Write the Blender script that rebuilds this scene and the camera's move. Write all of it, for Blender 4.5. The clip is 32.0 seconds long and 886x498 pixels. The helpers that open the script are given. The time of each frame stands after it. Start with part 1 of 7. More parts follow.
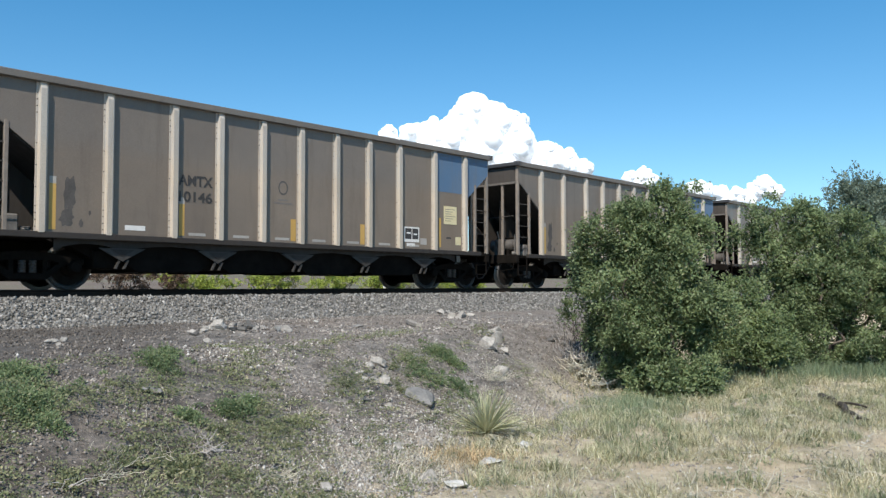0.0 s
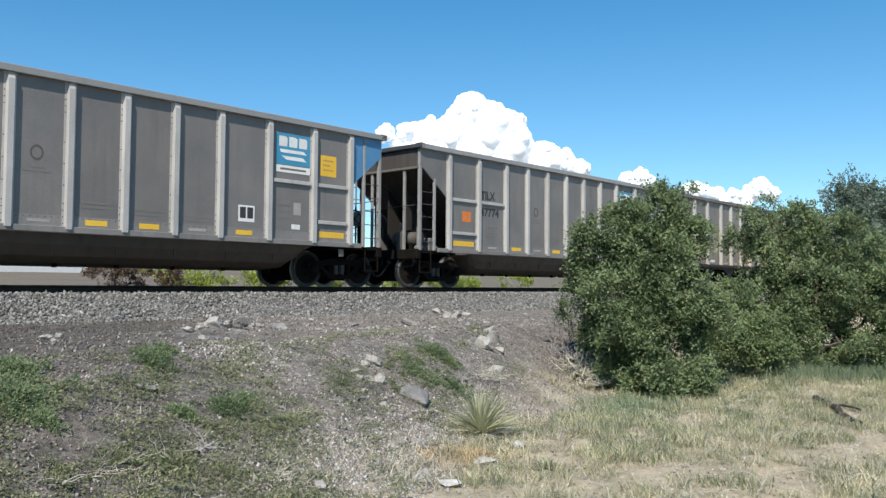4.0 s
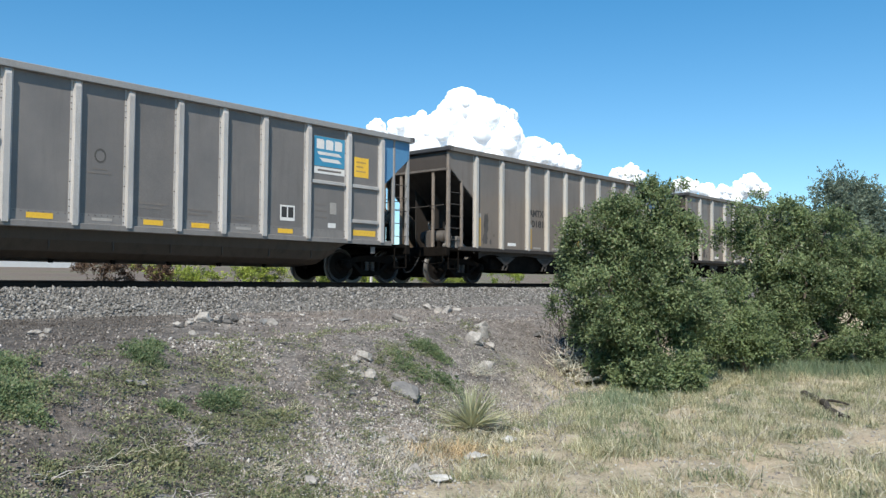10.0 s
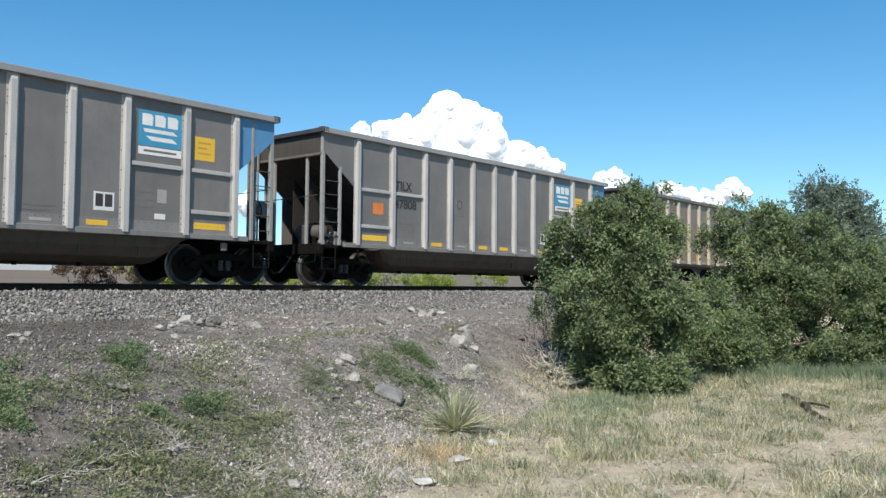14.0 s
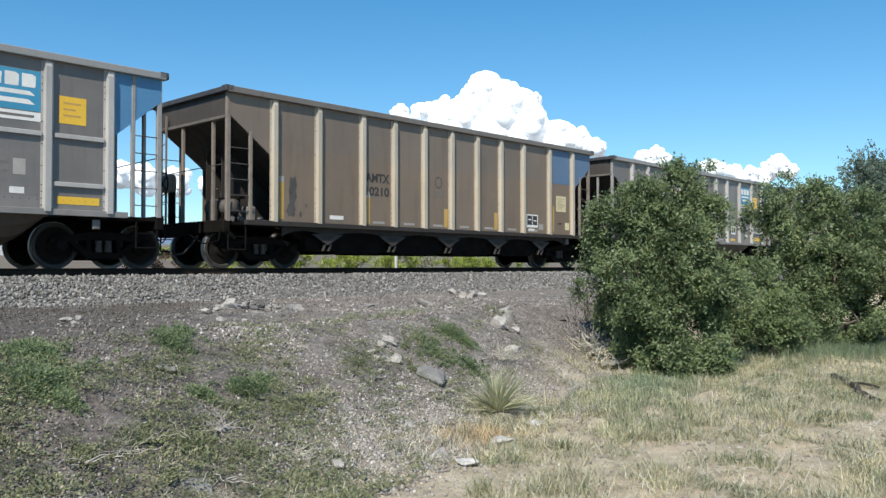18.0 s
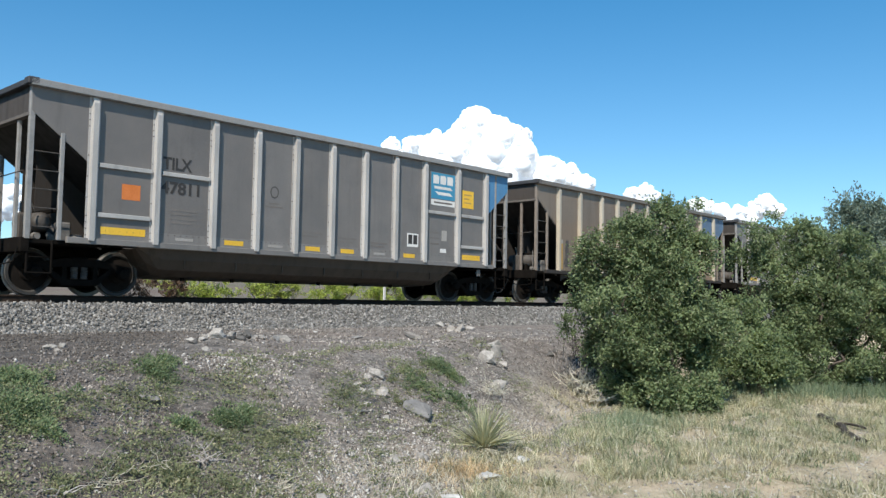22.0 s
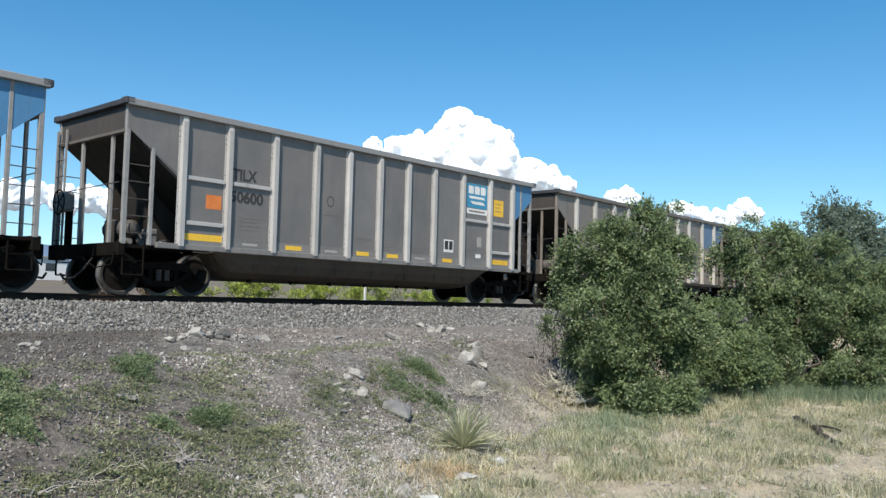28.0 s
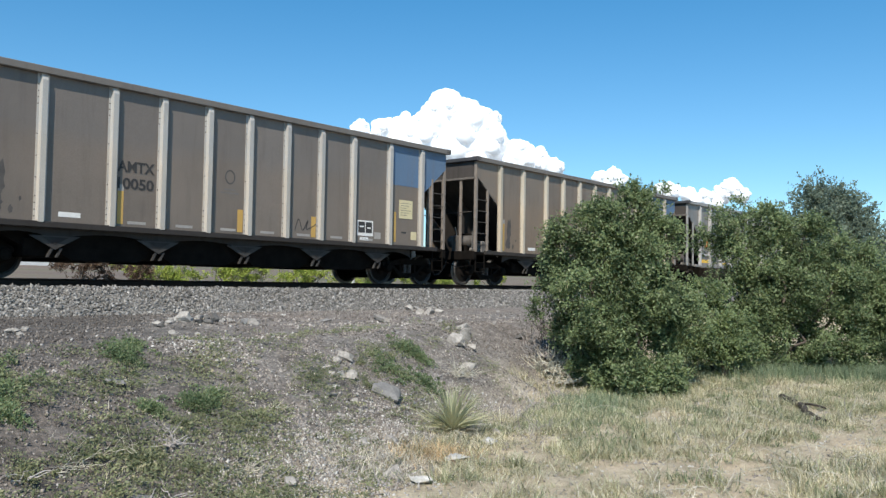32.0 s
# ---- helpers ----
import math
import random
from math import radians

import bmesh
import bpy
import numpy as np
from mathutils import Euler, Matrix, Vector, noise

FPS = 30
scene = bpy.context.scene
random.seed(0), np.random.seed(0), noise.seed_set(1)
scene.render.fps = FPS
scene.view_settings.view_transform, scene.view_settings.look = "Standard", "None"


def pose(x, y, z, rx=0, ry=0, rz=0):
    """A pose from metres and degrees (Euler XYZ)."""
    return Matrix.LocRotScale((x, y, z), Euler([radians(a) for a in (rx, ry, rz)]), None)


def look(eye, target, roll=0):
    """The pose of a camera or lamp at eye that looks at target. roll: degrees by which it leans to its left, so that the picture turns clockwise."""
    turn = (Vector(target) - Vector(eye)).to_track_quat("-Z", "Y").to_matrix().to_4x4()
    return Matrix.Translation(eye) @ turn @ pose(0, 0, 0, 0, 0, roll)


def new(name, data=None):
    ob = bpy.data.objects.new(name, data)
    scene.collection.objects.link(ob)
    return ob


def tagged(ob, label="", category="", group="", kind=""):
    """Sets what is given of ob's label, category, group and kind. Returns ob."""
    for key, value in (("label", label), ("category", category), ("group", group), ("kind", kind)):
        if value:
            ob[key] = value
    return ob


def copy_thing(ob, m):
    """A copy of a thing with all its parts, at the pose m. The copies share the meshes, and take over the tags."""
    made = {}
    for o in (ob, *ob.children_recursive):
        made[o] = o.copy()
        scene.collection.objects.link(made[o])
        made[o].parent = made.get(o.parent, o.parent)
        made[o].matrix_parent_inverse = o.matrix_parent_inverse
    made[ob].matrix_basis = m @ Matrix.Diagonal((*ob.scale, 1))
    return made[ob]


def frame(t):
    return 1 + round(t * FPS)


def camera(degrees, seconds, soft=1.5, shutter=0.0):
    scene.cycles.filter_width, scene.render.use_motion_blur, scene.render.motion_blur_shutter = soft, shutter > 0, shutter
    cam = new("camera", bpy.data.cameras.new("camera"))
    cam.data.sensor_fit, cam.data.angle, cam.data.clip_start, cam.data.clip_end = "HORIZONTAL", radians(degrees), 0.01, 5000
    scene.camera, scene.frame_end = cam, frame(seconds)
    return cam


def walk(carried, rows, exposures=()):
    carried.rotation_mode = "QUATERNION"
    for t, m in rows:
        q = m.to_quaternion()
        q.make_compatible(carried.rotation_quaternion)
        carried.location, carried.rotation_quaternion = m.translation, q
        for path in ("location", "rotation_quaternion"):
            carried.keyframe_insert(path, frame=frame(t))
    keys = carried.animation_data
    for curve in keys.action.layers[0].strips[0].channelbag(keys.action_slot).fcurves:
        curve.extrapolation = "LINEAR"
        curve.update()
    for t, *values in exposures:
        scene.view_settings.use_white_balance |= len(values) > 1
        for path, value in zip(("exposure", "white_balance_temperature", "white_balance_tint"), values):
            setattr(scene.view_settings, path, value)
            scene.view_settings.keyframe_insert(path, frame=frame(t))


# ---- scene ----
EYE = 1.6
cam = camera(56.80, 32.0, soft=1.4)
PATH = [
    (0.0, pose(0, 0, EYE, 92.65, 0.10, -47.43)),
    (0.5, pose(0, 0, EYE, 92.85, 0.01, -47.41)),
    (1.0, pose(0, 0, EYE, 92.55, 0.14, -47.38)),
    (1.5, pose(0, 0, EYE, 92.14, 0.01, -47.08)),
    (2.0, pose(0, 0, EYE, 92.67, -0.05, -47.43)),
    (2.5, pose(0, 0, EYE, 91.96, -0.14, -47.71)),
    (3.0, pose(0, 0, EYE, 92.24, -0.11, -48.07)),
    (3.5, pose(0, 0, EYE, 92.56, -0.40, -47.69)),
    (5.5, pose(0, 0, EYE, 92.76, -0.66, -48.67)),
    (6.0, pose(0, 0, EYE, 92.61, -0.77, -49.42)),
    (6.5, pose(0, 0, EYE, 92.68, -0.62, -49.36)),
    (7.0, pose(0, 0, EYE, 93.27, -0.33, -48.93)),
    (7.5, pose(0, 0, EYE, 93.14, -0.60, -48.77)),
    (8.0, pose(0, 0, EYE, 93.24, -0.37, -48.48)),
    (8.5, pose(0, 0, EYE, 93.75, -0.37, -48.18)),
    (9.0, pose(0, 0, EYE, 93.71, -0.39, -48.73)),
    (9.5, pose(0, 0, EYE, 93.32, -0.69, -48.72)),
    (10.0, pose(0, 0, EYE, 92.28, -0.45, -48.36)),
    (10.5, pose(0, 0, EYE, 92.22, 0.44, -48.72)),
    (11.0, pose(0, 0, EYE, 92.91, 0.10, -50.39)),
    (11.5, pose(0, 0, EYE, 93.06, -0.17, -50.32)),
    (12.0, pose(0, 0, EYE, 92.86, -0.02, -49.68)),
    (12.5, pose(0, 0, EYE, 92.68, -0.38, -49.17)),
    (13.0, pose(0, 0, EYE, 93.16, -0.09, -49.72)),
    (13.5, pose(0, 0, EYE, 92.92, -0.35, -49.78)),
    (14.0, pose(0, 0, EYE, 92.51, -0.52, -49.46)),
    (14.5, pose(0, 0, EYE, 91.85, -0.65, -48.96)),
    (16.5, pose(0, 0, EYE, 92.04, 0.64, -49.31)),
    (17.0, pose(0, 0, EYE, 91.58, 0.74, -48.18)),
    (17.5, pose(0, 0, EYE, 91.32, 0.68, -47.94)),
    (18.0, pose(0, 0, EYE, 91.21, 0.02, -46.63)),
    (18.5, pose(0, 0, EYE, 92.41, -0.20, -47.89)),
    (19.0, pose(0, 0, EYE, 92.90, 0.19, -48.74)),
    (19.5, pose(0, 0, EYE, 92.63, 0.52, -49.48)),
    (20.0, pose(0, 0, EYE, 93.38, 0.07, -50.84)),
    (20.5, pose(0, 0, EYE, 93.33, -0.04, -50.20)),
    (21.0, pose(0, 0, EYE, 92.76, -0.32, -48.37)),
    (21.5, pose(0, 0, EYE, 92.92, -0.58, -47.93)),
    (22.0, pose(0, 0, EYE, 93.54, -0.96, -47.44)),
    (22.5, pose(0, 0, EYE, 93.29, -0.43, -47.04)),
    (23.0, pose(0, 0, EYE, 93.67, -0.67, -48.48)),
    (23.5, pose(0, 0, EYE, 93.64, -0.38, -49.02)),
    (24.0, pose(0, 0, EYE, 93.38, -0.28, -49.47)),
    (24.5, pose(0, 0, EYE, 93.63, -1.06, -50.48)),
    (25.0, pose(0, 0, EYE, 93.27, 0.30, -49.75)),
    (25.5, pose(0, 0, EYE, 93.37, 0.07, -49.71)),
    (27.5, pose(0, 0, EYE, 93.44, -1.34, -48.76)),
    (28.0, pose(0, 0, EYE, 93.61, -1.40, -48.79)),
    (28.5, pose(0, 0, EYE, 93.29, -1.74, -49.71)),
    (29.0, pose(0, 0, EYE, 93.40, -1.66, -48.90)),
    (29.5, pose(0, 0, EYE, 93.74, -1.29, -49.33)),
    (30.0, pose(0, 0, EYE, 93.19, -1.03, -49.95)),
    (30.5, pose(0, 0, EYE, 93.11, -1.04, -50.32)),
    (31.0, pose(0, 0, EYE, 92.59, -1.17, -49.19)),
    (31.5, pose(0, 0, EYE, 92.90, -1.45, -50.58)),
    (32.0, pose(0, 0, EYE, 92.39, -0.95, -49.60)),
]
walk(cam, PATH)


# world: clear afternoon sky, one sun high behind the viewer's left shoulder
SUN = Vector((-0.60, -0.34, 0.72)).normalized()
world = bpy.data.worlds.new("sky")
scene.world = world
world.use_nodes = True
wn = world.node_tree.nodes
wl = world.node_tree.links
sky = wn.new("ShaderNodeTexSky")
sky.sky_type = "NISHITA"
sky.sun_disc = False
sky.sun_elevation = math.asin(SUN.z)
sky.sun_rotation = math.atan2(SUN.x, SUN.y)
sky.altitude = 1500
sky.air_density = 1.0
sky.dust_density = 0.6
sky.ozone_density = 2.0
wn["Background"].inputs["Strength"].default_value = 0.105
# deep azure above, paler towards the horizon
tc = wn.new("ShaderNodeTexCoord")
sep = wn.new("ShaderNodeSeparateXYZ")
tint = wn.new("ShaderNodeValToRGB")
tint.color_ramp.elements[0].position = 0.0
tint.color_ramp.elements[0].color = (0.95, 1.12, 1.14, 1)
tint.color_ramp.elements[1].position = 0.36
tint.color_ramp.elements[1].color = (0.43, 1.12, 1.33, 1)
both = wn.new("ShaderNodeMix")
both.data_type = "RGBA"
both.blend_type = "MULTIPLY"
both.inputs[0].default_value = 1.0
wl.new(tc.outputs["Generated"], sep.inputs[0])
wl.new(sep.outputs[2], tint.inputs["Fac"])
wl.new(sky.outputs["Color"], both.inputs[6])
wl.new(tint.outputs["Color"], both.inputs[7])
wl.new(both.outputs[2], wn["Background"].inputs["Color"])

sun_data = bpy.data.lights.new("sun", "SUN")
sun_data.energy = 5.0
sun_data.angle = radians(0.53)
sun_data.color = (1.0, 0.935, 0.83)
sun = new("sun", sun_data)
sun.matrix_world = look(SUN * 50, (0, 0, 0))
scene.view_settings.exposure = 0.22


# ---- materials ----
def mat(name, build, rough=0.7, metal=0.0):
    m = bpy.data.materials.new(name)
    m.use_nodes = True
    nt = m.node_tree
    b = nt.nodes["Principled BSDF"]
    b.inputs["Roughness"].default_value = rough
    b.inputs["Metallic"].default_value = metal
    build(nt, b)
    return m


def coords(nt, kind="Object", scale=(1, 1, 1)):
    tc = nt.nodes.new("ShaderNodeTexCoord")
    mp = nt.nodes.new("ShaderNodeMapping")
    mp.inputs["Scale"].default_value = scale
    nt.links.new(tc.outputs[kind], mp.inputs["Vector"])
    return mp.outputs["Vector"]


def world_coords(nt, scale=(1, 1, 1)):
    g = nt.nodes.new("ShaderNodeNewGeometry")
    mp = nt.nodes.new("ShaderNodeMapping")
    mp.inputs["Scale"].default_value = scale
    nt.links.new(g.outputs["Position"], mp.inputs["Vector"])
    return mp.outputs["Vector"]


def tex_noise(nt, vec, scale, detail=6, rough=0.6):
    n = nt.nodes.new("ShaderNodeTexNoise")
    n.inputs["Scale"].default_value = scale
    n.inputs["Detail"].default_value = detail
    n.inputs["Roughness"].default_value = rough
    nt.links.new(vec, n.inputs["Vector"])
    return n.outputs["Fac"]


def ramp(nt, fac, stops):
    r = nt.nodes.new("ShaderNodeValToRGB")
    while len(r.color_ramp.elements) < len(stops):
        r.color_ramp.elements.new(0.5)
    for e, (p, c) in zip(r.color_ramp.elements, stops):
        e.position = p
        e.color = (*c, 1) if len(c) == 3 else c
    nt.links.new(fac, r.inputs["Fac"])
    return r.outputs["Color"]


def mix(nt, fac, a, b, kind="MIX"):
    m = nt.nodes.new("ShaderNodeMix")
    m.data_type = "RGBA"
    m.blend_type = kind
    for value, socket in ((fac, m.inputs[0]), (a, m.inputs[6]), (b, m.inputs[7])):
        if isinstance(value, (int, float)):
            socket.default_value = value
        elif isinstance(value, tuple):
            socket.default_value = (*value, 1)
        else:
            nt.links.new(value, socket)
    return m.outputs[2]


def bump(nt, b, height, strength, distance=0.01):
    n = nt.nodes.new("ShaderNodeBump")
    n.inputs["Strength"].default_value = strength
    n.inputs["Distance"].default_value = distance
    nt.links.new(height, n.inputs["Height"])
    nt.links.new(n.outputs["Normal"], b.inputs["Normal"])


def rand(nt):
    return nt.nodes.new("ShaderNodeObjectInfo").outputs["Random"]


def island(nt):
    return nt.nodes.new("ShaderNodeNewGeometry").outputs["Random Per Island"]


def math_node(nt, op, a, b):
    n = nt.nodes.new("ShaderNodeMath")
    n.operation = op
    for i, v in enumerate((a, b)):
        if isinstance(v, (int, float)):
            n.inputs[i].default_value = v
        else:
            nt.links.new(v, n.inputs[i])
    return n.outputs["Value"]


def speckled(c1, c2, scale=3.0, fine=40.0, grain=0.25, rough=0.7, metal=0.0, relief=0.2, stretch=(1, 1, 1), vary=0.12, kind="Object"):
    """Two tones mixed by a broad noise, fine grain on top, and a little difference from piece to piece."""
    def build(nt, b):
        v = coords(nt, kind, stretch)
        broad = tex_noise(nt, v, scale)
        c = ramp(nt, broad, [(0.32, c1), (0.68, c2)])
        f = tex_noise(nt, v, fine, 3)
        dark = ramp(nt, f, [(0.3, (1 - grain,) * 3), (0.7, (1.0,) * 3)])
        c = mix(nt, 1.0, c, dark, "MULTIPLY")
        tone = ramp(nt, rand(nt), [(0.0, (1 - vary,) * 3), (1.0, (1.0,) * 3)])
        c = mix(nt, 1.0, c, tone, "MULTIPLY")
        nt.links.new(c, b.inputs["Base Color"])
        if relief:
            bump(nt, b, f, relief, 0.004)
    return build


def painted_side(base, dirt, rust, low, rough=0.6, metal=0.0, ochre=None):
    """A weathered coal-car side: vertical streaks, dust towards no particular height, coal and rust stains."""
    def build(nt, b):
        shift = nt.nodes.new("ShaderNodeVectorMath")
        shift.operation = "ADD"
        nt.links.new(coords(nt), shift.inputs[0])
        nt.links.new(math_node(nt, "MULTIPLY", rand(nt), 60.0), shift.inputs[1])
        v = shift.outputs[0]
        squeeze = nt.nodes.new("ShaderNodeMapping")
        squeeze.inputs["Scale"].default_value = (1.0, 1.0, 0.10)
        nt.links.new(v, squeeze.inputs["Vector"])
        streak = tex_noise(nt, squeeze.outputs["Vector"], 5.0, 7, 0.65)
        cloud = tex_noise(nt, v, 0.9, 5, 0.6)
        fine = tex_noise(nt, v, 60.0, 3)
        c = ramp(nt, cloud, [(0.3, base), (0.7, dirt)])
        c = mix(nt, ramp(nt, streak, [(0.52, (0, 0, 0)), (0.82, (0.7, 0.7, 0.7))]), c, low)
        spots = tex_noise(nt, v, 7.0, 8, 0.75)
        c = mix(nt, ramp(nt, spots, [(0.68, (0, 0, 0)), (0.78, (0.55, 0.55, 0.55))]), c, rust)
        if ochre:
            sep = nt.nodes.new("ShaderNodeSeparateXYZ")
            nt.links.new(coords(nt), sep.inputs[0])
            along = ramp(nt, math_node(nt, "MULTIPLY", sep.outputs[0], 0.0625), [(0.62, (0, 0, 0)), (0.95, (1, 1, 1))])
            amount = math_node(nt, "MULTIPLY", along, ramp(nt, math_node(nt, "ADD", math_node(nt, "MULTIPLY", streak, 0.7), math_node(nt, "MULTIPLY", rand(nt), 0.4)), [(0.35, (0.1, 0.1, 0.1)), (0.7, (0.85, 0.85, 0.85))]))
            c = mix(nt, amount, c, ochre)
            # brown dust up to an uneven tide line, greyer paint above it
            tide = math_node(nt, "ADD", math_node(nt, "MULTIPLY", sep.outputs[2], 0.25), math_node(nt, "MULTIPLY", cloud, 0.16))
            c = mix(nt, 1.0, c, ramp(nt, tide, [(0.74, (1.03, 1.0, 0.965)), (0.83, (0.95, 0.975, 1.01))]), "MULTIPLY")
        c = mix(nt, 1.0, c, ramp(nt, fine, [(0.3, (0.82,) * 3), (0.7, (1.05,) * 3)]), "MULTIPLY")
        c = mix(nt, 1.0, c, ramp(nt, rand(nt), [(0.0, (0.88, 0.87, 0.86)), (1.0, (1.0, 1.0, 1.0))]), "MULTIPLY")
        nt.links.new(c, b.inputs["Base Color"])
        nt.links.new(ramp(nt, streak, [(0.3, (rough - 0.12,) * 3), (0.8, (rough + 0.15,) * 3)]), b.inputs["Roughness"])
        bump(nt, b, fine, 0.08, 0.003)
    return build


M_BROWN = mat("dusty_brown_side", painted_side((0.179, 0.146, 0.120), (0.215, 0.174, 0.139), (0.143, 0.086, 0.053), (0.124, 0.102, 0.084), 0.42, ochre=(0.224, 0.158, 0.101)))
M_BROWN_OCHRE = mat("ochre_brown_side", painted_side((0.189, 0.145, 0.110), (0.230, 0.173, 0.125), (0.163, 0.087, 0.049), (0.128, 0.097, 0.074), 0.42, ochre=(0.281, 0.178, 0.096)))
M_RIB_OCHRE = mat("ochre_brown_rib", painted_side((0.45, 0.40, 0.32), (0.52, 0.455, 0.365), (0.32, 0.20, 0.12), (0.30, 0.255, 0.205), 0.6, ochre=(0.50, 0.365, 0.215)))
M_BROWN_DULL = mat("grey_brown_side", painted_side((0.178, 0.149, 0.126), (0.212, 0.175, 0.147), (0.15, 0.095, 0.065), (0.128, 0.107, 0.091), 0.42, ochre=(0.218, 0.168, 0.124)))
# ribs are much lighter than the side panels of the same car
M_BROWN_RIB = mat("light_brown_rib", painted_side((0.455, 0.41, 0.355), (0.53, 0.47, 0.405), (0.30, 0.20, 0.13), (0.30, 0.26, 0.22), 0.6, ochre=(0.49, 0.375, 0.25)))
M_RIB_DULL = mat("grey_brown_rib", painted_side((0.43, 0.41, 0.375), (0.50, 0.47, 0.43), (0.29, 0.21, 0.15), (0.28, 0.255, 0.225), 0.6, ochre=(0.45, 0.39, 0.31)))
M_GREY = mat("grey_aluminium_side", painted_side((0.160, 0.149, 0.143), (0.221, 0.200, 0.185), (0.196, 0.148, 0.116), (0.137, 0.128, 0.122), 0.42, 0.0))
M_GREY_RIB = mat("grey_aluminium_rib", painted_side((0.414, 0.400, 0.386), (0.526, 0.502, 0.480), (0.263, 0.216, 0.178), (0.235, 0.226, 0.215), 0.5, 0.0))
M_BAND = mat("grey_lower_band", painted_side((0.20, 0.19, 0.18), (0.27, 0.25, 0.235), (0.17, 0.13, 0.10), (0.15, 0.14, 0.13), 0.55))
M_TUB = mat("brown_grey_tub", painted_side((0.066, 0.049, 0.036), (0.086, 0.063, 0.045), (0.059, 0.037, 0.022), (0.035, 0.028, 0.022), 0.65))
# grime, with the shade under the cars put into the colour
M_UNDER = mat("grimy_shaded_underframe", speckled((0.008, 0.007, 0.006), (0.017, 0.014, 0.012), 4.0, 50, 0.3, rough=0.85))
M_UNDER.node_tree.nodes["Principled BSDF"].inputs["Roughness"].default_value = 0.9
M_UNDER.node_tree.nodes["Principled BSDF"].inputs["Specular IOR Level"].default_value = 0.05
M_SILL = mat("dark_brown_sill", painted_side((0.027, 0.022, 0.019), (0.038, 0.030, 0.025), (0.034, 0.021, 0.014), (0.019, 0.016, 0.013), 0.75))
M_GUSSET = mat("dusty_gusset", speckled((0.044, 0.038, 0.034), (0.064, 0.056, 0.048), 4.0, 50, 0.25))
M_LADDER_B = mat("brown_ladder_bar", speckled((0.203, 0.168, 0.137), (0.285, 0.238, 0.203), 6.0, 60, 0.25))
M_LADDER_G = mat("grey_ladder_bar", speckled((0.257, 0.253, 0.247), (0.343, 0.333, 0.324), 6.0, 60, 0.2))
M_RIVET = mat("dark_rivet", speckled((0.072, 0.063, 0.055), (0.132, 0.118, 0.105), 9.0, 60, 0.2))
M_RUNG = mat("dark_ladder_rung", speckled((0.06, 0.052, 0.046), (0.10, 0.087, 0.077), 6.0, 60, 0.2))
# coal stain, darkened further with the shade of the sloping underside
M_SLOPE = mat("coal_stained_shaded_slope_sheet", painted_side((0.028, 0.023, 0.020), (0.040, 0.033, 0.028), (0.035, 0.025, 0.018), (0.018, 0.015, 0.013), 0.75))
# upper end walls, darker than the sides
M_END = mat("dark_end_wall", painted_side((0.053, 0.044, 0.038), (0.076, 0.063, 0.053), (0.068, 0.047, 0.034), (0.036, 0.031, 0.027), 0.7))
M_END_FLANGE = mat("dusty_end_flange", speckled((0.13, 0.115, 0.10), (0.19, 0.165, 0.145), 6.0, 60, 0.25))
M_SOOT = mat("soot_stain", speckled((0.075, 0.066, 0.060), (0.12, 0.105, 0.094), 3.0, 30, 0.3))
M_CAP = mat("black_corner_cap", speckled((0.035, 0.035, 0.04), (0.06, 0.06, 0.062), 6.0, 60, 0.2))
M_BLUE_B = mat("faded_blue_patch", painted_side((0.091, 0.171, 0.292), (0.121, 0.184, 0.279), (0.178, 0.140, 0.114), (0.165, 0.178, 0.203), 0.55))
M_BLUE_G = mat("bright_blue_patch", painted_side((0.074, 0.232, 0.436), (0.099, 0.263, 0.456), (0.158, 0.158, 0.149), (0.099, 0.198, 0.327), 0.5))
M_YELLOW = mat("yellow_paint", painted_side((0.889, 0.508, 0.038), (0.900, 0.572, 0.064), (0.508, 0.279, 0.102), (0.699, 0.394, 0.051), 0.5))
M_YELLOW_OLD = mat("worn_yellow_paint", painted_side((0.533, 0.318, 0.076), (0.584, 0.368, 0.114), (0.330, 0.229, 0.140), (0.419, 0.267, 0.102), 0.6))
M_CREAM = mat("cream_placard", speckled((0.699, 0.597, 0.343), (0.787, 0.686, 0.432), 5.0, 60, 0.2))
M_ORANGE = mat("orange_placard", speckled((0.699, 0.191, 0.038), (0.787, 0.241, 0.064), 5.0, 60, 0.15))
M_WHITE = mat("white_stencil", speckled((0.787, 0.762, 0.724), (0.889, 0.864, 0.826), 5.0, 60, 0.2))
M_BLACK = mat("black_stencil", speckled((0.035, 0.033, 0.033), (0.055, 0.05, 0.048), 5.0, 60, 0.2))
M_FAINT = mat("faded_dark_stencil", speckled((0.178, 0.159, 0.146), (0.216, 0.191, 0.171), 5.0, 60, 0.2))
M_WORN = mat("worn_dark_stencil", speckled((0.085, 0.078, 0.072), (0.12, 0.108, 0.10), 5.0, 60, 0.2))
M_FADED = mat("dusty_white_stencil", speckled((0.38, 0.35, 0.32), (0.44, 0.41, 0.375), 5.0, 60, 0.2))
M_LOGO = mat("blue_logo_panel", speckled((0.044, 0.279, 0.457), (0.064, 0.318, 0.508), 4.0, 60, 0.12))
M_TREAD = mat("polished_wheel_steel", speckled((0.26, 0.245, 0.23), (0.38, 0.36, 0.34), 3.0, 40, 0.2, rough=0.3), 0.42, 0.7)
# wheel plates and rims are darkened to carry the shade beneath the cars
M_WHEEL = mat("rusty_shaded_wheel_plate", speckled((0.013, 0.011, 0.010), (0.024, 0.020, 0.017), 4.0, 40, 0.3), 0.9)
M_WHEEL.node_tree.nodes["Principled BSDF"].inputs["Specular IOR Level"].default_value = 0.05
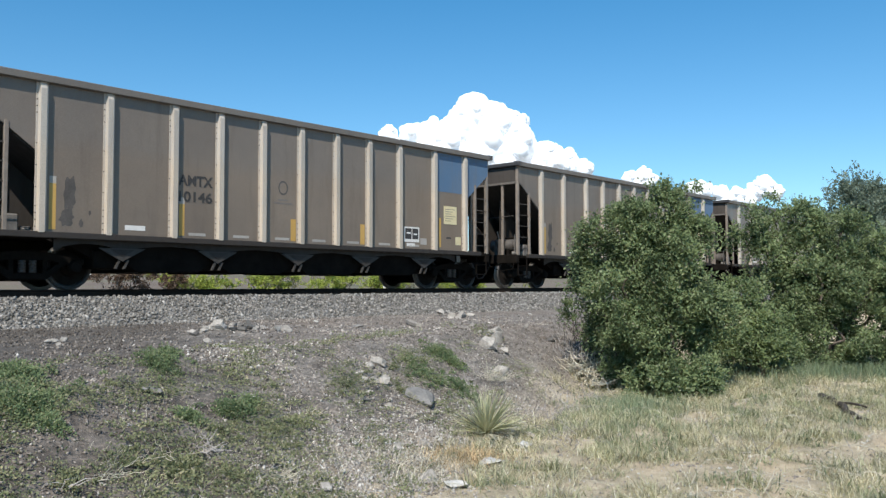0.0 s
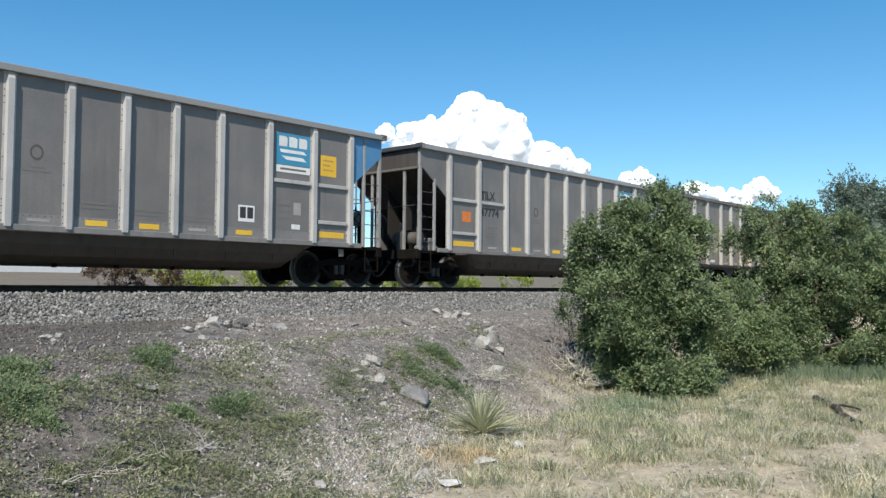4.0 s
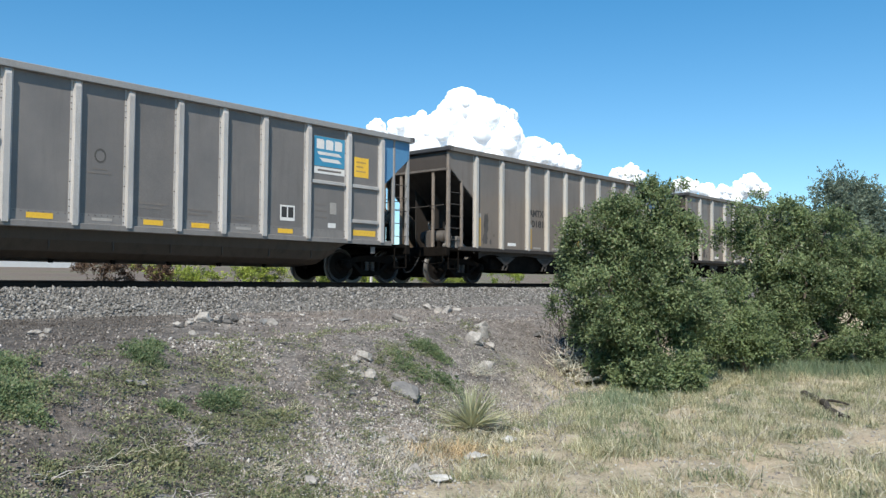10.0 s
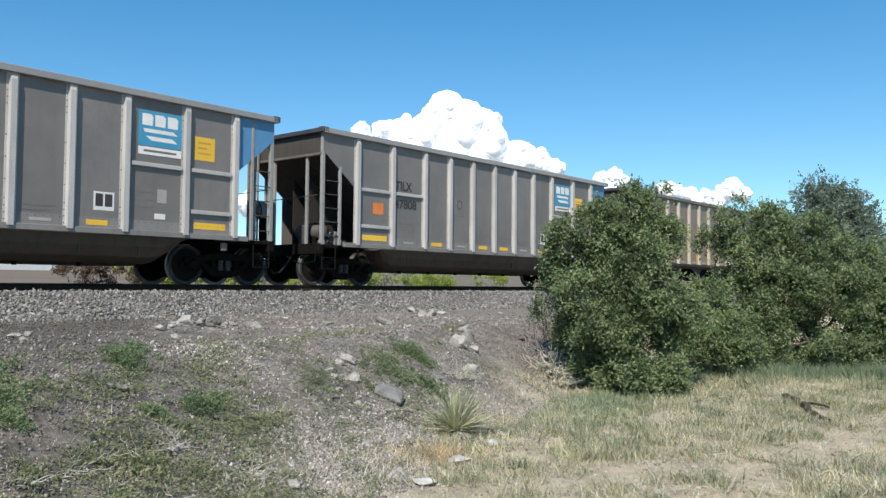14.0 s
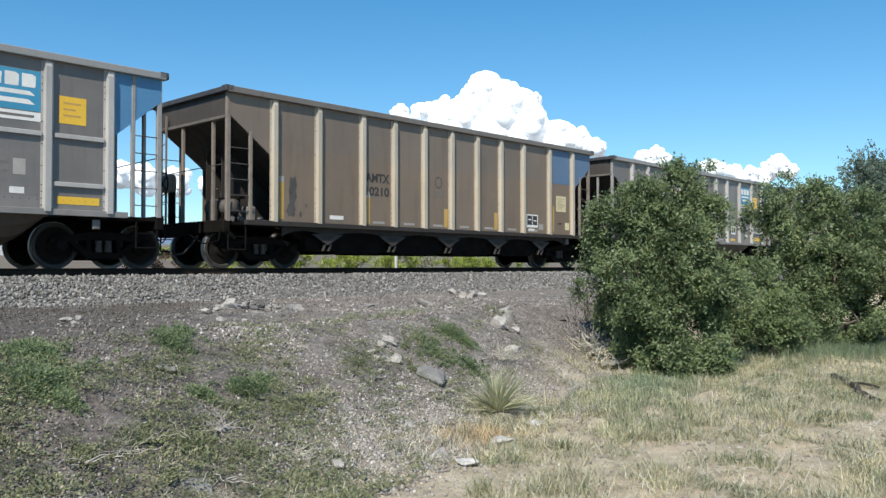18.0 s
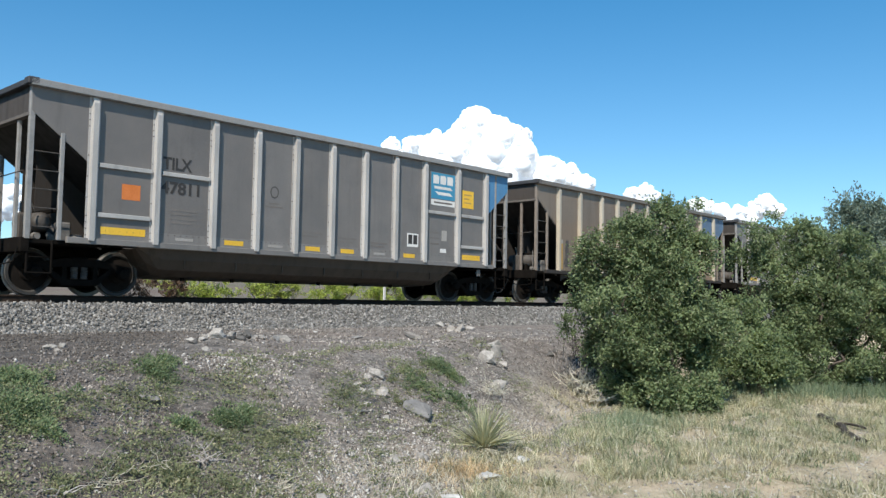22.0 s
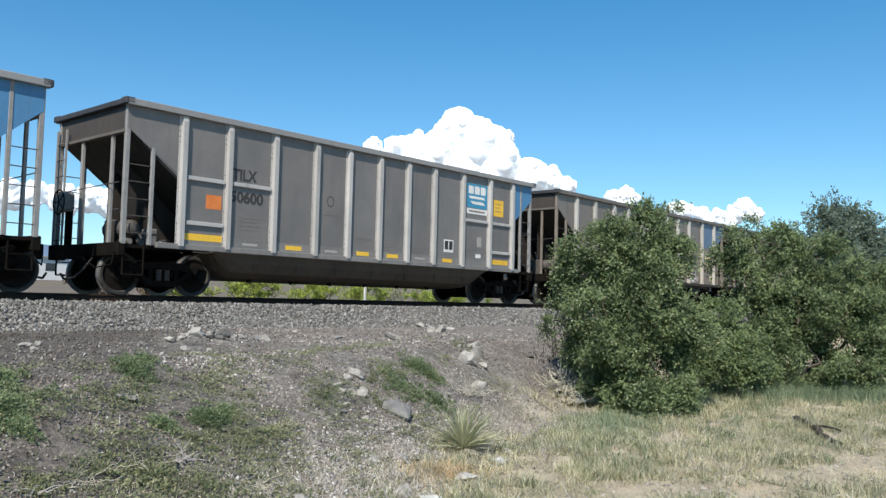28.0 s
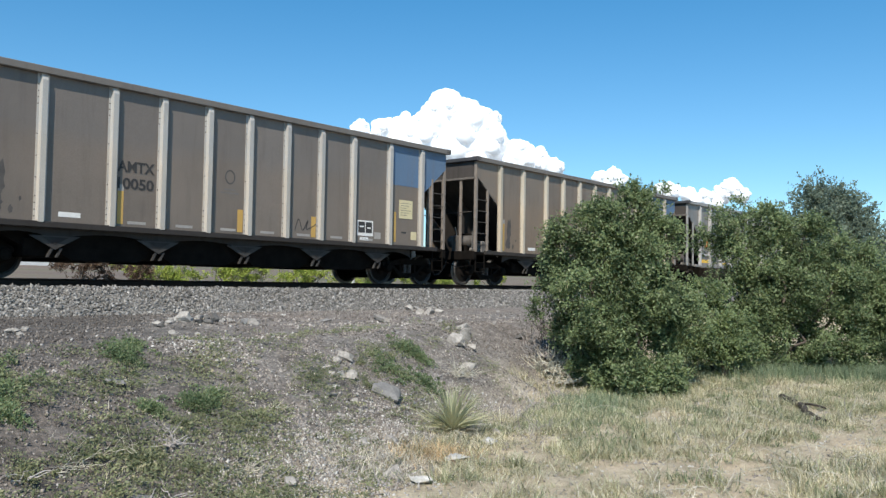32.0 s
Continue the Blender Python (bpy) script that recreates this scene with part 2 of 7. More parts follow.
M_RIM = mat("worn_shaded_wheel_rim", speckled((0.031, 0.028, 0.025), (0.057, 0.053, 0.048), 4.0, 40, 0.3), 0.7)
M_DUSTY = mat("dusty_grey_fitting", speckled((0.13, 0.12, 0.11), (0.24, 0.22, 0.20), 5.0, 40, 0.3), 0.7)
M_RUBBER = mat("black_rubber", speckled((0.02, 0.02, 0.02), (0.03, 0.03, 0.03), 4.0, 40, 0.2), 0.7)
M_RAIL = mat("rusty_rail", speckled((0.038, 0.027, 0.021), (0.060, 0.042, 0.032), 2.0, 60, 0.3), 0.9)
M_RAIL.node_tree.nodes["Principled BSDF"].inputs["Specular IOR Level"].default_value = 0.1
M_RAILTOP = mat("worn_rail_head", speckled((0.40, 0.38, 0.36), (0.48, 0.46, 0.44), 2.0, 60, 0.15), 0.3, 0.9)
M_TIE = mat("weathered_wood_tie", speckled((0.085, 0.070, 0.058), (0.14, 0.12, 0.10), 3.0, 30, 0.35, stretch=(6, 1, 6)), 0.9)


# ---- mesh tools ----
def mesh_of(bm, name, material=None, smooth=False):
    me = bpy.data.meshes.new(name)
    bm.normal_update()
    bm.to_mesh(me)
    bm.free()
    if material:
        me.materials.append(material)
    if smooth:
        me.shade_smooth()
    return me


def part(name, bm, material, parent, label="", at=None, smooth=False):
    """One mesh object under a thing or a part. bm: a bmesh or a mesh that is shared."""
    me = bm if isinstance(bm, bpy.types.Mesh) else mesh_of(bm, name, material, smooth)
    ob = new(name, me)
    ob.parent = parent
    if at is not None:
        ob.matrix_basis = at
    if label:
        ob["label"] = label
    return ob


def add_box(bm, x0, x1, y0, y1, z0, z1):
    vs = [bm.verts.new((x, y, z)) for z in (z0, z1) for y in (y0, y1) for x in (x0, x1)]
    for a, b, c, d in ((0, 2, 3, 1), (4, 5, 7, 6), (0, 1, 5, 4), (2, 6, 7, 3), (0, 4, 6, 2), (1, 3, 7, 5)):
        bm.faces.new((vs[a], vs[b], vs[c], vs[d]))
    return vs


def box(x0, x1, y0, y1, z0, z1, bevel=0.0):
    bm = bmesh.new()
    add_box(bm, x0, x1, y0, y1, z0, z1)
    if bevel:
        bmesh.ops.bevel(bm, geom=bm.edges[:], offset=bevel, segments=1, affect="EDGES")
    return bm


def add_prism(bm, outline, y0, y1):
    """An outline in x, z pushed from y0 to y1."""
    n = len(outline)
    a = [bm.verts.new((x, y0, z)) for x, z in outline]
    b = [bm.verts.new((x, y1, z)) for x, z in outline]
    bm.faces.new(a)
    bm.faces.new(b[::-1])
    for i in range(n):
        j = (i + 1) % n
        bm.faces.new((a[j], a[i], b[i], b[j]))


def prism(outline, y0, y1):
    bm = bmesh.new()
    add_prism(bm, outline, y0, y1)
    bmesh.ops.recalc_face_normals(bm, faces=bm.faces[:])
    return bm


def add_tube(bm, a, b, r0, r1=None, sides=8, cap=True):
    a, b = Vector(a), Vector(b)
    r1 = r0 if r1 is None else r1
    q = (b - a).to_track_quat("Z", "Y")
    rings = []
    for c, r in ((a, r0), (b, r1)):
        rings.append([bm.verts.new(c + q @ Vector((r * math.cos(k * math.tau / sides), r * math.sin(k * math.tau / sides), 0))) for k in range(sides)])
    for k in range(sides):
        j = (k + 1) % sides
        bm.faces.new((rings[0][k], rings[0][j], rings[1][j], rings[1][k]))
    if cap:
        bm.faces.new(rings[0][::-1])
        bm.faces.new(rings[1])


def tube(a, b, r0, r1=None, sides=8):
    bm = bmesh.new()
    add_tube(bm, a, b, r0, r1, sides)
    return bm


def pipe(points, r, sides=6):
    bm = bmesh.new()
    for a, b in zip(points, points[1:]):
        add_tube(bm, a, b, r, r, sides)
    return bm


def lathe(profile, sides=28):
    """A profile of (radius, y) turned about the y axis."""
    bm = bmesh.new()
    rings = [[bm.verts.new((r * math.cos(k * math.tau / sides), y, r * math.sin(k * math.tau / sides))) for k in range(sides)] for r, y in profile]
    for p, q in zip(rings, rings[1:]):
        for k in range(sides):
            j = (k + 1) % sides
            bm.faces.new((p[k], q[k], q[j], p[j]))
    bm.faces.new(rings[0])
    bm.faces.new(rings[-1][::-1])
    return bm


TEXTS = {}


def text_mesh(words, width, height, material):
    """Letters of the built-in font as a thin mesh that faces -y, centred, fitted to the width and height."""
    key = (words, width, height, material.name)
    if key not in TEXTS:
        cu = bpy.data.curves.new("lettering", "FONT")
        cu.body = words
        cu.offset = 0.026
        cu.extrude = 0.001
        ob = bpy.data.objects.new("lettering", cu)
        me = bpy.data.meshes.new_from_object(ob)
        bpy.data.objects.remove(ob)
        co = np.empty(len(me.vertices) * 3)
        me.vertices.foreach_get("co", co)
        co = co.reshape(-1, 3)
        lo, hi = co.min(0), co.max(0)
        x = (co[:, 0] - (lo[0] + hi[0]) / 2) * width / (hi[0] - lo[0])
        z = (co[:, 1] - (lo[1] + hi[1]) / 2) * height / (hi[1] - lo[1])
        me.vertices.foreach_set("co", np.stack([x, -co[:, 2] * 2, z], 1).ravel())
        bm = bmesh.new()
        bm.from_mesh(me)
        bmesh.ops.remove_doubles(bm, verts=bm.verts[:], dist=1e-5)
        bm.to_mesh(me)
        bm.free()
        me.materials.append(material)
        TEXTS[key] = me
    return TEXTS[key]


def raw_mesh(name, verts, faces, material, smooth=False):
    """A mesh from arrays: verts (n, 3), faces (m, 3 or 4)."""
    me = bpy.data.meshes.new(name)
    verts = np.asarray(verts, dtype=np.float32)
    faces = np.asarray(faces, dtype=np.int32)
    k = faces.shape[1]
    me.vertices.add(len(verts))
    me.vertices.foreach_set("co", verts.ravel())
    me.loops.add(faces.size)
    me.loops.foreach_set("vertex_index", faces.ravel())
    me.polygons.add(len(faces))
    me.polygons.foreach_set("loop_start", np.arange(0, faces.size, k, dtype=np.int32))
    me.update(calc_edges=True)
    me.materials.append(material)
    if smooth:
        me.shade_smooth()
    return me


# ---- the ground: one sheet from the near bank through the embankment to the horizon ----
RAIL_Z = 1.56          # top of the rails
TRACK_Y = 17.75        # middle of the track
GAUGE = 0.755


def toe(x):
    """Where the embankment meets the flat bank."""
    return np.clip(4.9 + 0.30 * (x - 4.8), 2.0, 7.6)


def crest(x):
    """Where the steep face of the embankment rounds over into the bench beside the ballast."""
    return np.clip(7.2 + 0.13 * (x - 2.0), 6.6, 9.8)


def lump(x, y, s, seed):
    """Smooth value noise from a few sines, vectorised."""
    r = np.random.RandomState(seed)
    out = 0
    for _ in range(7):
        a = r.uniform(0, math.tau)
        k = r.uniform(0.6, 1.6) / s
        out = out + np.sin((x * math.cos(a) + y * math.sin(a)) * k * math.tau + r.uniform(0, math.tau))
    return out / 7


def height(x, y):
    x = np.asarray(x, float)
    y = np.asarray(y, float)
    t = toe(x)
    c = crest(x) + 0.35 * lump(x, x * 0, 4.0, 12)
    f = np.clip((y - t) / (c - t), 0, 1)
    g = np.clip((y - c) / (14.6 - c), 0, 1)
    bank = 0.94 * (0.45 * f + 0.55 * f * f * (3 - 2 * f)) - 0.03 * g
    far = np.where(y > 21.0, np.clip((y - 21.0) / 24, 0, 1) * 0.45 + np.clip((y - 45) / 160, 0, 1) ** 1.2 * 6.0, 0)
    z = bank + far
    amp = np.where(y > 14, 0.0, 1.0) * np.clip(y / 2 + 2, 0, 1) * (1 - 0.5 * np.clip(g * 3, 0, 1))
    rough = lump(x, y, 3.0, 5) * 0.06 + lump(x, y, 0.9, 6) * 0.035 + lump(x, y, 0.3, 7) * 0.020 + lump(x, y, 0.16, 8) * 0.010
    edge = np.clip((14.4 - y) / 0.8, 0, 1)
    near = np.clip((np.hypot(x, y) - 1.5) / 2, 0, 1)
    z = z + rough * amp * edge * near
    # a low mound of dug-out rubble on the crest
    z = z + 0.11 * np.exp(-((x - 6.15) / 0.75) ** 2 - ((y - 9.55) / 0.45) ** 2)
    # hollow under the ballast, so that the stone lies on it
    z = np.where((y > 14.8) & (y < 20.7), z - 0.05, z)
    # rising bank far beyond the shrubs
    return z + np.where(y > 60, lump(x, y, 70.0, 9) * 0.8 * np.clip((y - 60) / 80, 0, 1), 0)


def spaced(pieces):
    out = []
    for a, b, n in pieces:
        out.extend(np.linspace(a, b, n, endpoint=False))
    out.append(pieces[-1][1])
    return np.array(out)


def dark_soil(nt):
    """Darker cinders towards the crest at one end of the slope, with a ragged border."""
    sep = nt.nodes.new("ShaderNodeSeparateXYZ")
    nt.links.new(world_coords(nt), sep.inputs[0])
    f = math_node(nt, "SUBTRACT", math_node(nt, "MULTIPLY", sep.outputs[0], 0.08), math_node(nt, "MULTIPLY", sep.outputs[1], 0.06))
    f = math_node(nt, "ADD", f, math_node(nt, "MULTIPLY", tex_noise(nt, world_coords(nt), 0.8, 5), 0.5))
    return ramp(nt, f, [(0.0, (0.52, 0.515, 0.51)), (0.30, (1.06, 1.06, 1.06))])


def ground_build(nt, b):
    v = world_coords(nt)
    sep = nt.nodes.new("ShaderNodeSeparateXYZ")
    nt.links.new(v, sep.inputs[0])
    x, y = sep.outputs[0], sep.outputs[1]
    n1 = tex_noise(nt, v, 0.55, 6, 0.6)
    n2 = tex_noise(nt, v, 3.2, 7, 0.65)
    n3 = tex_noise(nt, v, 28.0, 5, 0.7)
    # grey-brown cinder and gravel on the slope
    cinder = ramp(nt, n2, [(0.30, (0.092, 0.082, 0.074)), (0.5, (0.208, 0.188, 0.169)), (0.72, (0.365, 0.335, 0.305))])
    red = ramp(nt, n1, [(0.42, (0, 0, 0)), (0.66, (0.6, 0.6, 0.6))])
    cinder = mix(nt, red, cinder, (0.205, 0.165, 0.138))
    speck = nt.nodes.new("ShaderNodeTexVoronoi")
    speck.inputs["Scale"].default_value = 34.0
    nt.links.new(v, speck.inputs["Vector"])
    chips = ramp(nt, speck.outputs["Color"], [(0.0, (0.45, 0.45, 0.45)), (0.6, (0.95, 0.95, 0.95)), (0.85, (1.3, 1.28, 1.25)), (1.0, (1.7, 1.67, 1.63))])
    cinder = mix(nt, 0.9, cinder, chips, "MULTIPLY")
    cinder = mix(nt, 1.0, cinder, dark_soil(nt), "MULTIPLY")
    # paler grey gravel towards the foot of the slope
    foot = math_node(nt, "SUBTRACT", y, math_node(nt, "MULTIPLY", x, 0.30))
    foot = ramp(nt, math_node(nt, "ADD", math_node(nt, "MULTIPLY", foot, 0.16), math_node(nt, "MULTIPLY", n1, 0.9)), [(0.90, (0.9, 0.9, 0.9)), (1.07, (0, 0, 0))])
    cinder = mix(nt, foot, cinder, mix(nt, 0.9, (0.42, 0.395, 0.365), chips, "MULTIPLY"))
    # sandy soil with straw on the bank
    sand = ramp(nt, n2, [(0.30, (0.28, 0.235, 0.16)), (0.55, (0.48, 0.405, 0.29)), (0.75, (0.63, 0.545, 0.41))])
    sand = mix(nt, ramp(nt, tex_noise(nt, v, 0.9, 5, 0.6), [(0.48, (0, 0, 0)), (0.62, (0.8, 0.8, 0.8))]), sand, (0.50, 0.40, 0.285))
    # bank reaches up to the toe line, with a ragged edge
    edge = math_node(nt, "SUBTRACT", y, math_node(nt, "ADD", math_node(nt, "MULTIPLY", x, 0.30), 3.46))
    edge = math_node(nt, "ADD", edge, math_node(nt, "MULTIPLY", math_node(nt, "SUBTRACT", n1, 0.5), 2.6))
    mask = ramp(nt, math_node(nt, "ADD", math_node(nt, "MULTIPLY", edge, 0.7), 0.35), [(0.15, (0, 0, 0)), (0.85, (1, 1, 1))])
    c = mix(nt, mask, sand, cinder)
    # pale dry field and reddish dirt beyond the track
    field = ramp(nt, tex_noise(nt, world_coords(nt, (0.05, 0.12, 0.1)), 1.0, 5), [(0.35, (0.155, 0.118, 0.092)), (0.5, (0.185, 0.145, 0.108)), (0.62, (0.12, 0.13, 0.068)), (0.75, (0.175, 0.115, 0.092))])
    far = ramp(nt, math_node(nt, "MULTIPLY", math_node(nt, "SUBTRACT", y, 20.5), 0.5), [(0.0, (0, 0, 0)), (1.0, (1, 1, 1))])
    c = mix(nt, far, c, field)
    c = mix(nt, 1.0, c, ramp(nt, n3, [(0.3, (0.72,) * 3), (0.7, (1.15,) * 3)]), "MULTIPLY")
    nt.links.new(c, b.inputs["Base Color"])
    bump(nt, b, n3, 0.8, 0.03)


M_GROUND = mat("gravelly_soil", ground_build, 0.95)


def build_ground():
    xs = spaced([(-2500, -60, 14), (-60, -6, 30), (-6, 26, 300), (26, 60, 90), (60, 200, 40), (200, 2500, 18)])
    ys = spaced([(-2500, -40, 12), (-40, -2, 24), (-2, 15, 230), (15, 24, 30), (24, 120, 50), (120, 400, 24), (400, 2500, 16)])
    gx, gy = np.meshgrid(xs, ys)
    verts = np.stack([gx, gy, height(gx, gy)], -1).reshape(-1, 3)
    nx, ny = len(xs), len(ys)
    i = (np.arange(ny - 1)[:, None] * nx + np.arange(nx - 1)[None, :]).ravel()
    faces = np.stack([i, i + 1, i + nx + 1, i + nx], 1)
    ob = new("ground", raw_mesh("ground", verts, faces, M_GROUND, True))
    tagged(ob, "grey-brown gravelly embankment and sandy straw-strewn bank", "ground", kind="structure")


build_ground()


# ---- track: ballast, ties and rails ----
TX0, TX1 = -60.0, 330.0


def ballast_build(nt, b):
    v = world_coords(nt)
    cells = nt.nodes.new("ShaderNodeTexVoronoi")
    cells.inputs["Scale"].default_value = 17.0
    nt.links.new(v, cells.inputs["Vector"])
    c = ramp(nt, cells.outputs["Color"], [(0.0, (0.12, 0.115, 0.108)), (0.5, (0.21, 0.20, 0.187)), (1.0, (0.33, 0.315, 0.295))])
    gap = ramp(nt, cells.outputs["Distance"], [(0.0, (1.1,) * 3), (0.5, (0.85,) * 3), (0.9, (0.3,) * 3)])
    c = mix(nt, 1.0, c, gap, "MULTIPLY")
    nt.links.new(c, b.inputs["Base Color"])
    inv = math_node(nt, "SUBTRACT", 1.0, cells.outputs["Distance"])
    bump(nt, b, inv, 1.0, 0.05)


M_BALLAST = mat("grey_crushed_stone", ballast_build, 0.9)
SHOULDER = [(14.55, 0.90), (15.95, 1.36), (16.45, 1.385), (19.05, 1.385), (19.55, 1.36), (20.95, 0.90)]


def build_ballast():
    xs = spaced([(TX0, -8, 20), (-8, 40, 240), (40, TX1, 60)])
    prof = []
    for (a, za), (b, zb) in zip(SHOULDER, SHOULDER[1:]):
        n = max(2, int((b - a) / 0.12))
        for k in range(n):
            prof.append((a + (b - a) * k / n, za + (zb - za) * k / n))
    prof.append(SHOULDER[-1])
    py, pz = np.array(prof).T
    gx, gy = np.meshgrid(xs, py)
    gz = np.repeat(pz[:, None], len(xs), 1)
    gz = gz + lump(gx, gy, 1.7, 21) * 0.035 + lump(gx, gy, 0.35, 22) * 0.02
    gz[0] -= 0.15
    gz[-1] -= 0.15
    nx, ny = len(xs), len(py)
    i = (np.arange(ny - 1)[:, None] * nx + np.arange(nx - 1)[None, :]).ravel()
    me = raw_mesh("ballast", np.stack([gx, gy, gz], -1).reshape(-1, 3), np.stack([i, i + 1, i + nx + 1, i + nx], 1), M_BALLAST, True)
    tagged(new("ballast_bed", me), "bed of light grey crushed stone under the rails", "ballast", kind="structure")


build_ballast()


def build_track():
    track = tagged(new("railway_track"), "straight railway track with rusty rails on wooden ties", "track", kind="structure")
    track.matrix_basis = pose(0, TRACK_Y, RAIL_Z)
    foot = [(-0.07, -0.175), (0.07, -0.175), (0.07, -0.162), (0.012, -0.14), (0.010, -0.045), (0.036, -0.03), (0.036, -0.004), (0.03, 0.0), (-0.03, 0.0), (-0.036, -0.004), (-0.036, -0.03), (-0.010, -0.045), (-0.012, -0.14), (-0.07, -0.162)]
    for side in (-1, 1):
        bm = bmesh.new()
        n = len(foot)
        a = [bm.verts.new((TX0, side * GAUGE + y, z)) for y, z in foot]
        b = [bm.verts.new((TX1, side * GAUGE + y, z)) for y, z in foot]
        bm.faces.new(a)
        bm.faces.new(b[::-1])
        for i in range(n):
            bm.faces.new((a[(i + 1) % n], a[i], b[i], b[(i + 1) % n]))
        rail = part("rail", bm, M_RAIL, track, "rusty steel rail with a worn head")
        rail.data.materials.append(M_RAILTOP)
        for f in rail.data.polygons:
            if abs(f.normal.z) > 0.9 and f.center.z > -0.01:
                f.material_index = 1
    tie = mesh_of(box(-0.115, 0.115, -1.3, 1.3, -0.36, -0.178, 0.012), "tie", M_TIE)
    plate = mesh_of(box(-0.1, 0.1, -0.14, 0.14, -0.178, -0.160, 0.004), "tie_plate", M_RAIL)
    rng = random.Random(3)
    for k in range(90):
        t = part("tie", tie, None, track, at=pose(0 + k * 0.5 + rng.uniform(-0.03, 0.03), rng.uniform(-0.04, 0.04), rng.uniform(-0.012, 0.0), 0, 0, rng.uniform(-1, 1)))
        for side in (-1, 1):
            part("tie_plate", plate, None, t, at=pose(0, side * GAUGE, 0.004))


build_track()


# ---- coal cars ----
M_CHORD_B = mat("dusty_brown_chord", painted_side((0.152, 0.137, 0.124), (0.184, 0.165, 0.146), (0.115, 0.076, 0.051), (0.120, 0.105, 0.092), 0.6))
M_CHORD_G = mat("grey_chord", painted_side((0.286, 0.282, 0.277), (0.320, 0.311, 0.303), (0.226, 0.190, 0.164), (0.226, 0.217, 0.208), 0.5))
PITCH = 16.18          # coupler to coupler
SIDE = 1.60            # half width
# rib places from the rear corner of the body
RIBS_B = [1.25, 2.56, 4.00, 5.13, 6.28, 7.40, 8.53, 9.65, 10.78, 12.19, 13.52]
LEN_B = 14.66
RIBS_G = [1.32, 2.50, 3.80, 5.10, 6.22, 7.36, 8.48, 9.60, 10.92, 12.27, 13.47]
# the older build of the grey cars spaces some ribs otherwise
RIBS_H = [1.22, 2.58, 3.95, 5.10, 6.22, 7.36, 8.48, 9.60, 10.76, 12.18, 13.47]
LEN_G = 14.60
CHORD_Z = (3.965, 4.107)
SILL_Z = 1.11


def wheelset_meshes():
    prof = [(0.10, -0.10), (0.17, -0.09), (0.20, -0.035), (0.37, -0.01), (0.40, -0.055), (0.455, -0.055), (0.458, 0.045), (0.462, 0.055), (0.487, 0.06), (0.487, 0.085), (0.40, 0.085), (0.37, 0.03), (0.20, 0.04), (0.10, 0.09)]
    bm = bmesh.new()
    for side in (-1, 1):
        w = lathe([(r, y) for r, y in prof], 32)
        if side > 0:
            for v in w.verts:
                v.co.y = -v.co.y
            bmesh.ops.reverse_faces(w, faces=w.faces[:])
        for v in w.verts:
            v.co.y += side * 0.76
        me = bpy.data.meshes.new("tmp")
        w.to_mesh(me)
        w.free()
        bm.from_mesh(me)
        bpy.data.meshes.remove(me)
    add_tube(bm, (0, -0.98, 0), (0, 0.98, 0), 0.085, 0.085, 16)
    me = mesh_of(bm, "wheelset", M_WHEEL)
    me.materials.append(M_TREAD)
    me.materials.append(M_RIM)
    for f in me.polygons:
        r = math.hypot(f.center.x, f.center.z)
        if r > 0.44 and 0.66 < abs(f.center.y) < 0.83:
            f.material_index = 1
        elif r > 0.38:
            f.material_index = 2
    return me


WHEELSET = wheelset_meshes()


def side_frame_mesh():
    """A cast truck side frame with its window, seen from the side."""
    bm = bmesh.new()
    top = [(-1.08, 0.50), (-1.08, 0.60), (-0.72, 0.66), (-0.35, 0.74), (0.35, 0.74), (0.72, 0.66), (1.08, 0.60), (1.08, 0.50), (0.72, 0.52), (0.35, 0.58), (-0.35, 0.58), (-0.72, 0.52)]
    add_prism(bm, top, -0.07, 0.07)
    low = [(-0.72, 0.52), (-0.35, 0.20), (0.35, 0.20), (0.72, 0.52), (0.60, 0.54), (0.30, 0.32), (-0.30, 0.32), (-0.60, 0.54)]
    add_prism(bm, low, -0.065, 0.065)
    for s in (-1, 1):
        add_prism(bm, [(s * 0.27, 0.30), (s * 0.36, 0.30), (s * 0.36, 0.60), (s * 0.27, 0.60)], -0.06, 0.06)
    bmesh.ops.recalc_face_normals(bm, faces=bm.faces[:])
    return mesh_of(bm, "side_frame", M_UNDER)


SIDE_FRAME = side_frame_mesh()
BEARING = mesh_of(lathe([(0.05, -0.11), (0.11, -0.10), (0.14, -0.02), (0.14, 0.06)], 16), "bearing_cap", M_UNDER)


def spring_mesh():
    """A coil spring: a turned stack of coils."""
    prof = []
    for turn in range(5):
        z = 0.33 + turn * 0.05
        prof += [(0.055, z), (0.075, z + 0.012), (0.075, z + 0.03), (0.055, z + 0.042)]
    bm = lathe(prof, 12)
    for v in bm.verts:
        v.co.y, v.co.z = v.co.z, v.co.y
    return mesh_of(bm, "spring", M_RUNG, True)


SPRING = spring_mesh()
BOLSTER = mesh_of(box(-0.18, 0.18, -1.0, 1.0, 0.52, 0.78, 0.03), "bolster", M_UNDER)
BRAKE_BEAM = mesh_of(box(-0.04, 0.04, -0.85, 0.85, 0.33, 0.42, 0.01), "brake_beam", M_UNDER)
# solid dark block added to fill the truck, in place of the shade inside
GAP_FILLER = mesh_of(box(-0.98, 0.98, -0.62, 0.62, 0.17, 0.72, 0.08), "truck_rigging", M_UNDER)


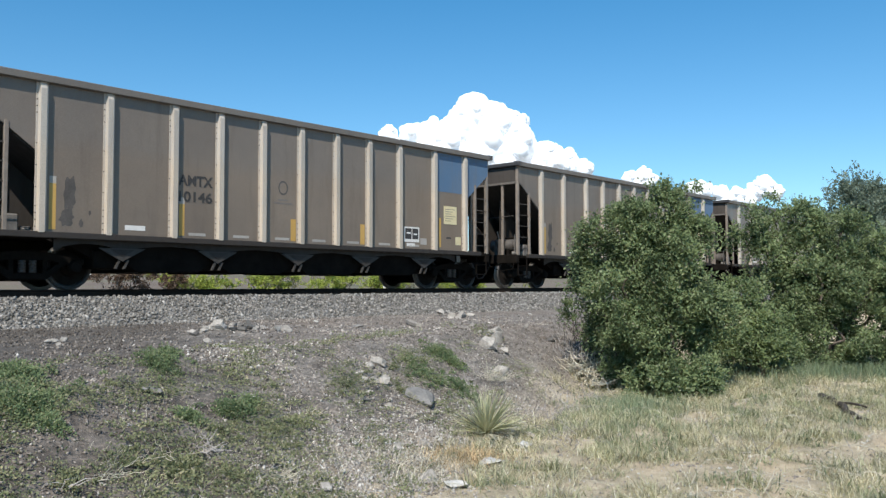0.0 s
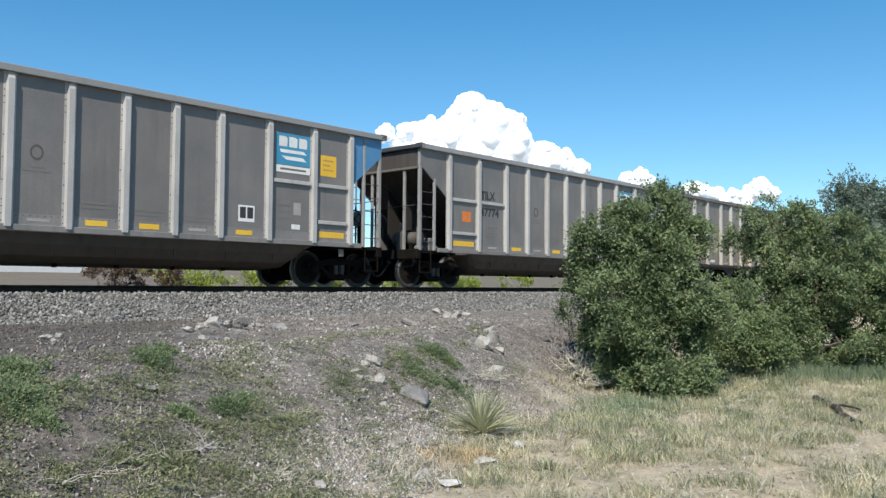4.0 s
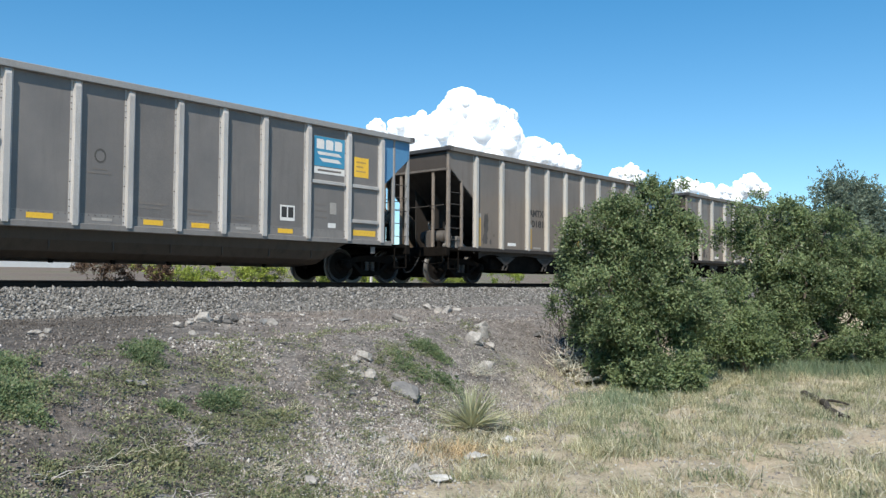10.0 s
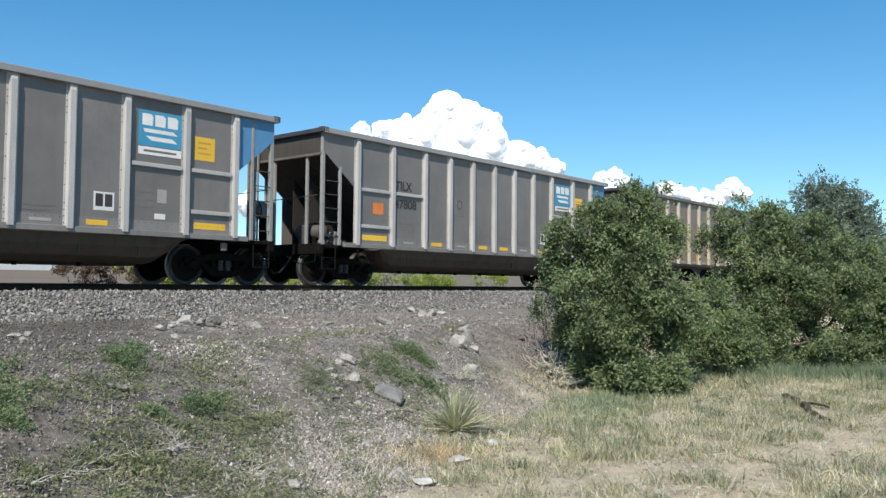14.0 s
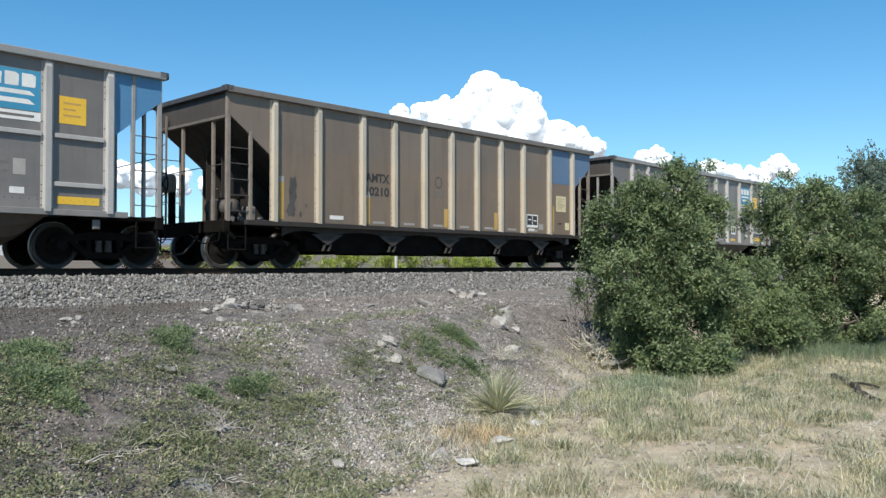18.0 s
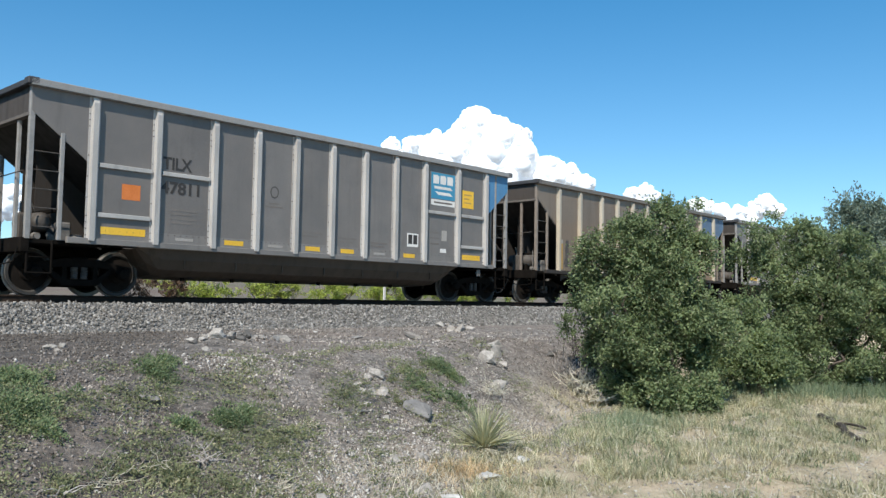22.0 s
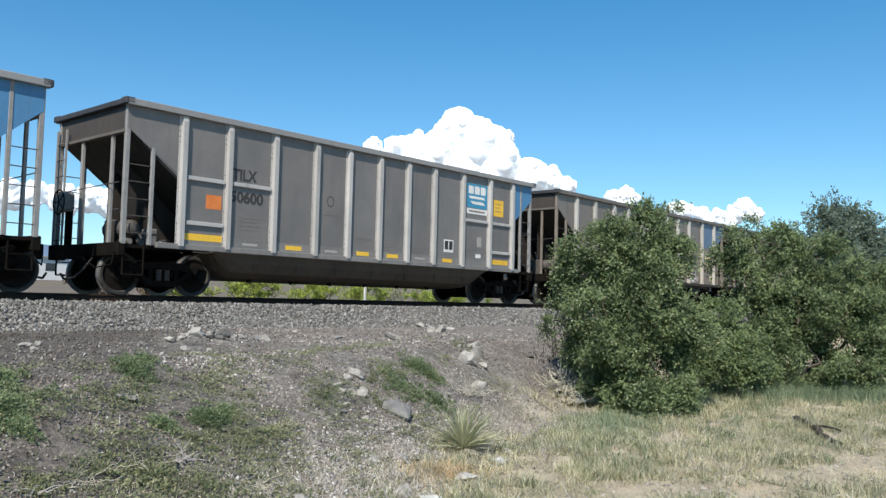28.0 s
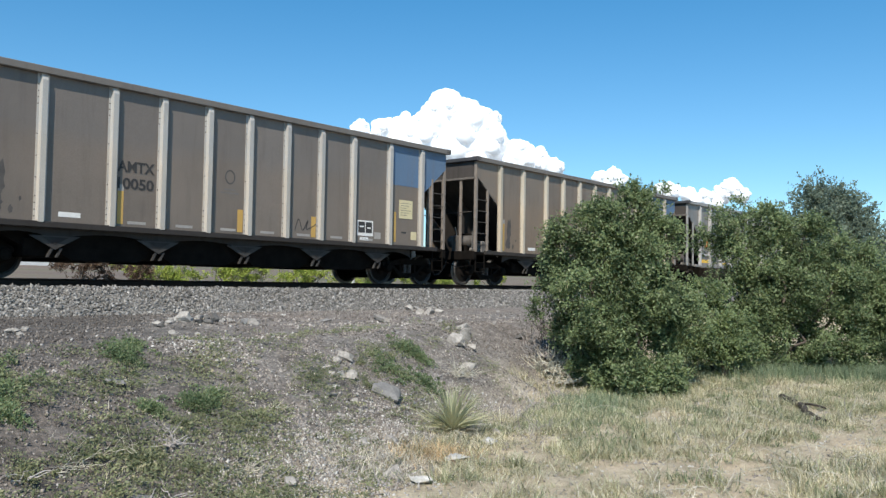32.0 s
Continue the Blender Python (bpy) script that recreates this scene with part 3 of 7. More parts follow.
def add_bogie(car, x):
    bogie = part("bogie", BOLSTER, None, car, "grimy cast steel two-axle truck, darkened for the shade under the car", at=pose(x, 0, 0))
    for y in (-1.0, 1.0):
        part("side_frame", SIDE_FRAME, None, bogie, at=pose(0, y, 0))
        for dx in (-0.1, 0.1):
            if y < 0:
                part("spring", SPRING, None, bogie, at=pose(dx, y, 0))
        for ax in (-0.89, 0.89):
            if y < 0:
                part("bearing_cap", BEARING, None, bogie, at=pose(ax, y * 1.07, 0.46))
    for ax in (-0.89, 0.89):
        part("wheelset", WHEELSET, None, bogie, "steel wheels with polished treads", at=pose(ax, 0, 0.458))
        part("brake_beam", BRAKE_BEAM, None, bogie, at=pose(ax * 0.42, 0, 0))
    part("truck_rigging", GAP_FILLER, None, bogie)
    return bogie


def rung(a, b, r=0.012):
    return tube(a, b, r, r, 6)


def coupler_mesh(s):
    bm = bmesh.new()
    add_box(bm, min(0, s * 0.5), max(0, s * 0.5), -0.10, 0.10, 0.74, 0.98)
    add_box(bm, min(s * 0.44, s * 0.70), max(s * 0.44, s * 0.70), -0.16, 0.17, 0.70, 1.02)
    bmesh.ops.bevel(bm, geom=bm.edges[:], offset=0.025, segments=1, affect="EDGES")
    return bm


def end_gear(car, L, s, bar):
    """One end of a car: s = -1 the rear, +1 the front. x0 is the corner; inwards is -s."""
    x0 = 0.0 if s < 0 else L
    i = -s

    def X(d):
        return x0 + i * d

    def span(a, b):
        return min(X(a), X(b)), max(X(a), X(b))

    # upper end wall, with its lower flange
    a, b = span(0.03, 0.07)
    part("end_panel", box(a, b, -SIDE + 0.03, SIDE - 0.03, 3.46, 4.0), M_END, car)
    a, b = span(-0.02, 0.10)
    part("end_flange", box(a, b, -SIDE + 0.04, SIDE - 0.04, 3.40, 3.47, 0.008), M_END_FLANGE, car)
    a, b = span(-0.08, 0.10)
    part("end_chord", box(a, b, -SIDE - 0.02, SIDE + 0.02, 3.985, 4.11, 0.015), M_CAP, car, "black end chord")
    # slope sheet down into the hopper
    bm = bmesh.new()
    w = SIDE - 0.06
    lo = SILL_Z + 0.05
    pts = [(X(0.05), 3.52), (X(3.15), lo), (X(3.10), lo - 0.03), (X(0.02), 3.48)]
    add_prism(bm, pts, -w, w)
    bmesh.ops.recalc_face_normals(bm, faces=bm.faces[:])
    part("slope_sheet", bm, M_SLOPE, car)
    # end platform and sill
    a, b = span(-0.05, 1.6)
    part("end_platform", box(a, b, -SIDE + 0.05, SIDE - 0.05, 0.98, 1.06, 0.01), M_UNDER, car)
    a, b = span(-0.08, 0.10)
    part("end_sill", box(a, b, -SIDE + 0.02, SIDE - 0.02, 0.80, 1.09, 0.02), M_UNDER, car)
    # shear plates that carry the slope sheet
    for y in (-0.35, 0.35):
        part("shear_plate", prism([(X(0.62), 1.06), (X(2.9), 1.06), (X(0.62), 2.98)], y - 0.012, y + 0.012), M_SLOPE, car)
    # posts
    for y in (-SIDE + 0.05, SIDE - 0.05):
        a, b = span(-0.01, 0.09)
        part("corner_post", box(a, b, y - 0.045, y + 0.045, 1.06, 3.99, 0.008), bar, car)
        a, b = span(0.58, 0.66)
        part("ladder_post", box(a, b, y - 0.035, y + 0.035, 1.06, 3.98 if s > 0 and bar is M_LADDER_G else 3.15, 0.008), bar, car, at=pose(0, -0.03 if y < 0 else 0.03, 0))
        for k in range(5):
            z = 1.30 + k * 0.36
            part("rung", rung((X(0.06), y * 1.02, z), (X(0.62), y * 1.02, z)), M_RUNG, car)
        # sill step below
        part("sill_step", pipe([(X(0.06), y * 1.0, 1.05), (X(0.06), y, 0.42), (X(0.52), y, 0.42), (X(0.52), y, 1.05)], 0.022), M_UNDER, car)
        part("step_tread", rung((X(0.06), y, 0.72), (X(0.52), y, 0.72), 0.014), M_UNDER, car)
    for y in (-0.92, 0.45):
        a, b = span(0.02, 0.09)
        part("end_post", box(a, b, y - 0.04, y + 0.04, 1.06, 3.45, 0.008), bar, car)
    # end ladder on the far corner
    for y in (1.05, 1.5):
        part("end_ladder_stile", box(*span(-0.09, -0.05), y - 0.022, y + 0.022, 1.0, 3.75), bar, car)
    for k in range(7):
        z = 1.2 + k * 0.37
        part("end_rung", rung((X(-0.07), 1.05, z), (X(-0.07), 1.5, z)), M_RUNG, car)
    part("handrail", rung((X(-0.05), -1.45, 2.35), (X(-0.05), 1.05, 2.30), 0.012), M_RUNG, car)
    # coupler and hose
    part("coupler", coupler_mesh(s), M_UNDER, car, at=pose(x0 - i * 0.03, 0, 0))
    hose = [Vector((X(-0.05), -0.45, 0.78)), Vector((X(-0.22), -0.46, 0.55)), Vector((X(-0.42), -0.44, 0.34)), Vector((X(-0.62), -0.42, 0.30)), Vector((X(-0.70), -0.41, 0.42))]
    part("air_hose", pipe(hose, 0.024), M_RUBBER, car, smooth=True)
    lever = [(X(-0.1), -1.5, 0.9), (X(-0.15), -1.5, 0.62), (X(-0.3), -1.1, 0.55), (X(-0.32), -0.3, 0.86)]
    part("uncoupling_lever", pipe(lever, 0.014), M_UNDER, car)


def brake_gear(car, bar):
    # hand brake wheel and its housing on the rear end, towards the far side
    bm = lathe([(0.25, -0.015), (0.28, -0.012), (0.28, 0.012), (0.25, 0.015)], 20)
    bm2 = bmesh.new()
    for k in range(20):
        a, b = k * math.tau / 20, (k + 1) * math.tau / 20
        add_tube(bm2, (0, 0.28 * math.cos(a), 0.28 * math.sin(a)), (0, 0.28 * math.cos(b), 0.28 * math.sin(b)), 0.014, 0.014, 5, False)
    bm.free()
    for k in range(5):
        a = k * math.tau / 5
        add_tube(bm2, (0, 0, 0), (0, 0.28 * math.cos(a), 0.28 * math.sin(a)), 0.012, 0.012, 5, False)
    part("brake_wheel", bm2, M_UNDER, car, "spoked hand brake wheel", at=pose(-0.22, 0.95, 2.05))
    part("brake_housing", box(-0.18, 0.05, 0.72, 1.15, 1.85, 2.28, 0.05), bar, car)
    part("brake_stand", box(-0.02, 0.06, 0.80, 1.05, 1.06, 1.9, 0.01), M_UNDER, car)
    part("brake_chain_guide", rung((-0.05, 0.85, 1.0), (-0.05, 0.85, 1.9), 0.02), M_UNDER, car)
    # air reservoir, cylinder and valve on the rear platform
    t = bmesh.new()
    add_tube(t, (0.45, -1.15, 1.42), (0.45, -0.2, 1.42), 0.20, 0.20, 16)
    add_tube(t, (0.45, -1.22, 1.42), (0.45, -1.15, 1.42), 0.11, 0.20, 16)
    part("air_reservoir", t, M_RUNG, car, smooth=True)
    part("reservoir_bracket", box(0.28, 0.62, -1.0, -0.9, 1.06, 1.3), M_UNDER, car)
    part("valve_body", box(0.16, 0.36, -0.75, -0.45, 1.06, 1.62, 0.04), M_RUNG, car)
    part("branch_pipe", pipe([(0.26, -0.6, 1.62), (0.3, -0.5, 1.85), (0.55, -0.3, 1.9), (0.8, -0.25, 1.5)], 0.02), M_DUSTY, car)
    part("brake_cylinder", tube((0.85, -0.75, 1.28), (0.85, -0.15, 1.28), 0.15, 0.15, 12), M_DUSTY, car)
    part("brake_lever", box(0.62, 0.68, -1.3, -0.2, 1.62, 1.70, 0.01), M_UNDER, car)
    part("hand_grip", rung((0.2, -1.3, 1.2), (0.2, -1.3, 1.75), 0.014), M_DUSTY, car)
    part("pipe_tee", box(1.05, 1.25, -1.2, -1.05, 1.06, 1.22, 0.02), M_DUSTY, car)
    part("retainer_valve", tube((0.35, -1.28, 1.14), (0.35, -1.12, 1.14), 0.06, 0.08, 10), M_DUSTY, car)
    part("strainer", tube((0.62, -1.25, 1.12), (0.62, -1.05, 1.20), 0.07, 0.05, 10), M_DUSTY, car)
    part("control_valve", box(0.75, 1.0, -1.25, -1.0, 1.06, 1.45, 0.03), M_DUSTY, car)
    part("air_pipe", pipe([(1.0, -1.1, 1.2), (1.15, -1.3, 1.15), (1.6, -1.3, 0.95)], 0.018), M_DUSTY, car)


def panel_outline(L, ribs, k):
    """Outline in x, z of the bay behind rib k; the end bays are cut by the slope."""
    edges = [0.0] + ribs + [L]
    a, b = edges[k], edges[k + 1]
    if k == 0:
        return [(a + 0.02, 3.50), (b, 2.58), (b, 3.99), (a + 0.02, 3.99)]
    if k == len(ribs):
        return [(a, 2.58), (b - 0.02, 3.50), (b - 0.02, 3.99), (a, 3.99)]
    return [(a, SILL_Z - 0.06), (b, SILL_Z - 0.06), (b, 3.99), (a, 3.99)]


def rivets(bm, x, y, z0, z1, step, r=0.023, d=0.014):
    z = z0
    while z < z1:
        vs = [bm.verts.new((x + r * math.cos(q), y, z + r * math.sin(q))) for q in (0.0, 1.257, 2.513, 3.770, 5.027)]
        tip = bm.verts.new((x, y - d, z))
        for i in range(5):
            bm.faces.new((vs[i], vs[(i + 1) % 5], tip)).material_index = 1
        z += step


def rib_mesh(material, wide=0.15, deep=0.10):
    """A riveted hat-shaped side rib: a foot flange on each side of a raised channel."""
    bm = bmesh.new()
    z0, z1 = SILL_Z - 0.02, CHORD_Z[0]
    o = [(-wide / 2 - 0.04, 0.0), (-wide / 2 - 0.04, -0.012), (-wide / 2, -0.012), (-wide / 2 + 0.02, -deep), (wide / 2 - 0.02, -deep), (wide / 2, -0.012), (wide / 2 + 0.04, -0.012), (wide / 2 + 0.04, 0.0)]
    lo = [bm.verts.new((x, y, z0)) for x, y in o]
    hi = [bm.verts.new((x, y, z1)) for x, y in o]
    cut = [bm.verts.new((x, max(y, -deep * 0.55), z1)) for x, y in o]
    for q, w in zip(hi, cut):
        q.co.z = z1 - (0.12 if q.co.y < -0.05 else 0.0)
    n = len(o)
    for k in range(n):
        j = (k + 1) % n
        bm.faces.new((lo[k], lo[j], hi[j], hi[k]))
        if k < n - 1:
            bm.faces.new((hi[k], hi[j], cut[j], cut[k]))
    bm.faces.new(lo[::-1])
    bm.faces.new(cut)
    bmesh.ops.remove_doubles(bm, verts=bm.verts[:], dist=1e-4)
    bmesh.ops.recalc_face_normals(bm, faces=bm.faces[:])
    for z0r, z1r, step in ((3.38, 3.86, 0.125), (1.2, 1.6, 0.13), (1.95, 3.1, 0.42)):
        rivets(bm, -wide / 2 - 0.022, -0.012, z0r, z1r, step, 0.016, 0.010)
    me = mesh_of(bm, "side_rib", material)
    me.materials.append(M_RIVET)
    return me


def car_shell(name, L, ribs, side_mat, rib_mat, bar, label):
    car = tagged(new(name), label, "coal car", "train of coal cars")
    for k in range(len(ribs) + 1):
        o = panel_outline(L, ribs, k)
        m = side_mat
        if k == len(ribs):
            m = M_BLUE_B if side_mat is M_BROWN else M_BLUE_G
        part("side_panel", prism(o, -SIDE, -SIDE + 0.012), m, car)
    if side_mat is M_BROWN:
        a, b = ribs[9] + 0.115, ribs[10] - 0.115
        part("paint_patch", box(a, b, -SIDE - 0.004, -SIDE - 0.001, 2.82, 3.95), M_BLUE_B, car, "faded blue paint patch")
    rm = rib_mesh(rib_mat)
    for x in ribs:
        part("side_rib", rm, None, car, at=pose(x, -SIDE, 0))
    # the side turned away from the viewer is one welded wall
    far = bmesh.new()
    add_prism(far, [(ribs[0], SILL_Z - 0.06), (ribs[-1], SILL_Z - 0.06), (ribs[-1], 2.58), (L - 0.02, 3.50), (L - 0.02, 3.99), (0.02, 3.99), (0.02, 3.50), (ribs[0], 2.58)], SIDE - 0.012, SIDE)
    bmesh.ops.recalc_face_normals(far, faces=far.faces[:])
    part("far_side_wall", far, side_mat, car)
    for y in (-SIDE, SIDE):
        s = -1 if y < 0 else 1
        o = y + s * 0.115
        part("top_chord", box(-0.05, L + 0.05, min(y - s * 0.05, o), max(y - s * 0.05, o), CHORD_Z[0] - 0.0, CHORD_Z[1], 0.012), M_CHORD_B if side_mat is M_BROWN else M_CHORD_G, car)
    for x in (0, L):
        s = -1 if x == 0 else 1
        for y in (-SIDE, SIDE):
            part("corner_cap", box(x - 0.11, x + 0.11, y - 0.115, y + 0.115, CHORD_Z[0] + 0.01, CHORD_Z[1] + 0.015, 0.02), M_CAP, car, "black corner cap")
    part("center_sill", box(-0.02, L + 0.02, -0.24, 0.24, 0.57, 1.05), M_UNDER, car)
    end_gear(car, L, -1, bar)
    end_gear(car, L, 1, bar)
    brake_gear(car, bar)
    ahead = (0.06, 0.15) if side_mat is M_BROWN else (0.10, 0.24)
    for x in (1.20 + ahead[0], L - 1.20 + ahead[1]):
        add_bogie(car, x)
    return car


def brown_car():
    L, ribs = LEN_B, RIBS_B
    car = car_shell("brown_coal_hopper", L, ribs, M_BROWN, M_BROWN_RIB, M_LADDER_B, "dusty brown ribbed open-top coal hopper car with hopper pockets")
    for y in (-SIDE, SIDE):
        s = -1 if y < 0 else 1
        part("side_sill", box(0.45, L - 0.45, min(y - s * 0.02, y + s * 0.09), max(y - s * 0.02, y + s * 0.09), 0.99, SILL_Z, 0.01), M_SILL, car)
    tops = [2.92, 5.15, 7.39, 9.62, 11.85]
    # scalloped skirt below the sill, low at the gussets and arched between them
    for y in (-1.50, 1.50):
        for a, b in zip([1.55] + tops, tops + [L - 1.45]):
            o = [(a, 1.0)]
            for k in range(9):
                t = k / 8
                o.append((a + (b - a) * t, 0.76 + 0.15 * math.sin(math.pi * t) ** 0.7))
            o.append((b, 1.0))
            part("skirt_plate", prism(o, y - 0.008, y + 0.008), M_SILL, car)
    for x in tops:
        for y, s in ((-1.46, -1),):
            g = part("pocket_gusset", prism([(x - 0.50, 0.84), (x + 0.50, 0.84), (x, 0.57)], y + s * 0.05, y + s * 0.08), M_GUSSET, car, "dusty triangular gusset")
            # dark plate on the gusset's face, painting the shade of a recess
            part("gusset_recess", prism([(x - 0.26, 0.815), (x + 0.26, 0.815), (x, 0.67)], y + s * 0.082, y + s * 0.09), M_SILL, g)
        part("door_shaft", tube((x, -1.35, 0.52), (x, 1.35, 0.52), 0.035, 0.035, 8), M_UNDER, car)
        for dx in (-0.16, 0.02):
            part("door_link", prism([(x + dx, 0.42), (x + dx + 0.05, 0.42), (x + dx + 0.14, 0.60), (x + dx + 0.09, 0.60)], -1.52, -1.48), M_GUSSET, car)
    for a, b in zip(tops, tops[1:]):
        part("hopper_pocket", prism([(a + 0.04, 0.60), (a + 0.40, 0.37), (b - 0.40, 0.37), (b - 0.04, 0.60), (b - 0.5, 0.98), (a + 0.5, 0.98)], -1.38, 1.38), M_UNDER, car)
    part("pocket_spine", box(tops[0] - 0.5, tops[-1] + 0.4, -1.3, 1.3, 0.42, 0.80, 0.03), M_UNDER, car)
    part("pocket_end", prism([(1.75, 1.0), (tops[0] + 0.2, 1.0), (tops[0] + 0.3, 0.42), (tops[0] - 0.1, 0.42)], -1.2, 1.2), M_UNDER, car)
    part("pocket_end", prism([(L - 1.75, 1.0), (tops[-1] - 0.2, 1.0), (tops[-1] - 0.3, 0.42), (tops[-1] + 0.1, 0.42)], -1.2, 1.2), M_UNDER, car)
    # painted marks
    f = -SIDE - 0.004
    for k, z0, z1 in ((1, 1.25, 2.05), (3, 1.25, 1.85)):
        a = ribs[k - 1] + (0.16 if k == 1 else 0.14)
        part("yellow_stripe", box(a, a + 0.13, f, f + 0.003, SILL_Z + 0.05, z1), M_YELLOW_OLD, car)
        part("white_tip", box(a, a + 0.13, f, f + 0.003, z1, z1 + 0.14), M_FADED, car)
    for k in (5, 7):
        a = ribs[k] - 0.29
        part("yellow_stripe", box(a, a + 0.15, f, f + 0.003, SILL_Z + 0.05, SILL_Z + 0.58), M_YELLOW_OLD, car)
    for k in range(1, 9):
        a = ribs[k] + 0.35
        w = 0.44 if k == 1 else 0.42
        z = SILL_Z + (0.11 if k == 1 else 0.06)
        part("white_stencil_bar", box(a + 0.02, a + 0.02 + w, f, f + 0.003, z, z + (0.10 if k == 1 else 0.06)), M_WHITE if k == 1 else M_FADED, car)
    placards(car, ribs, f, M_CREAM)
    ring(car, (ribs[4] + ribs[5]) / 2 + 0.04, 2.43, 0.15, f, M_WORN)
    return car


def ring(car, x, z, r, f, material):
    bm = bmesh.new()
    n = 24
    v = []
    for rr in (r, r - 0.034):
        for y in (f, f + 0.003):
            v.append([bm.verts.new((x + rr * 0.95 * math.cos(k * math.tau / n), y, z + rr * 1.15 * math.sin(k * math.tau / n))) for k in range(n)])
    for p, q in ((0, 2), (2, 3), (3, 1), (1, 0)):
        for k in range(n):
            j = (k + 1) % n
            bm.faces.new((v[p][k], v[p][j], v[q][j], v[q][k]))
    bmesh.ops.recalc_face_normals(bm, faces=bm.faces[:])
    part("painted_ring", bm, material, car)
    for k, w in ((0, 0.30), (1, 0.52)):
        part("faint_line", box(x - w / 2, x + w / 2, f, f + 0.003, z - r - 0.16 - k * 0.08, z - r - 0.125 - k * 0.08), M_FAINT, car)


def placards(car, ribs, f, placard):
    # consolidated stencil box, white labels, notice plate at the front bays
    a = ribs[8] + 0.20
    part("stencil_box", box(a, a + 0.60, f, f + 0.003, 1.30, 1.72), M_WHITE, car, "white-edged black stencil box")
    part("stencil_field", box(a + 0.04, a + 0.29, f - 0.002, f + 0.001, 1.38, 1.68), M_BLACK, car)
    part("stencil_field", box(a + 0.32, a + 0.56, f - 0.002, f + 0.001, 1.38, 1.68), M_BLACK, car)
    part("stencil_mark", box(a + 0.09, a + 0.25, f - 0.004, f - 0.0025, 1.53, 1.57), M_WHITE, car)
    part("stencil_mark", box(a + 0.37, a + 0.51, f - 0.004, f - 0.0025, 1.50, 1.54), M_WHITE, car)


def grey_car(ribs):
    L = LEN_G
    car = car_shell("grey_coal_gondola", L, ribs, M_GREY, M_GREY_RIB, M_LADDER_G, "grey aluminium ribbed open-top coal car with a bathtub floor")
    for y in (-SIDE, SIDE):
        s = -1 if y < 0 else 1
        bm = box(0.75, L - 0.75, min(y - s * 0.02, y + s * 0.07), max(y - s * 0.02, y + s * 0.07), 1.02, SILL_Z + 0.03, 0.008)
        part("side_sill", bm, M_BAND, car)
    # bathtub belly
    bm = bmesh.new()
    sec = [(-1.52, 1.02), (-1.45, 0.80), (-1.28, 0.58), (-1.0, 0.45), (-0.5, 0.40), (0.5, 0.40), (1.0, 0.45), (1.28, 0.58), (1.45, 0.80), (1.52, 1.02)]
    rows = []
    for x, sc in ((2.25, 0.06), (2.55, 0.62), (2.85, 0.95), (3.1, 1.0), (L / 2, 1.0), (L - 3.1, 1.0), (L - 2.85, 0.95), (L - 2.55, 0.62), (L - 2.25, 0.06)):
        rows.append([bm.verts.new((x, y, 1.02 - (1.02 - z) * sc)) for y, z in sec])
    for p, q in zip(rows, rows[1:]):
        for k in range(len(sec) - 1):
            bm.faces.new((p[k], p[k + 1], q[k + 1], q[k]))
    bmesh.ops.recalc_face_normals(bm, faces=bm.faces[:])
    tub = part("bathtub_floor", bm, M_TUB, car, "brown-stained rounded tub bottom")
    for k in range(7):
        x = 3.4 + k * (L - 6.8) / 6
        part("tub_seam", box(x - 0.012, x + 0.012, -1.46, -1.43, 0.62, 1.02), M_TUB, tub)
        part("drain_cap", tube((x + 0.3, -0.85, 0.36), (x + 0.3, -0.85, 0.46), 0.05, 0.06, 8), M_UNDER, tub)
    # riveted band along the foot of each bay
    for a, b in zip(ribs, ribs[1:]):
        bm = bmesh.new()
        add_box(bm, a + 0.115, b - 0.115, -SIDE - 0.008, -SIDE - 0.001, SILL_Z + 0.034, SILL_Z + 0.24)
        n = max(4, int((b - a) / 0.16))
        for k in range(n):
            rivets(bm, a + 0.17 + (b - a - 0.34) * k / (n - 1), -SIDE - 0.008, SILL_Z + 0.205, SILL_Z + 0.21, 1.0, 0.014, 0.01)
        me = mesh_of(bm, "lower_band", M_BAND)
        me.materials.append(M_RIVET)
        part("lower_band", me, None, car)
    # horizontal stiffeners
    rb = mesh_of(box(0.115, 1.0, -0.06, 0.0, -0.045, 0.045, 0.008), "stiffener", M_GREY_RIB)
    for k, zs in ((0, (2.62, 1.62)), (1, (2.62,)), (8, (2.55,)), (9, (2.55, 1.62))):
        for z in zs:
            w = ribs[k + 1] - ribs[k] - 0.23
            part("stiffener", box(ribs[k] + 0.115, ribs[k] + 0.115 + w, -SIDE - 0.06, -SIDE + 0.001, z - 0.045, z + 0.045, 0.008), M_GREY_RIB, car)
    # marks
    f = -SIDE - 0.004
    part("orange_placard", box(ribs[0] + 0.62, ribs[0] + 1.02, f, f + 0.003, 1.98, 2.30), M_ORANGE, car, "orange placard")
    for k, w in ((0, 0.95), (2, 0.5), (4, 0.45), (5, 0.45), (7, 0.45), (9, 0.82)):
        a = (ribs[k] + ribs[k + 1]) / 2 - w / 2
        z, tall = (SILL_Z + 0.13, 0.15) if k in (0, 9) else (SILL_Z + 0.08, 0.11)
        part("yellow_stripe", box(a, a + w, f - 0.008, f - 0.005, z, z + tall), M_YELLOW, car, "yellow reflective stripe")
    for k in (1, 3, 6):
        a = (ribs[k] + ribs[k + 1]) / 2 - 0.2
        part("white_stencil_bar", box(a, a + 0.42, f - 0.008, f - 0.005, SILL_Z + 0.10, SILL_Z + 0.16), M_FADED, car)
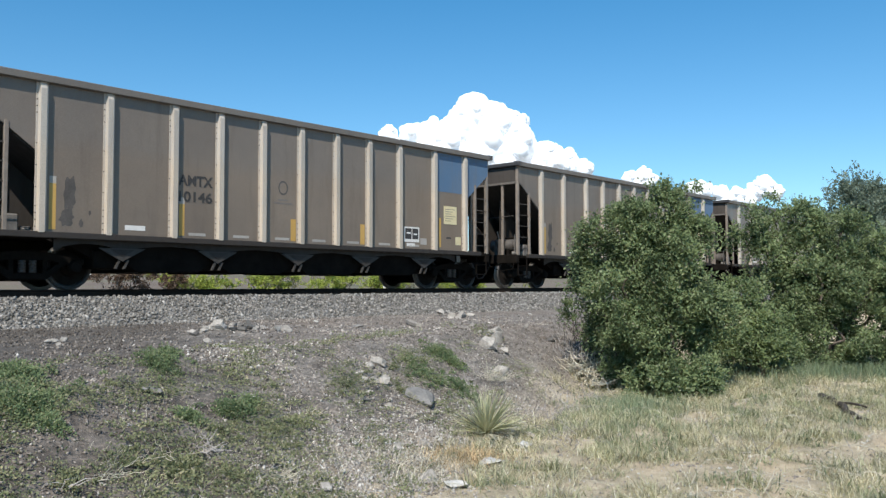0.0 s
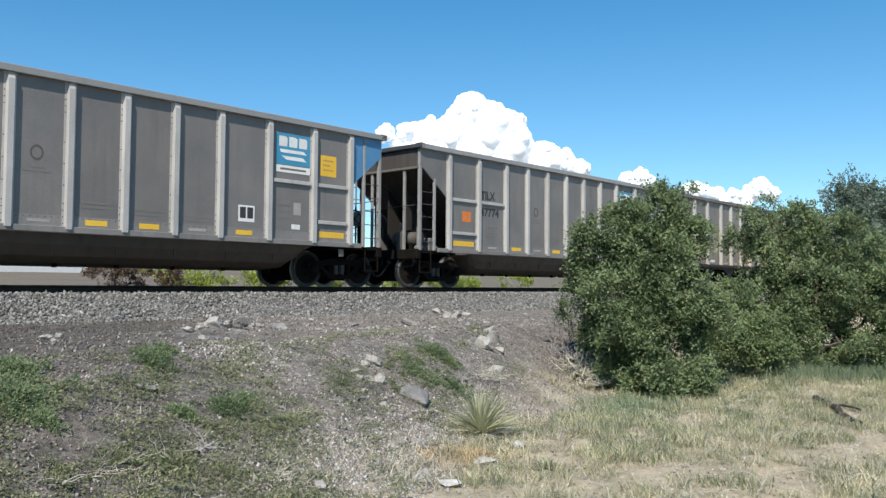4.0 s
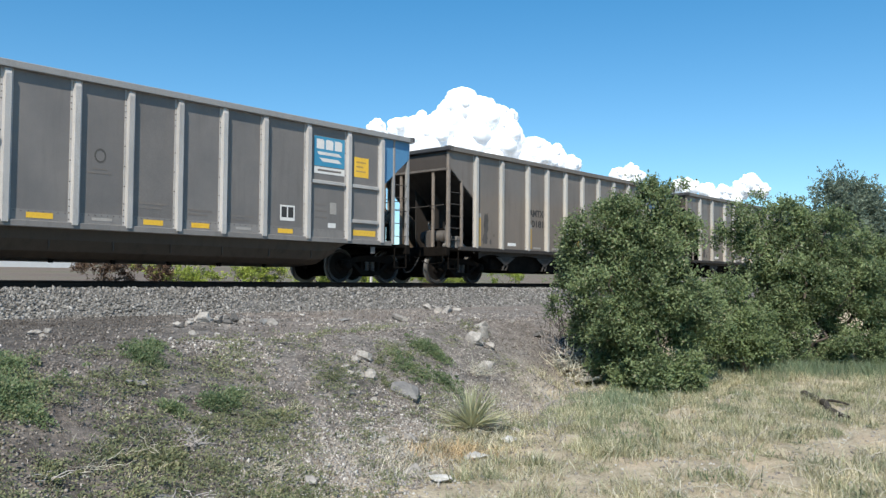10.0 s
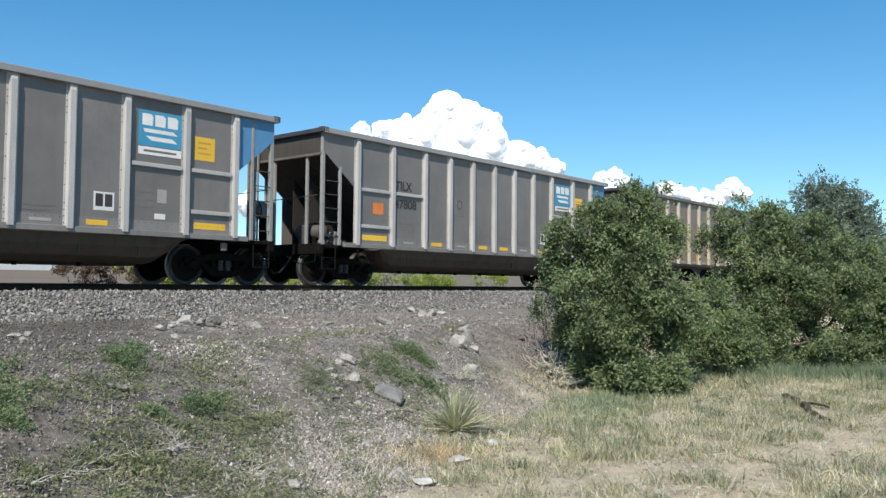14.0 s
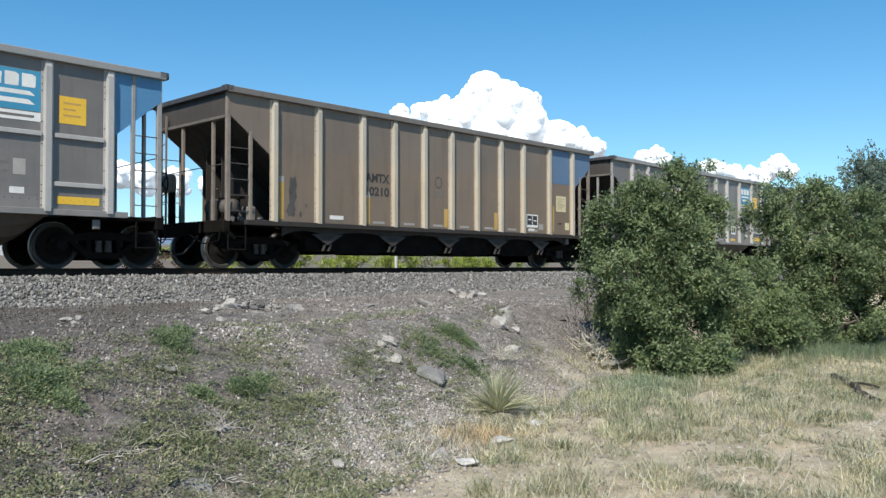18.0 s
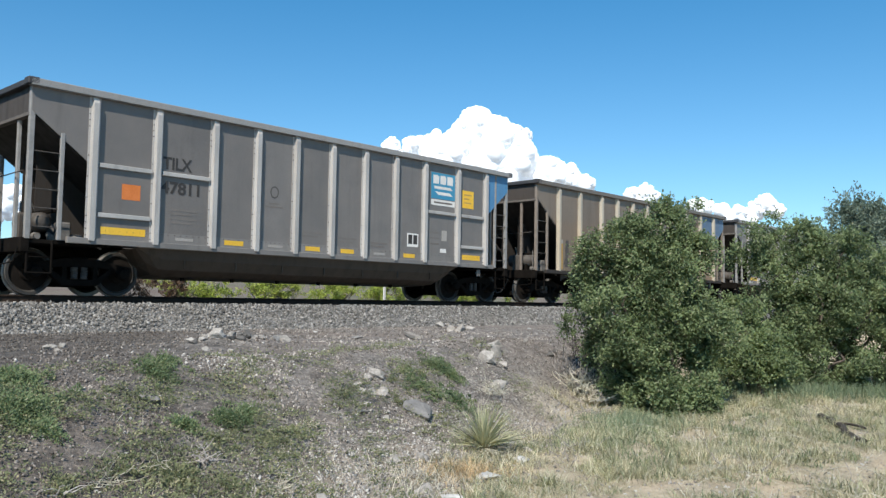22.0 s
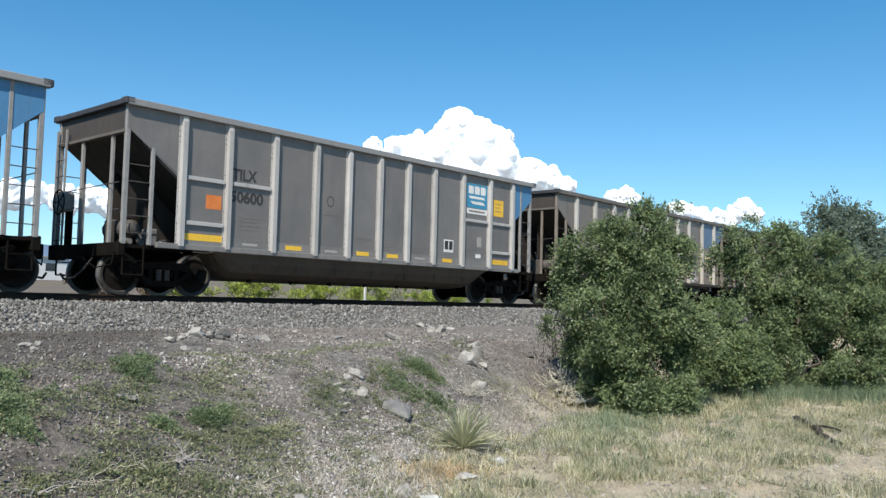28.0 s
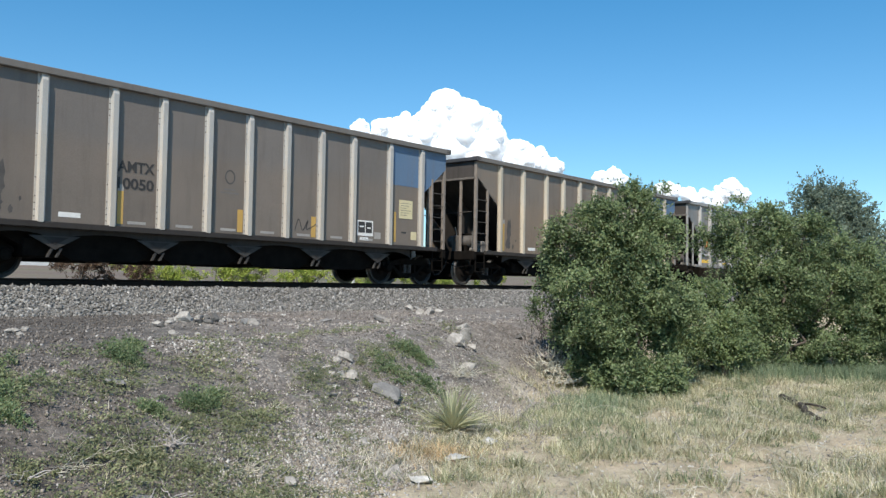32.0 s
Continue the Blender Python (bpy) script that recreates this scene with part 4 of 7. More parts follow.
    for k, z in ((4, 1.62), (5, 1.55), (6, 1.5), (1, 1.85), (1, 1.66)):
        a = (ribs[k] + ribs[k + 1]) / 2 - 0.32
        for d in range(2):
            part("faint_line", box(a, a + 0.62 - d * 0.12, f, f + 0.003, z - d * 0.09, z - d * 0.09 + 0.045), M_FAINT, car)
    # blue panel with plain white shapes
    a = ribs[9] - 1.14
    part("logo_panel", box(a, a + 1.02, f, f + 0.003, 2.96, 3.72), M_LOGO, car, "blue panel with plain white shapes")
    for x0 in (0.08, 0.38, 0.68):
        part("logo_shape", prism([(a + x0, 3.40), (a + x0 + 0.24, 3.40), (a + x0 + 0.25, 3.61), (a + x0 + 0.19, 3.65), (a + x0, 3.65)], f - 0.002, f + 0.001), M_WHITE, car)
    part("logo_shape", prism([(a + 0.14, 3.25), (a + 0.92, 3.25), (a + 0.82, 3.33), (a + 0.10, 3.33)], f - 0.002, f + 0.001), M_WHITE, car)
    part("logo_shape", prism([(a + 0.30, 3.08), (a + 0.92, 3.08), (a + 0.80, 3.17), (a + 0.16, 3.17)], f - 0.002, f + 0.001), M_WHITE, car)
    part("logo_caption", box(a, a + 1.02, f - 0.002, f + 0.001, 2.77, 2.94), M_WHITE, car)
    part("caption_line", box(a + 0.12, a + 0.90, f - 0.004, f - 0.0025, 2.83, 2.88), M_FAINT, car)
    a = ribs[9] + 0.22
    part("yellow_placard", box(a, a + 0.52, f, f + 0.003, 2.80, 3.33), M_YELLOW, car, "yellow notice plate with small dark writing")
    for k in range(3):
        part("faint_line", box(a + 0.08, a + 0.42 - 0.1 * (k % 2), f - 0.002, f + 0.001, 3.18 - k * 0.12, 3.22 - k * 0.12), M_YELLOW_OLD, car)
    a = ribs[8] + 0.75
    part("small_label", box(a, a + 0.22, f, f + 0.003, 1.75, 2.05), M_FADED, car)
    part("small_label", box(a - 0.06, a + 0.20, f, f + 0.003, 1.40, 1.52), M_WHITE, car)
    for k in range(3):
        part("faint_line", box(a - 0.5, a - 0.1, f, f + 0.003, 1.95 - k * 0.16, 1.99 - k * 0.16), M_FAINT, car)
    a = ribs[7] + 0.50
    part("stencil_box", box(a, a + 0.44, f, f + 0.003, 1.50, 1.88), M_WHITE, car, "white-edged black stencil box")
    part("stencil_field", box(a + 0.04, a + 0.20, f - 0.002, f + 0.001, 1.58, 1.84), M_BLACK, car)
    part("stencil_field", box(a + 0.24, a + 0.40, f - 0.002, f + 0.001, 1.58, 1.84), M_BLACK, car)
    ring(car, (ribs[3] + ribs[4]) / 2 - 0.05, 2.53, 0.13, f, M_WORN)
    return car


def finish_brown():
    """Front-bay plates of the brown car that sit on its wide bays."""
    f = -SIDE - 0.004
    r = RIBS_B
    a = r[9] + 0.42
    part("notice_plate", box(a, a + 0.56, f - 0.004, f + 0.003, 1.88, 2.41), M_CREAM, BROWN, "cream notice plate with small dark writing")
    for k in range(6):
        part("faint_line", box(a + 0.06, a + 0.49 - 0.09 * (k % 3), f - 0.006, f - 0.0045, 2.31 - k * 0.068, 2.325 - k * 0.068), M_FAINT, BROWN)
    part("yellow_stripe", box(r[9] + 0.21, r[9] + 0.30, f, f + 0.003, SILL_Z + 0.08, 2.05), M_YELLOW_OLD, BROWN)
    part("small_label", box(r[8] + 0.30, r[8] + 0.62, f, f + 0.003, 1.18, 1.26), M_WHITE, BROWN)
    part("small_label", box(r[8] + 0.85, r[8] + 1.1, f, f + 0.003, 1.24, 1.42), M_FADED, BROWN)
    part("small_label", box(r[10] - 0.40, r[10] - 0.16, f, f + 0.003, 1.28, 1.52), M_CREAM, BROWN)
    part("faint_line", box(r[10] - 0.8, r[10] - 0.6, f, f + 0.003, 1.45, 1.50), M_BLACK, BROWN)
    pr = random.Random(14)
    for x, z, w, h in ((r[0] + 0.55, 1.85, 0.13, 0.42), (r[0] + 0.50, 1.42, 0.16, 0.20), (r[0] + 0.78, 1.30, 0.05, 0.10), (r[0] + 0.95, 1.52, 0.03, 0.05)):
        o = []
        for k in range(18):
            q = k * math.tau / 18
            m = pr.uniform(0.65, 1.1)
            o.append((x + w * m * math.cos(q), z + h * m * math.sin(q)))
        part("soot_stain", prism(o, f + 0.001, f + 0.003), M_SOOT, BROWN, "dark sooty stain")


BROWN = brown_car()
finish_brown()
GREY = grey_car(RIBS_G)
GREY_OLD = grey_car(RIBS_H)
for car, x in ((BROWN, RIBS_B[10]), (GREY, RIBS_G[10]), (GREY_OLD, RIBS_H[10])):
    part("tag_reader_box", box(x - 0.30, x - 0.15, -SIDE + 0.02, -SIDE + 0.08, 0.78, 0.97, 0.01), M_DUSTY, car, "small pale grey box under the sill")

# order of the train from its front, with the marks that can be read
TRAIN = {
    -13: ("b", "", ""), -12: ("b", "", ""), -11: ("b", "", ""), -10: ("b", "AMTX", "10146"), -9: ("b", "KLLX", "11052"),
    -8: ("h", "TILX", "47774"), -7: ("g", "TILX", ""), -6: ("b", "KLLX", "11080"), -5: ("b", "AMTX", "10283"), -4: ("b", "AMTX", "10181"),
    -3: ("g", "TILX", "50622"), -2: ("b", "AMTX", "10063"), -1: ("h", "TILX", "47808"), 0: ("h", "TILX", "47863"), 1: ("g", "TILX", "50525"),
    2: ("b", "AMTX", "10210"), 3: ("g", "TILX", "50524"), 4: ("b", "AMTX", "10307"), 5: ("h", "TILX", "47811"), 6: ("b", "KLLX", "11030"),
    7: ("b", "AMTX", "10372"), 8: ("b", "", ""), 9: ("g", "TILX", "50600"), 10: ("g", "TILX", "50585"), 11: ("b", "AMTX", "10378"), 12: ("b", "AMTX", "10050"),
}


# small surges of the train about its even run, in metres
SURGE_T = [0, 1, 2, 3, 6, 7, 8, 9, 10, 11, 12, 14, 17, 18, 19, 20, 21, 22, 23, 24, 25, 28, 29, 30, 31, 32]
SURGE = [-0.28, -0.36, -0.10, -0.06, -0.12, -0.215, -0.29, -0.07, 0.035, -0.11, 0.0, -0.05, -0.16, 0.09, 0.02, -0.19, -0.27, 0.05, -0.08, -0.21, 0.07, 0.115, 0.07, -0.16, 0.07, -0.11]


# slack in the couplings
SLACK = {-3: -0.12, 10: -0.10, -8: -0.06}


def corner_x(i, t):
    """Where the rear corner of car i stands at t seconds."""
    return 20.09 + 11.0985 * (t - 16) + 0.0038 * (t - 16) ** 2 - i * PITCH + SLACK.get(i, 0.0) + float(np.interp(t, SURGE_T, SURGE))


CARS = {}
used = set()
for i, (kind, mark, number) in TRAIN.items():
    proto = {"b": BROWN, "g": GREY, "h": GREY_OLD}[kind]
    at = pose(corner_x(i, 0), TRACK_Y, RAIL_Z)
    if kind in used:
        car = copy_thing(proto, at)
    else:
        used.add(kind)
        car = proto
        car.matrix_basis = at
    CARS[i] = car
for i, (kind, mark, number) in TRAIN.items():
    car = CARS[i]
    f = -SIDE - 0.006
    if kind == "b":
        x, z1, z2, w, h = (RIBS_B[2] + RIBS_B[3]) / 2 - 0.03, 2.375, 2.02, 0.84, 0.235
    else:
        ribs = RIBS_G if kind == "g" else RIBS_H
        x, z1, z2, w, h = (ribs[1] + ribs[2]) / 2 - 0.12, 2.86, 2.34, 0.80, 0.27
    if mark:
        part("reporting_mark", text_mesh(mark, w * (0.86 if mark == "TILX" else 1.0), h, M_BLACK), None, car, "dark stencilled letters", at=pose(x - (0 if kind == "b" else 0.08), f, z1))
    if number:
        part("car_number", text_mesh(number, w * (0.98 if kind == "b" else 1.15), h, M_BLACK), None, car, "dark stencilled numerals", at=pose(x, f, z2))


# some brown cars are greyer, a lighting effect put into the paint; others ochre
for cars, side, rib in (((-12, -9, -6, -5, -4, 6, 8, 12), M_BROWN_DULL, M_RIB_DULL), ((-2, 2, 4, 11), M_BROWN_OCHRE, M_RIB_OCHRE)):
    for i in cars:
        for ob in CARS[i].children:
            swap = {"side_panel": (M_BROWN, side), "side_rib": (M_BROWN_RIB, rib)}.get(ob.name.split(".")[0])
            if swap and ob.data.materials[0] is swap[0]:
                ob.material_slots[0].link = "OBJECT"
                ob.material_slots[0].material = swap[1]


# sprayed scribbles on three of the brown cars
def stroke(car, x, z, pts, r=0.014):
    """One sprayed line through the points, rounded off."""
    pts = [Vector((px, pz)) for px, pz in pts]
    line = []
    for k in range(len(pts) - 1):
        p0, p1, p2, p3 = pts[max(k - 1, 0)], pts[k], pts[k + 1], pts[min(k + 2, len(pts) - 1)]
        for j in range(6):
            t = j / 6
            line.append(0.5 * (2 * p1 + (p2 - p0) * t + (2 * p0 - 5 * p1 + 4 * p2 - p3) * t * t + (3 * p1 - p0 - 3 * p2 + p3) * t ** 3))
    line.append(pts[-1])
    bm = bmesh.new()
    prev = None
    for j, p in enumerate(line):
        d = line[min(j + 1, len(line) - 1)] - line[max(j - 1, 0)]
        d = d.normalized() * r if d.length else Vector((r, 0))
        row = (bm.verts.new((x + p.x + d.y, -SIDE - 0.005, z + p.y - d.x)), bm.verts.new((x + p.x - d.y, -SIDE - 0.005, z + p.y + d.x)))
        if prev:
            bm.faces.new((prev[0], row[0], row[1], prev[1]))
        prev = row
    part("scribble", bm, M_BLACK, car, "looping black sprayed line")


stroke(CARS[6], RIBS_B[2], SILL_Z + 0.04, [(-1.05, 0.06), (-1.23, 0.30), (-1.30, 0.55), (-1.27, 0.76), (-1.14, 0.85), (-1.05, 0.78), (-1.16, 0.58), (-1.10, 0.37), (-1.07, 0.06)], 0.028)
stroke(CARS[6], RIBS_B[2], SILL_Z + 0.04, [(-1.14, 0.46), (-0.98, 0.52), (-0.80, 0.44), (-0.69, 0.70), (-0.71, 0.43), (-0.58, 0.48)], 0.028)
stroke(CARS[6], RIBS_B[2], SILL_Z + 0.04, [(-0.54, 0.37), (-0.53, 0.64), (-0.38, 0.76), (-0.25, 0.74), (-0.40, 0.58), (-0.36, 0.40), (-0.14, 0.46), (0.14, 0.70)], 0.028)
stroke(CARS[6], RIBS_B[2], SILL_Z + 0.04, [(-0.87, 0.06), (-0.80, 0.21), (-0.58, 0.23), (-0.65, 0.12), (-0.83, 0.17), (-0.51, 0.20), (-0.40, 0.27), (-0.25, 0.09), (-0.43, 0.03)], 0.028)
stroke(CARS[6], RIBS_B[2], SILL_Z + 0.04, [(0.22, 0.55), (0.47, 0.55), (0.58, 0.34), (0.47, 0.06), (0.29, 0.09), (0.25, 0.30), (0.33, 0.46), (0.42, 0.37), (0.36, 0.17)], 0.028)
stroke(CARS[6], RIBS_B[2], SILL_Z + 0.04, [(0.58, 0.24), (0.69, 0.46), (0.91, 0.55), (1.09, 0.40), (0.80, 0.21), (0.65, 0.12), (0.72, 0.00)], 0.028)
stroke(CARS[6], RIBS_B[2], SILL_Z + 0.04, [(0.87, 0.23), (1.20, 0.30), (1.27, 0.24), (0.94, 0.18)], 0.028)
stroke(CARS[6], RIBS_B[2], SILL_Z + 0.04, [(0.91, 0.06), (1.05, 0.11), (1.10, 0.05), (0.94, 0.01), (0.91, 0.06)], 0.028)
stroke(CARS[6], RIBS_B[2], SILL_Z + 0.04, [(1.20, 0.06), (1.34, 0.15), (1.30, -0.06), (1.16, 0.00)], 0.028)
stroke(CARS[6], RIBS_B[2], SILL_Z + 0.04, [(1.30, 0.37), (1.49, 0.41), (1.59, 0.52)], 0.028)
stroke(CARS[6], RIBS_B[2], SILL_Z + 0.04, [(1.54, 0.37), (1.64, 0.35)], 0.028)
stroke(CARS[6], RIBS_B[0], SILL_Z + 0.06, [(0.33, 0.06), (0.48, 0.32), (0.59, 0.06)], 0.022)
stroke(CARS[6], RIBS_B[0], SILL_Z + 0.06, [(0.39, 0.17), (0.63, 0.17)], 0.022)
stroke(CARS[6], RIBS_B[0], SILL_Z + 0.06, [(0.69, 0.30), (0.67, 0.10), (0.83, 0.06), (0.88, 0.30)], 0.022)
stroke(CARS[6], RIBS_B[0], SILL_Z + 0.06, [(0.96, 0.30), (0.93, 0.06), (1.06, 0.10), (0.96, 0.19), (1.09, 0.26)], 0.022)
stroke(CARS[7], RIBS_B[1], SILL_Z + 0.05, [(0.50, 0.02), (0.30, 0.19), (0.27, 0.49), (0.40, 0.65), (0.60, 0.64), (0.55, 0.49), (0.37, 0.45)], 0.022)
stroke(CARS[7], RIBS_B[1], SILL_Z + 0.05, [(0.55, 0.49), (0.70, 0.59), (0.99, 0.67), (1.29, 0.55), (1.34, 0.29), (1.19, 0.02), (0.84, 0.00), (0.55, 0.07)], 0.022)
stroke(CARS[7], RIBS_B[1], SILL_Z + 0.05, [(0.60, 0.32), (0.79, 0.49), (0.89, 0.39), (0.79, 0.12), (0.65, 0.09), (0.60, 0.22)], 0.022)
stroke(CARS[7], RIBS_B[1], SILL_Z + 0.05, [(1.06, 0.42), (1.19, 0.37), (1.16, 0.12), (1.04, 0.19), (1.06, 0.42)], 0.022)
stroke(CARS[7], RIBS_B[1], SILL_Z + 0.05, [(0.65, 0.19), (0.79, 0.17), (0.79, 0.10)], 0.022)
stroke(CARS[12], RIBS_B[6] + 0.3, 1.3, [(0, 0), (0.12, 0.3), (0.25, 0.02), (0.42, 0.28), (0.38, 0.05), (0.7, 0.2)], 0.012)


# ---- stones, grass, weeds, shrubs ----
def scatter_rng(seed):
    return np.random.RandomState(seed)


def rot_matrices(rng, n, full=True):
    """Random turns, as (n, 3, 3)."""
    q = rng.normal(size=(n, 4))
    if not full:
        q[:, 1:3] = 0
    q /= np.linalg.norm(q, axis=1)[:, None]
    w, x, y, z = q.T
    return np.stack([np.stack([1 - 2 * (y * y + z * z), 2 * (x * y - z * w), 2 * (x * z + y * w)], 1),
                     np.stack([2 * (x * y + z * w), 1 - 2 * (x * x + z * z), 2 * (y * z - x * w)], 1),
                     np.stack([2 * (x * z - y * w), 2 * (y * z + x * w), 1 - 2 * (x * x + y * y)], 1)], 1)


def ico():
    bm = bmesh.new()
    bmesh.ops.create_icosphere(bm, subdivisions=1, radius=1.0)
    v = np.array([q.co[:] for q in bm.verts])
    f = np.array([[q.index for q in g.verts] for g in bm.faces])
    bm.free()
    return v, f


ICO_V, ICO_F = ico()


OCT_V = np.array([(1, 0, 0), (-1, 0, 0), (0, 1, 0), (0, -1, 0), (0, 0, 1), (0, 0, -1)], float)
OCT_F = np.array([(0, 2, 4), (2, 1, 4), (1, 3, 4), (3, 0, 4), (2, 0, 5), (1, 2, 5), (3, 1, 5), (0, 3, 5)])


def stones_mesh(name, pos, size, rng, material, flat=0.7, base_v=ICO_V, base_f=ICO_F):
    """Many angular stones in one mesh: jittered icosahedra or octahedra."""
    n = len(pos)
    base = base_v[None] * rng.uniform(0.62, 1.15, size=(n, len(base_v), 1))
    stretch = np.stack([rng.uniform(0.8, 1.3, n), rng.uniform(0.65, 1.0, n), rng.uniform(0.5, 0.9, n) * flat / 0.7], 1)
    v = base * stretch[:, None] * size[:, None, None]
    v = np.einsum("nij,nkj->nki", rot_matrices(rng, n), v) + pos[:, None]
    f = (base_f[None] + (np.arange(n) * len(base_v))[:, None, None]).reshape(-1, 3)
    return raw_mesh(name, v.reshape(-1, 3), f, material)


def tones(stops, rough=0.9, fine=30.0, grain=0.3, patch=False):
    def build(nt, b):
        c = ramp(nt, island(nt), stops)
        f = tex_noise(nt, world_coords(nt), fine, 4, 0.65)
        c = mix(nt, 1.0, c, ramp(nt, f, [(0.3, (1 - grain,) * 3), (0.7, (1.1,) * 3)]), "MULTIPLY")
        if patch:
            c = mix(nt, 1.0, c, ramp(nt, tex_noise(nt, world_coords(nt), 0.7, 4, 0.6), [(0.35, (0.72, 0.70, 0.69)), (0.65, (1.4, 1.38, 1.36))]), "MULTIPLY")
            c = mix(nt, 1.0, c, dark_soil(nt), "MULTIPLY")
        nt.links.new(c, b.inputs["Base Color"])
        bump(nt, b, f, 0.5, 0.01)
    return build


M_STONE = mat("ballast_stone", tones([(0.0, (0.08, 0.077, 0.07)), (0.4, (0.188, 0.178, 0.166)), (0.8, (0.297, 0.284, 0.265)), (1.0, (0.431, 0.412, 0.389))]), 0.9)
M_GRAVEL = mat("slope_gravel", tones([(0.0, (0.084, 0.074, 0.066)), (0.4, (0.202, 0.179, 0.160)), (0.8, (0.325, 0.293, 0.264)), (0.96, (0.426, 0.392, 0.358)), (0.99, (0.493, 0.459, 0.426)), (1.0, (0.694, 0.661, 0.616))], patch=True), 0.92)
M_PALE = mat("pale_chips", tones([(0.0, (0.20, 0.175, 0.155)), (0.5, (0.34, 0.31, 0.28)), (0.85, (0.50, 0.47, 0.43)), (1.0, (0.66, 0.63, 0.59))]), 0.92)
M_ROCK = mat("pale_limestone_rock", speckled((0.312, 0.287, 0.258), (0.492, 0.459, 0.422), 5.0, 30, 0.35, relief=0.6), 0.92)
M_ROCK_WHITE = mat("chalky_white_rock", speckled((0.495, 0.477, 0.450), (0.666, 0.648, 0.612), 7.0, 40, 0.3, relief=0.6), 0.92)
M_ROCK_GREY = mat("flat_grey_stone", speckled((0.187, 0.180, 0.173), (0.274, 0.263, 0.252), 6.0, 35, 0.3, relief=0.6), 0.92)
M_ROCK_DARK = mat("dark_grey_slab", speckled((0.10, 0.095, 0.09), (0.17, 0.16, 0.15), 6.0, 35, 0.3, relief=0.6), 0.9)


def build_stones():
    rng = scatter_rng(11)
    # pale chips at the foot of the slope
    n = 19000
    x = 3.2 + 5.6 * rng.beta(1.4, 1.9, n)
    y = toe(x) + rng.normal(0.25, 0.4, n)
    s = 0.005 + 0.022 * rng.uniform(0, 1, n) ** 3
    tagged(new("foot_chips", stones_mesh("foot_chips", np.stack([x, y, height(x, y) + s * 0.25], 1), s, rng, M_PALE, 0.6, OCT_V, OCT_F)), "pale chips gathered at the foot of the embankment", "gravel", kind="stuff")
    # a scar of paler broken stone below the rubble on the crest
    n = 1500
    x = 5.0 + rng.normal(0, 0.26, n)
    y = 7.45 + rng.normal(0, 0.30, n)
    s = 0.006 + 0.022 * rng.uniform(0, 1, n) ** 3
    tagged(new("rubble_chips", stones_mesh("rubble_chips", np.stack([x, y, height(x, y) + s * 0.25], 1), s, rng, M_PALE, 0.6, OCT_V, OCT_F)), "pale broken chips below a heap of rubble", "gravel", kind="stuff")
    # crushed stone on the near shoulder
    n = 30000
    x = 3 + 31 * rng.beta(0.9, 1.25, n)
    y = rng.uniform(14.35, 16.55, n)
    z = np.interp(y, [p[0] for p in SHOULDER], [p[1] for p in SHOULDER]) + rng.uniform(-0.005, 0.03, n)
    s = 0.015 + 0.048 * rng.uniform(0, 1, n) ** 2.4
    tagged(new("ballast_stones", stones_mesh("ballast_stones", np.stack([x, y, z], 1), s, rng, M_STONE, 0.58, OCT_V, OCT_F)), "loose light grey crushed ballast stones", "ballast", kind="stuff")
    # gravel and chips on the face of the embankment and, thinner, on its bench
    n = 95000
    x = 1.3 + 14.5 * rng.beta(1.0, 1.5, n)
    face = rng.uniform(0, 1, n) < 0.78
    y = np.where(face, toe(x) - 0.5 + (crest(x) + 0.9 - toe(x)) * rng.uniform(0, 1, n), crest(x) + (14.8 - crest(x)) * rng.uniform(0, 1, n))
    keep = rng.uniform(0, 1, n) < 0.6 + 0.4 * np.clip(lump(x, y, 1.1, 31) * 2.5, -1, 1)
    x, y, face = x[keep], y[keep], face[keep]
    n = len(x)
    s = np.where(face, 0.005 + 0.018 * rng.uniform(0, 1, n) ** 3, 0.008 + 0.026 * rng.uniform(0, 1, n) ** 2.5)
    tagged(new("slope_gravel", stones_mesh("slope_gravel", np.stack([x, y, height(x, y) + s * 0.25], 1), s, rng, M_GRAVEL, 0.7, OCT_V, OCT_F)), "scattered brown and grey gravel on the embankment", "gravel", kind="stuff")
    m = 1700
    sx = 1.3 + 15 * rng.beta(1.0, 1.4, m)
    sy = toe(sx) - 0.3 + (crest(sx) + 2.2 - toe(sx)) * rng.uniform(0, 1, m) ** 1.2
    ss = 0.008 + 0.024 * rng.uniform(0, 1, m) ** 3.5
    tagged(new("slope_stones", stones_mesh("slope_stones", np.stack([sx, sy, height(sx, sy) + ss * 0.25], 1), ss, rng, M_PALE, 0.55, OCT_V, OCT_F)), "pale broken stones strewn over the embankment", "stones", kind="stuff")


build_stones()


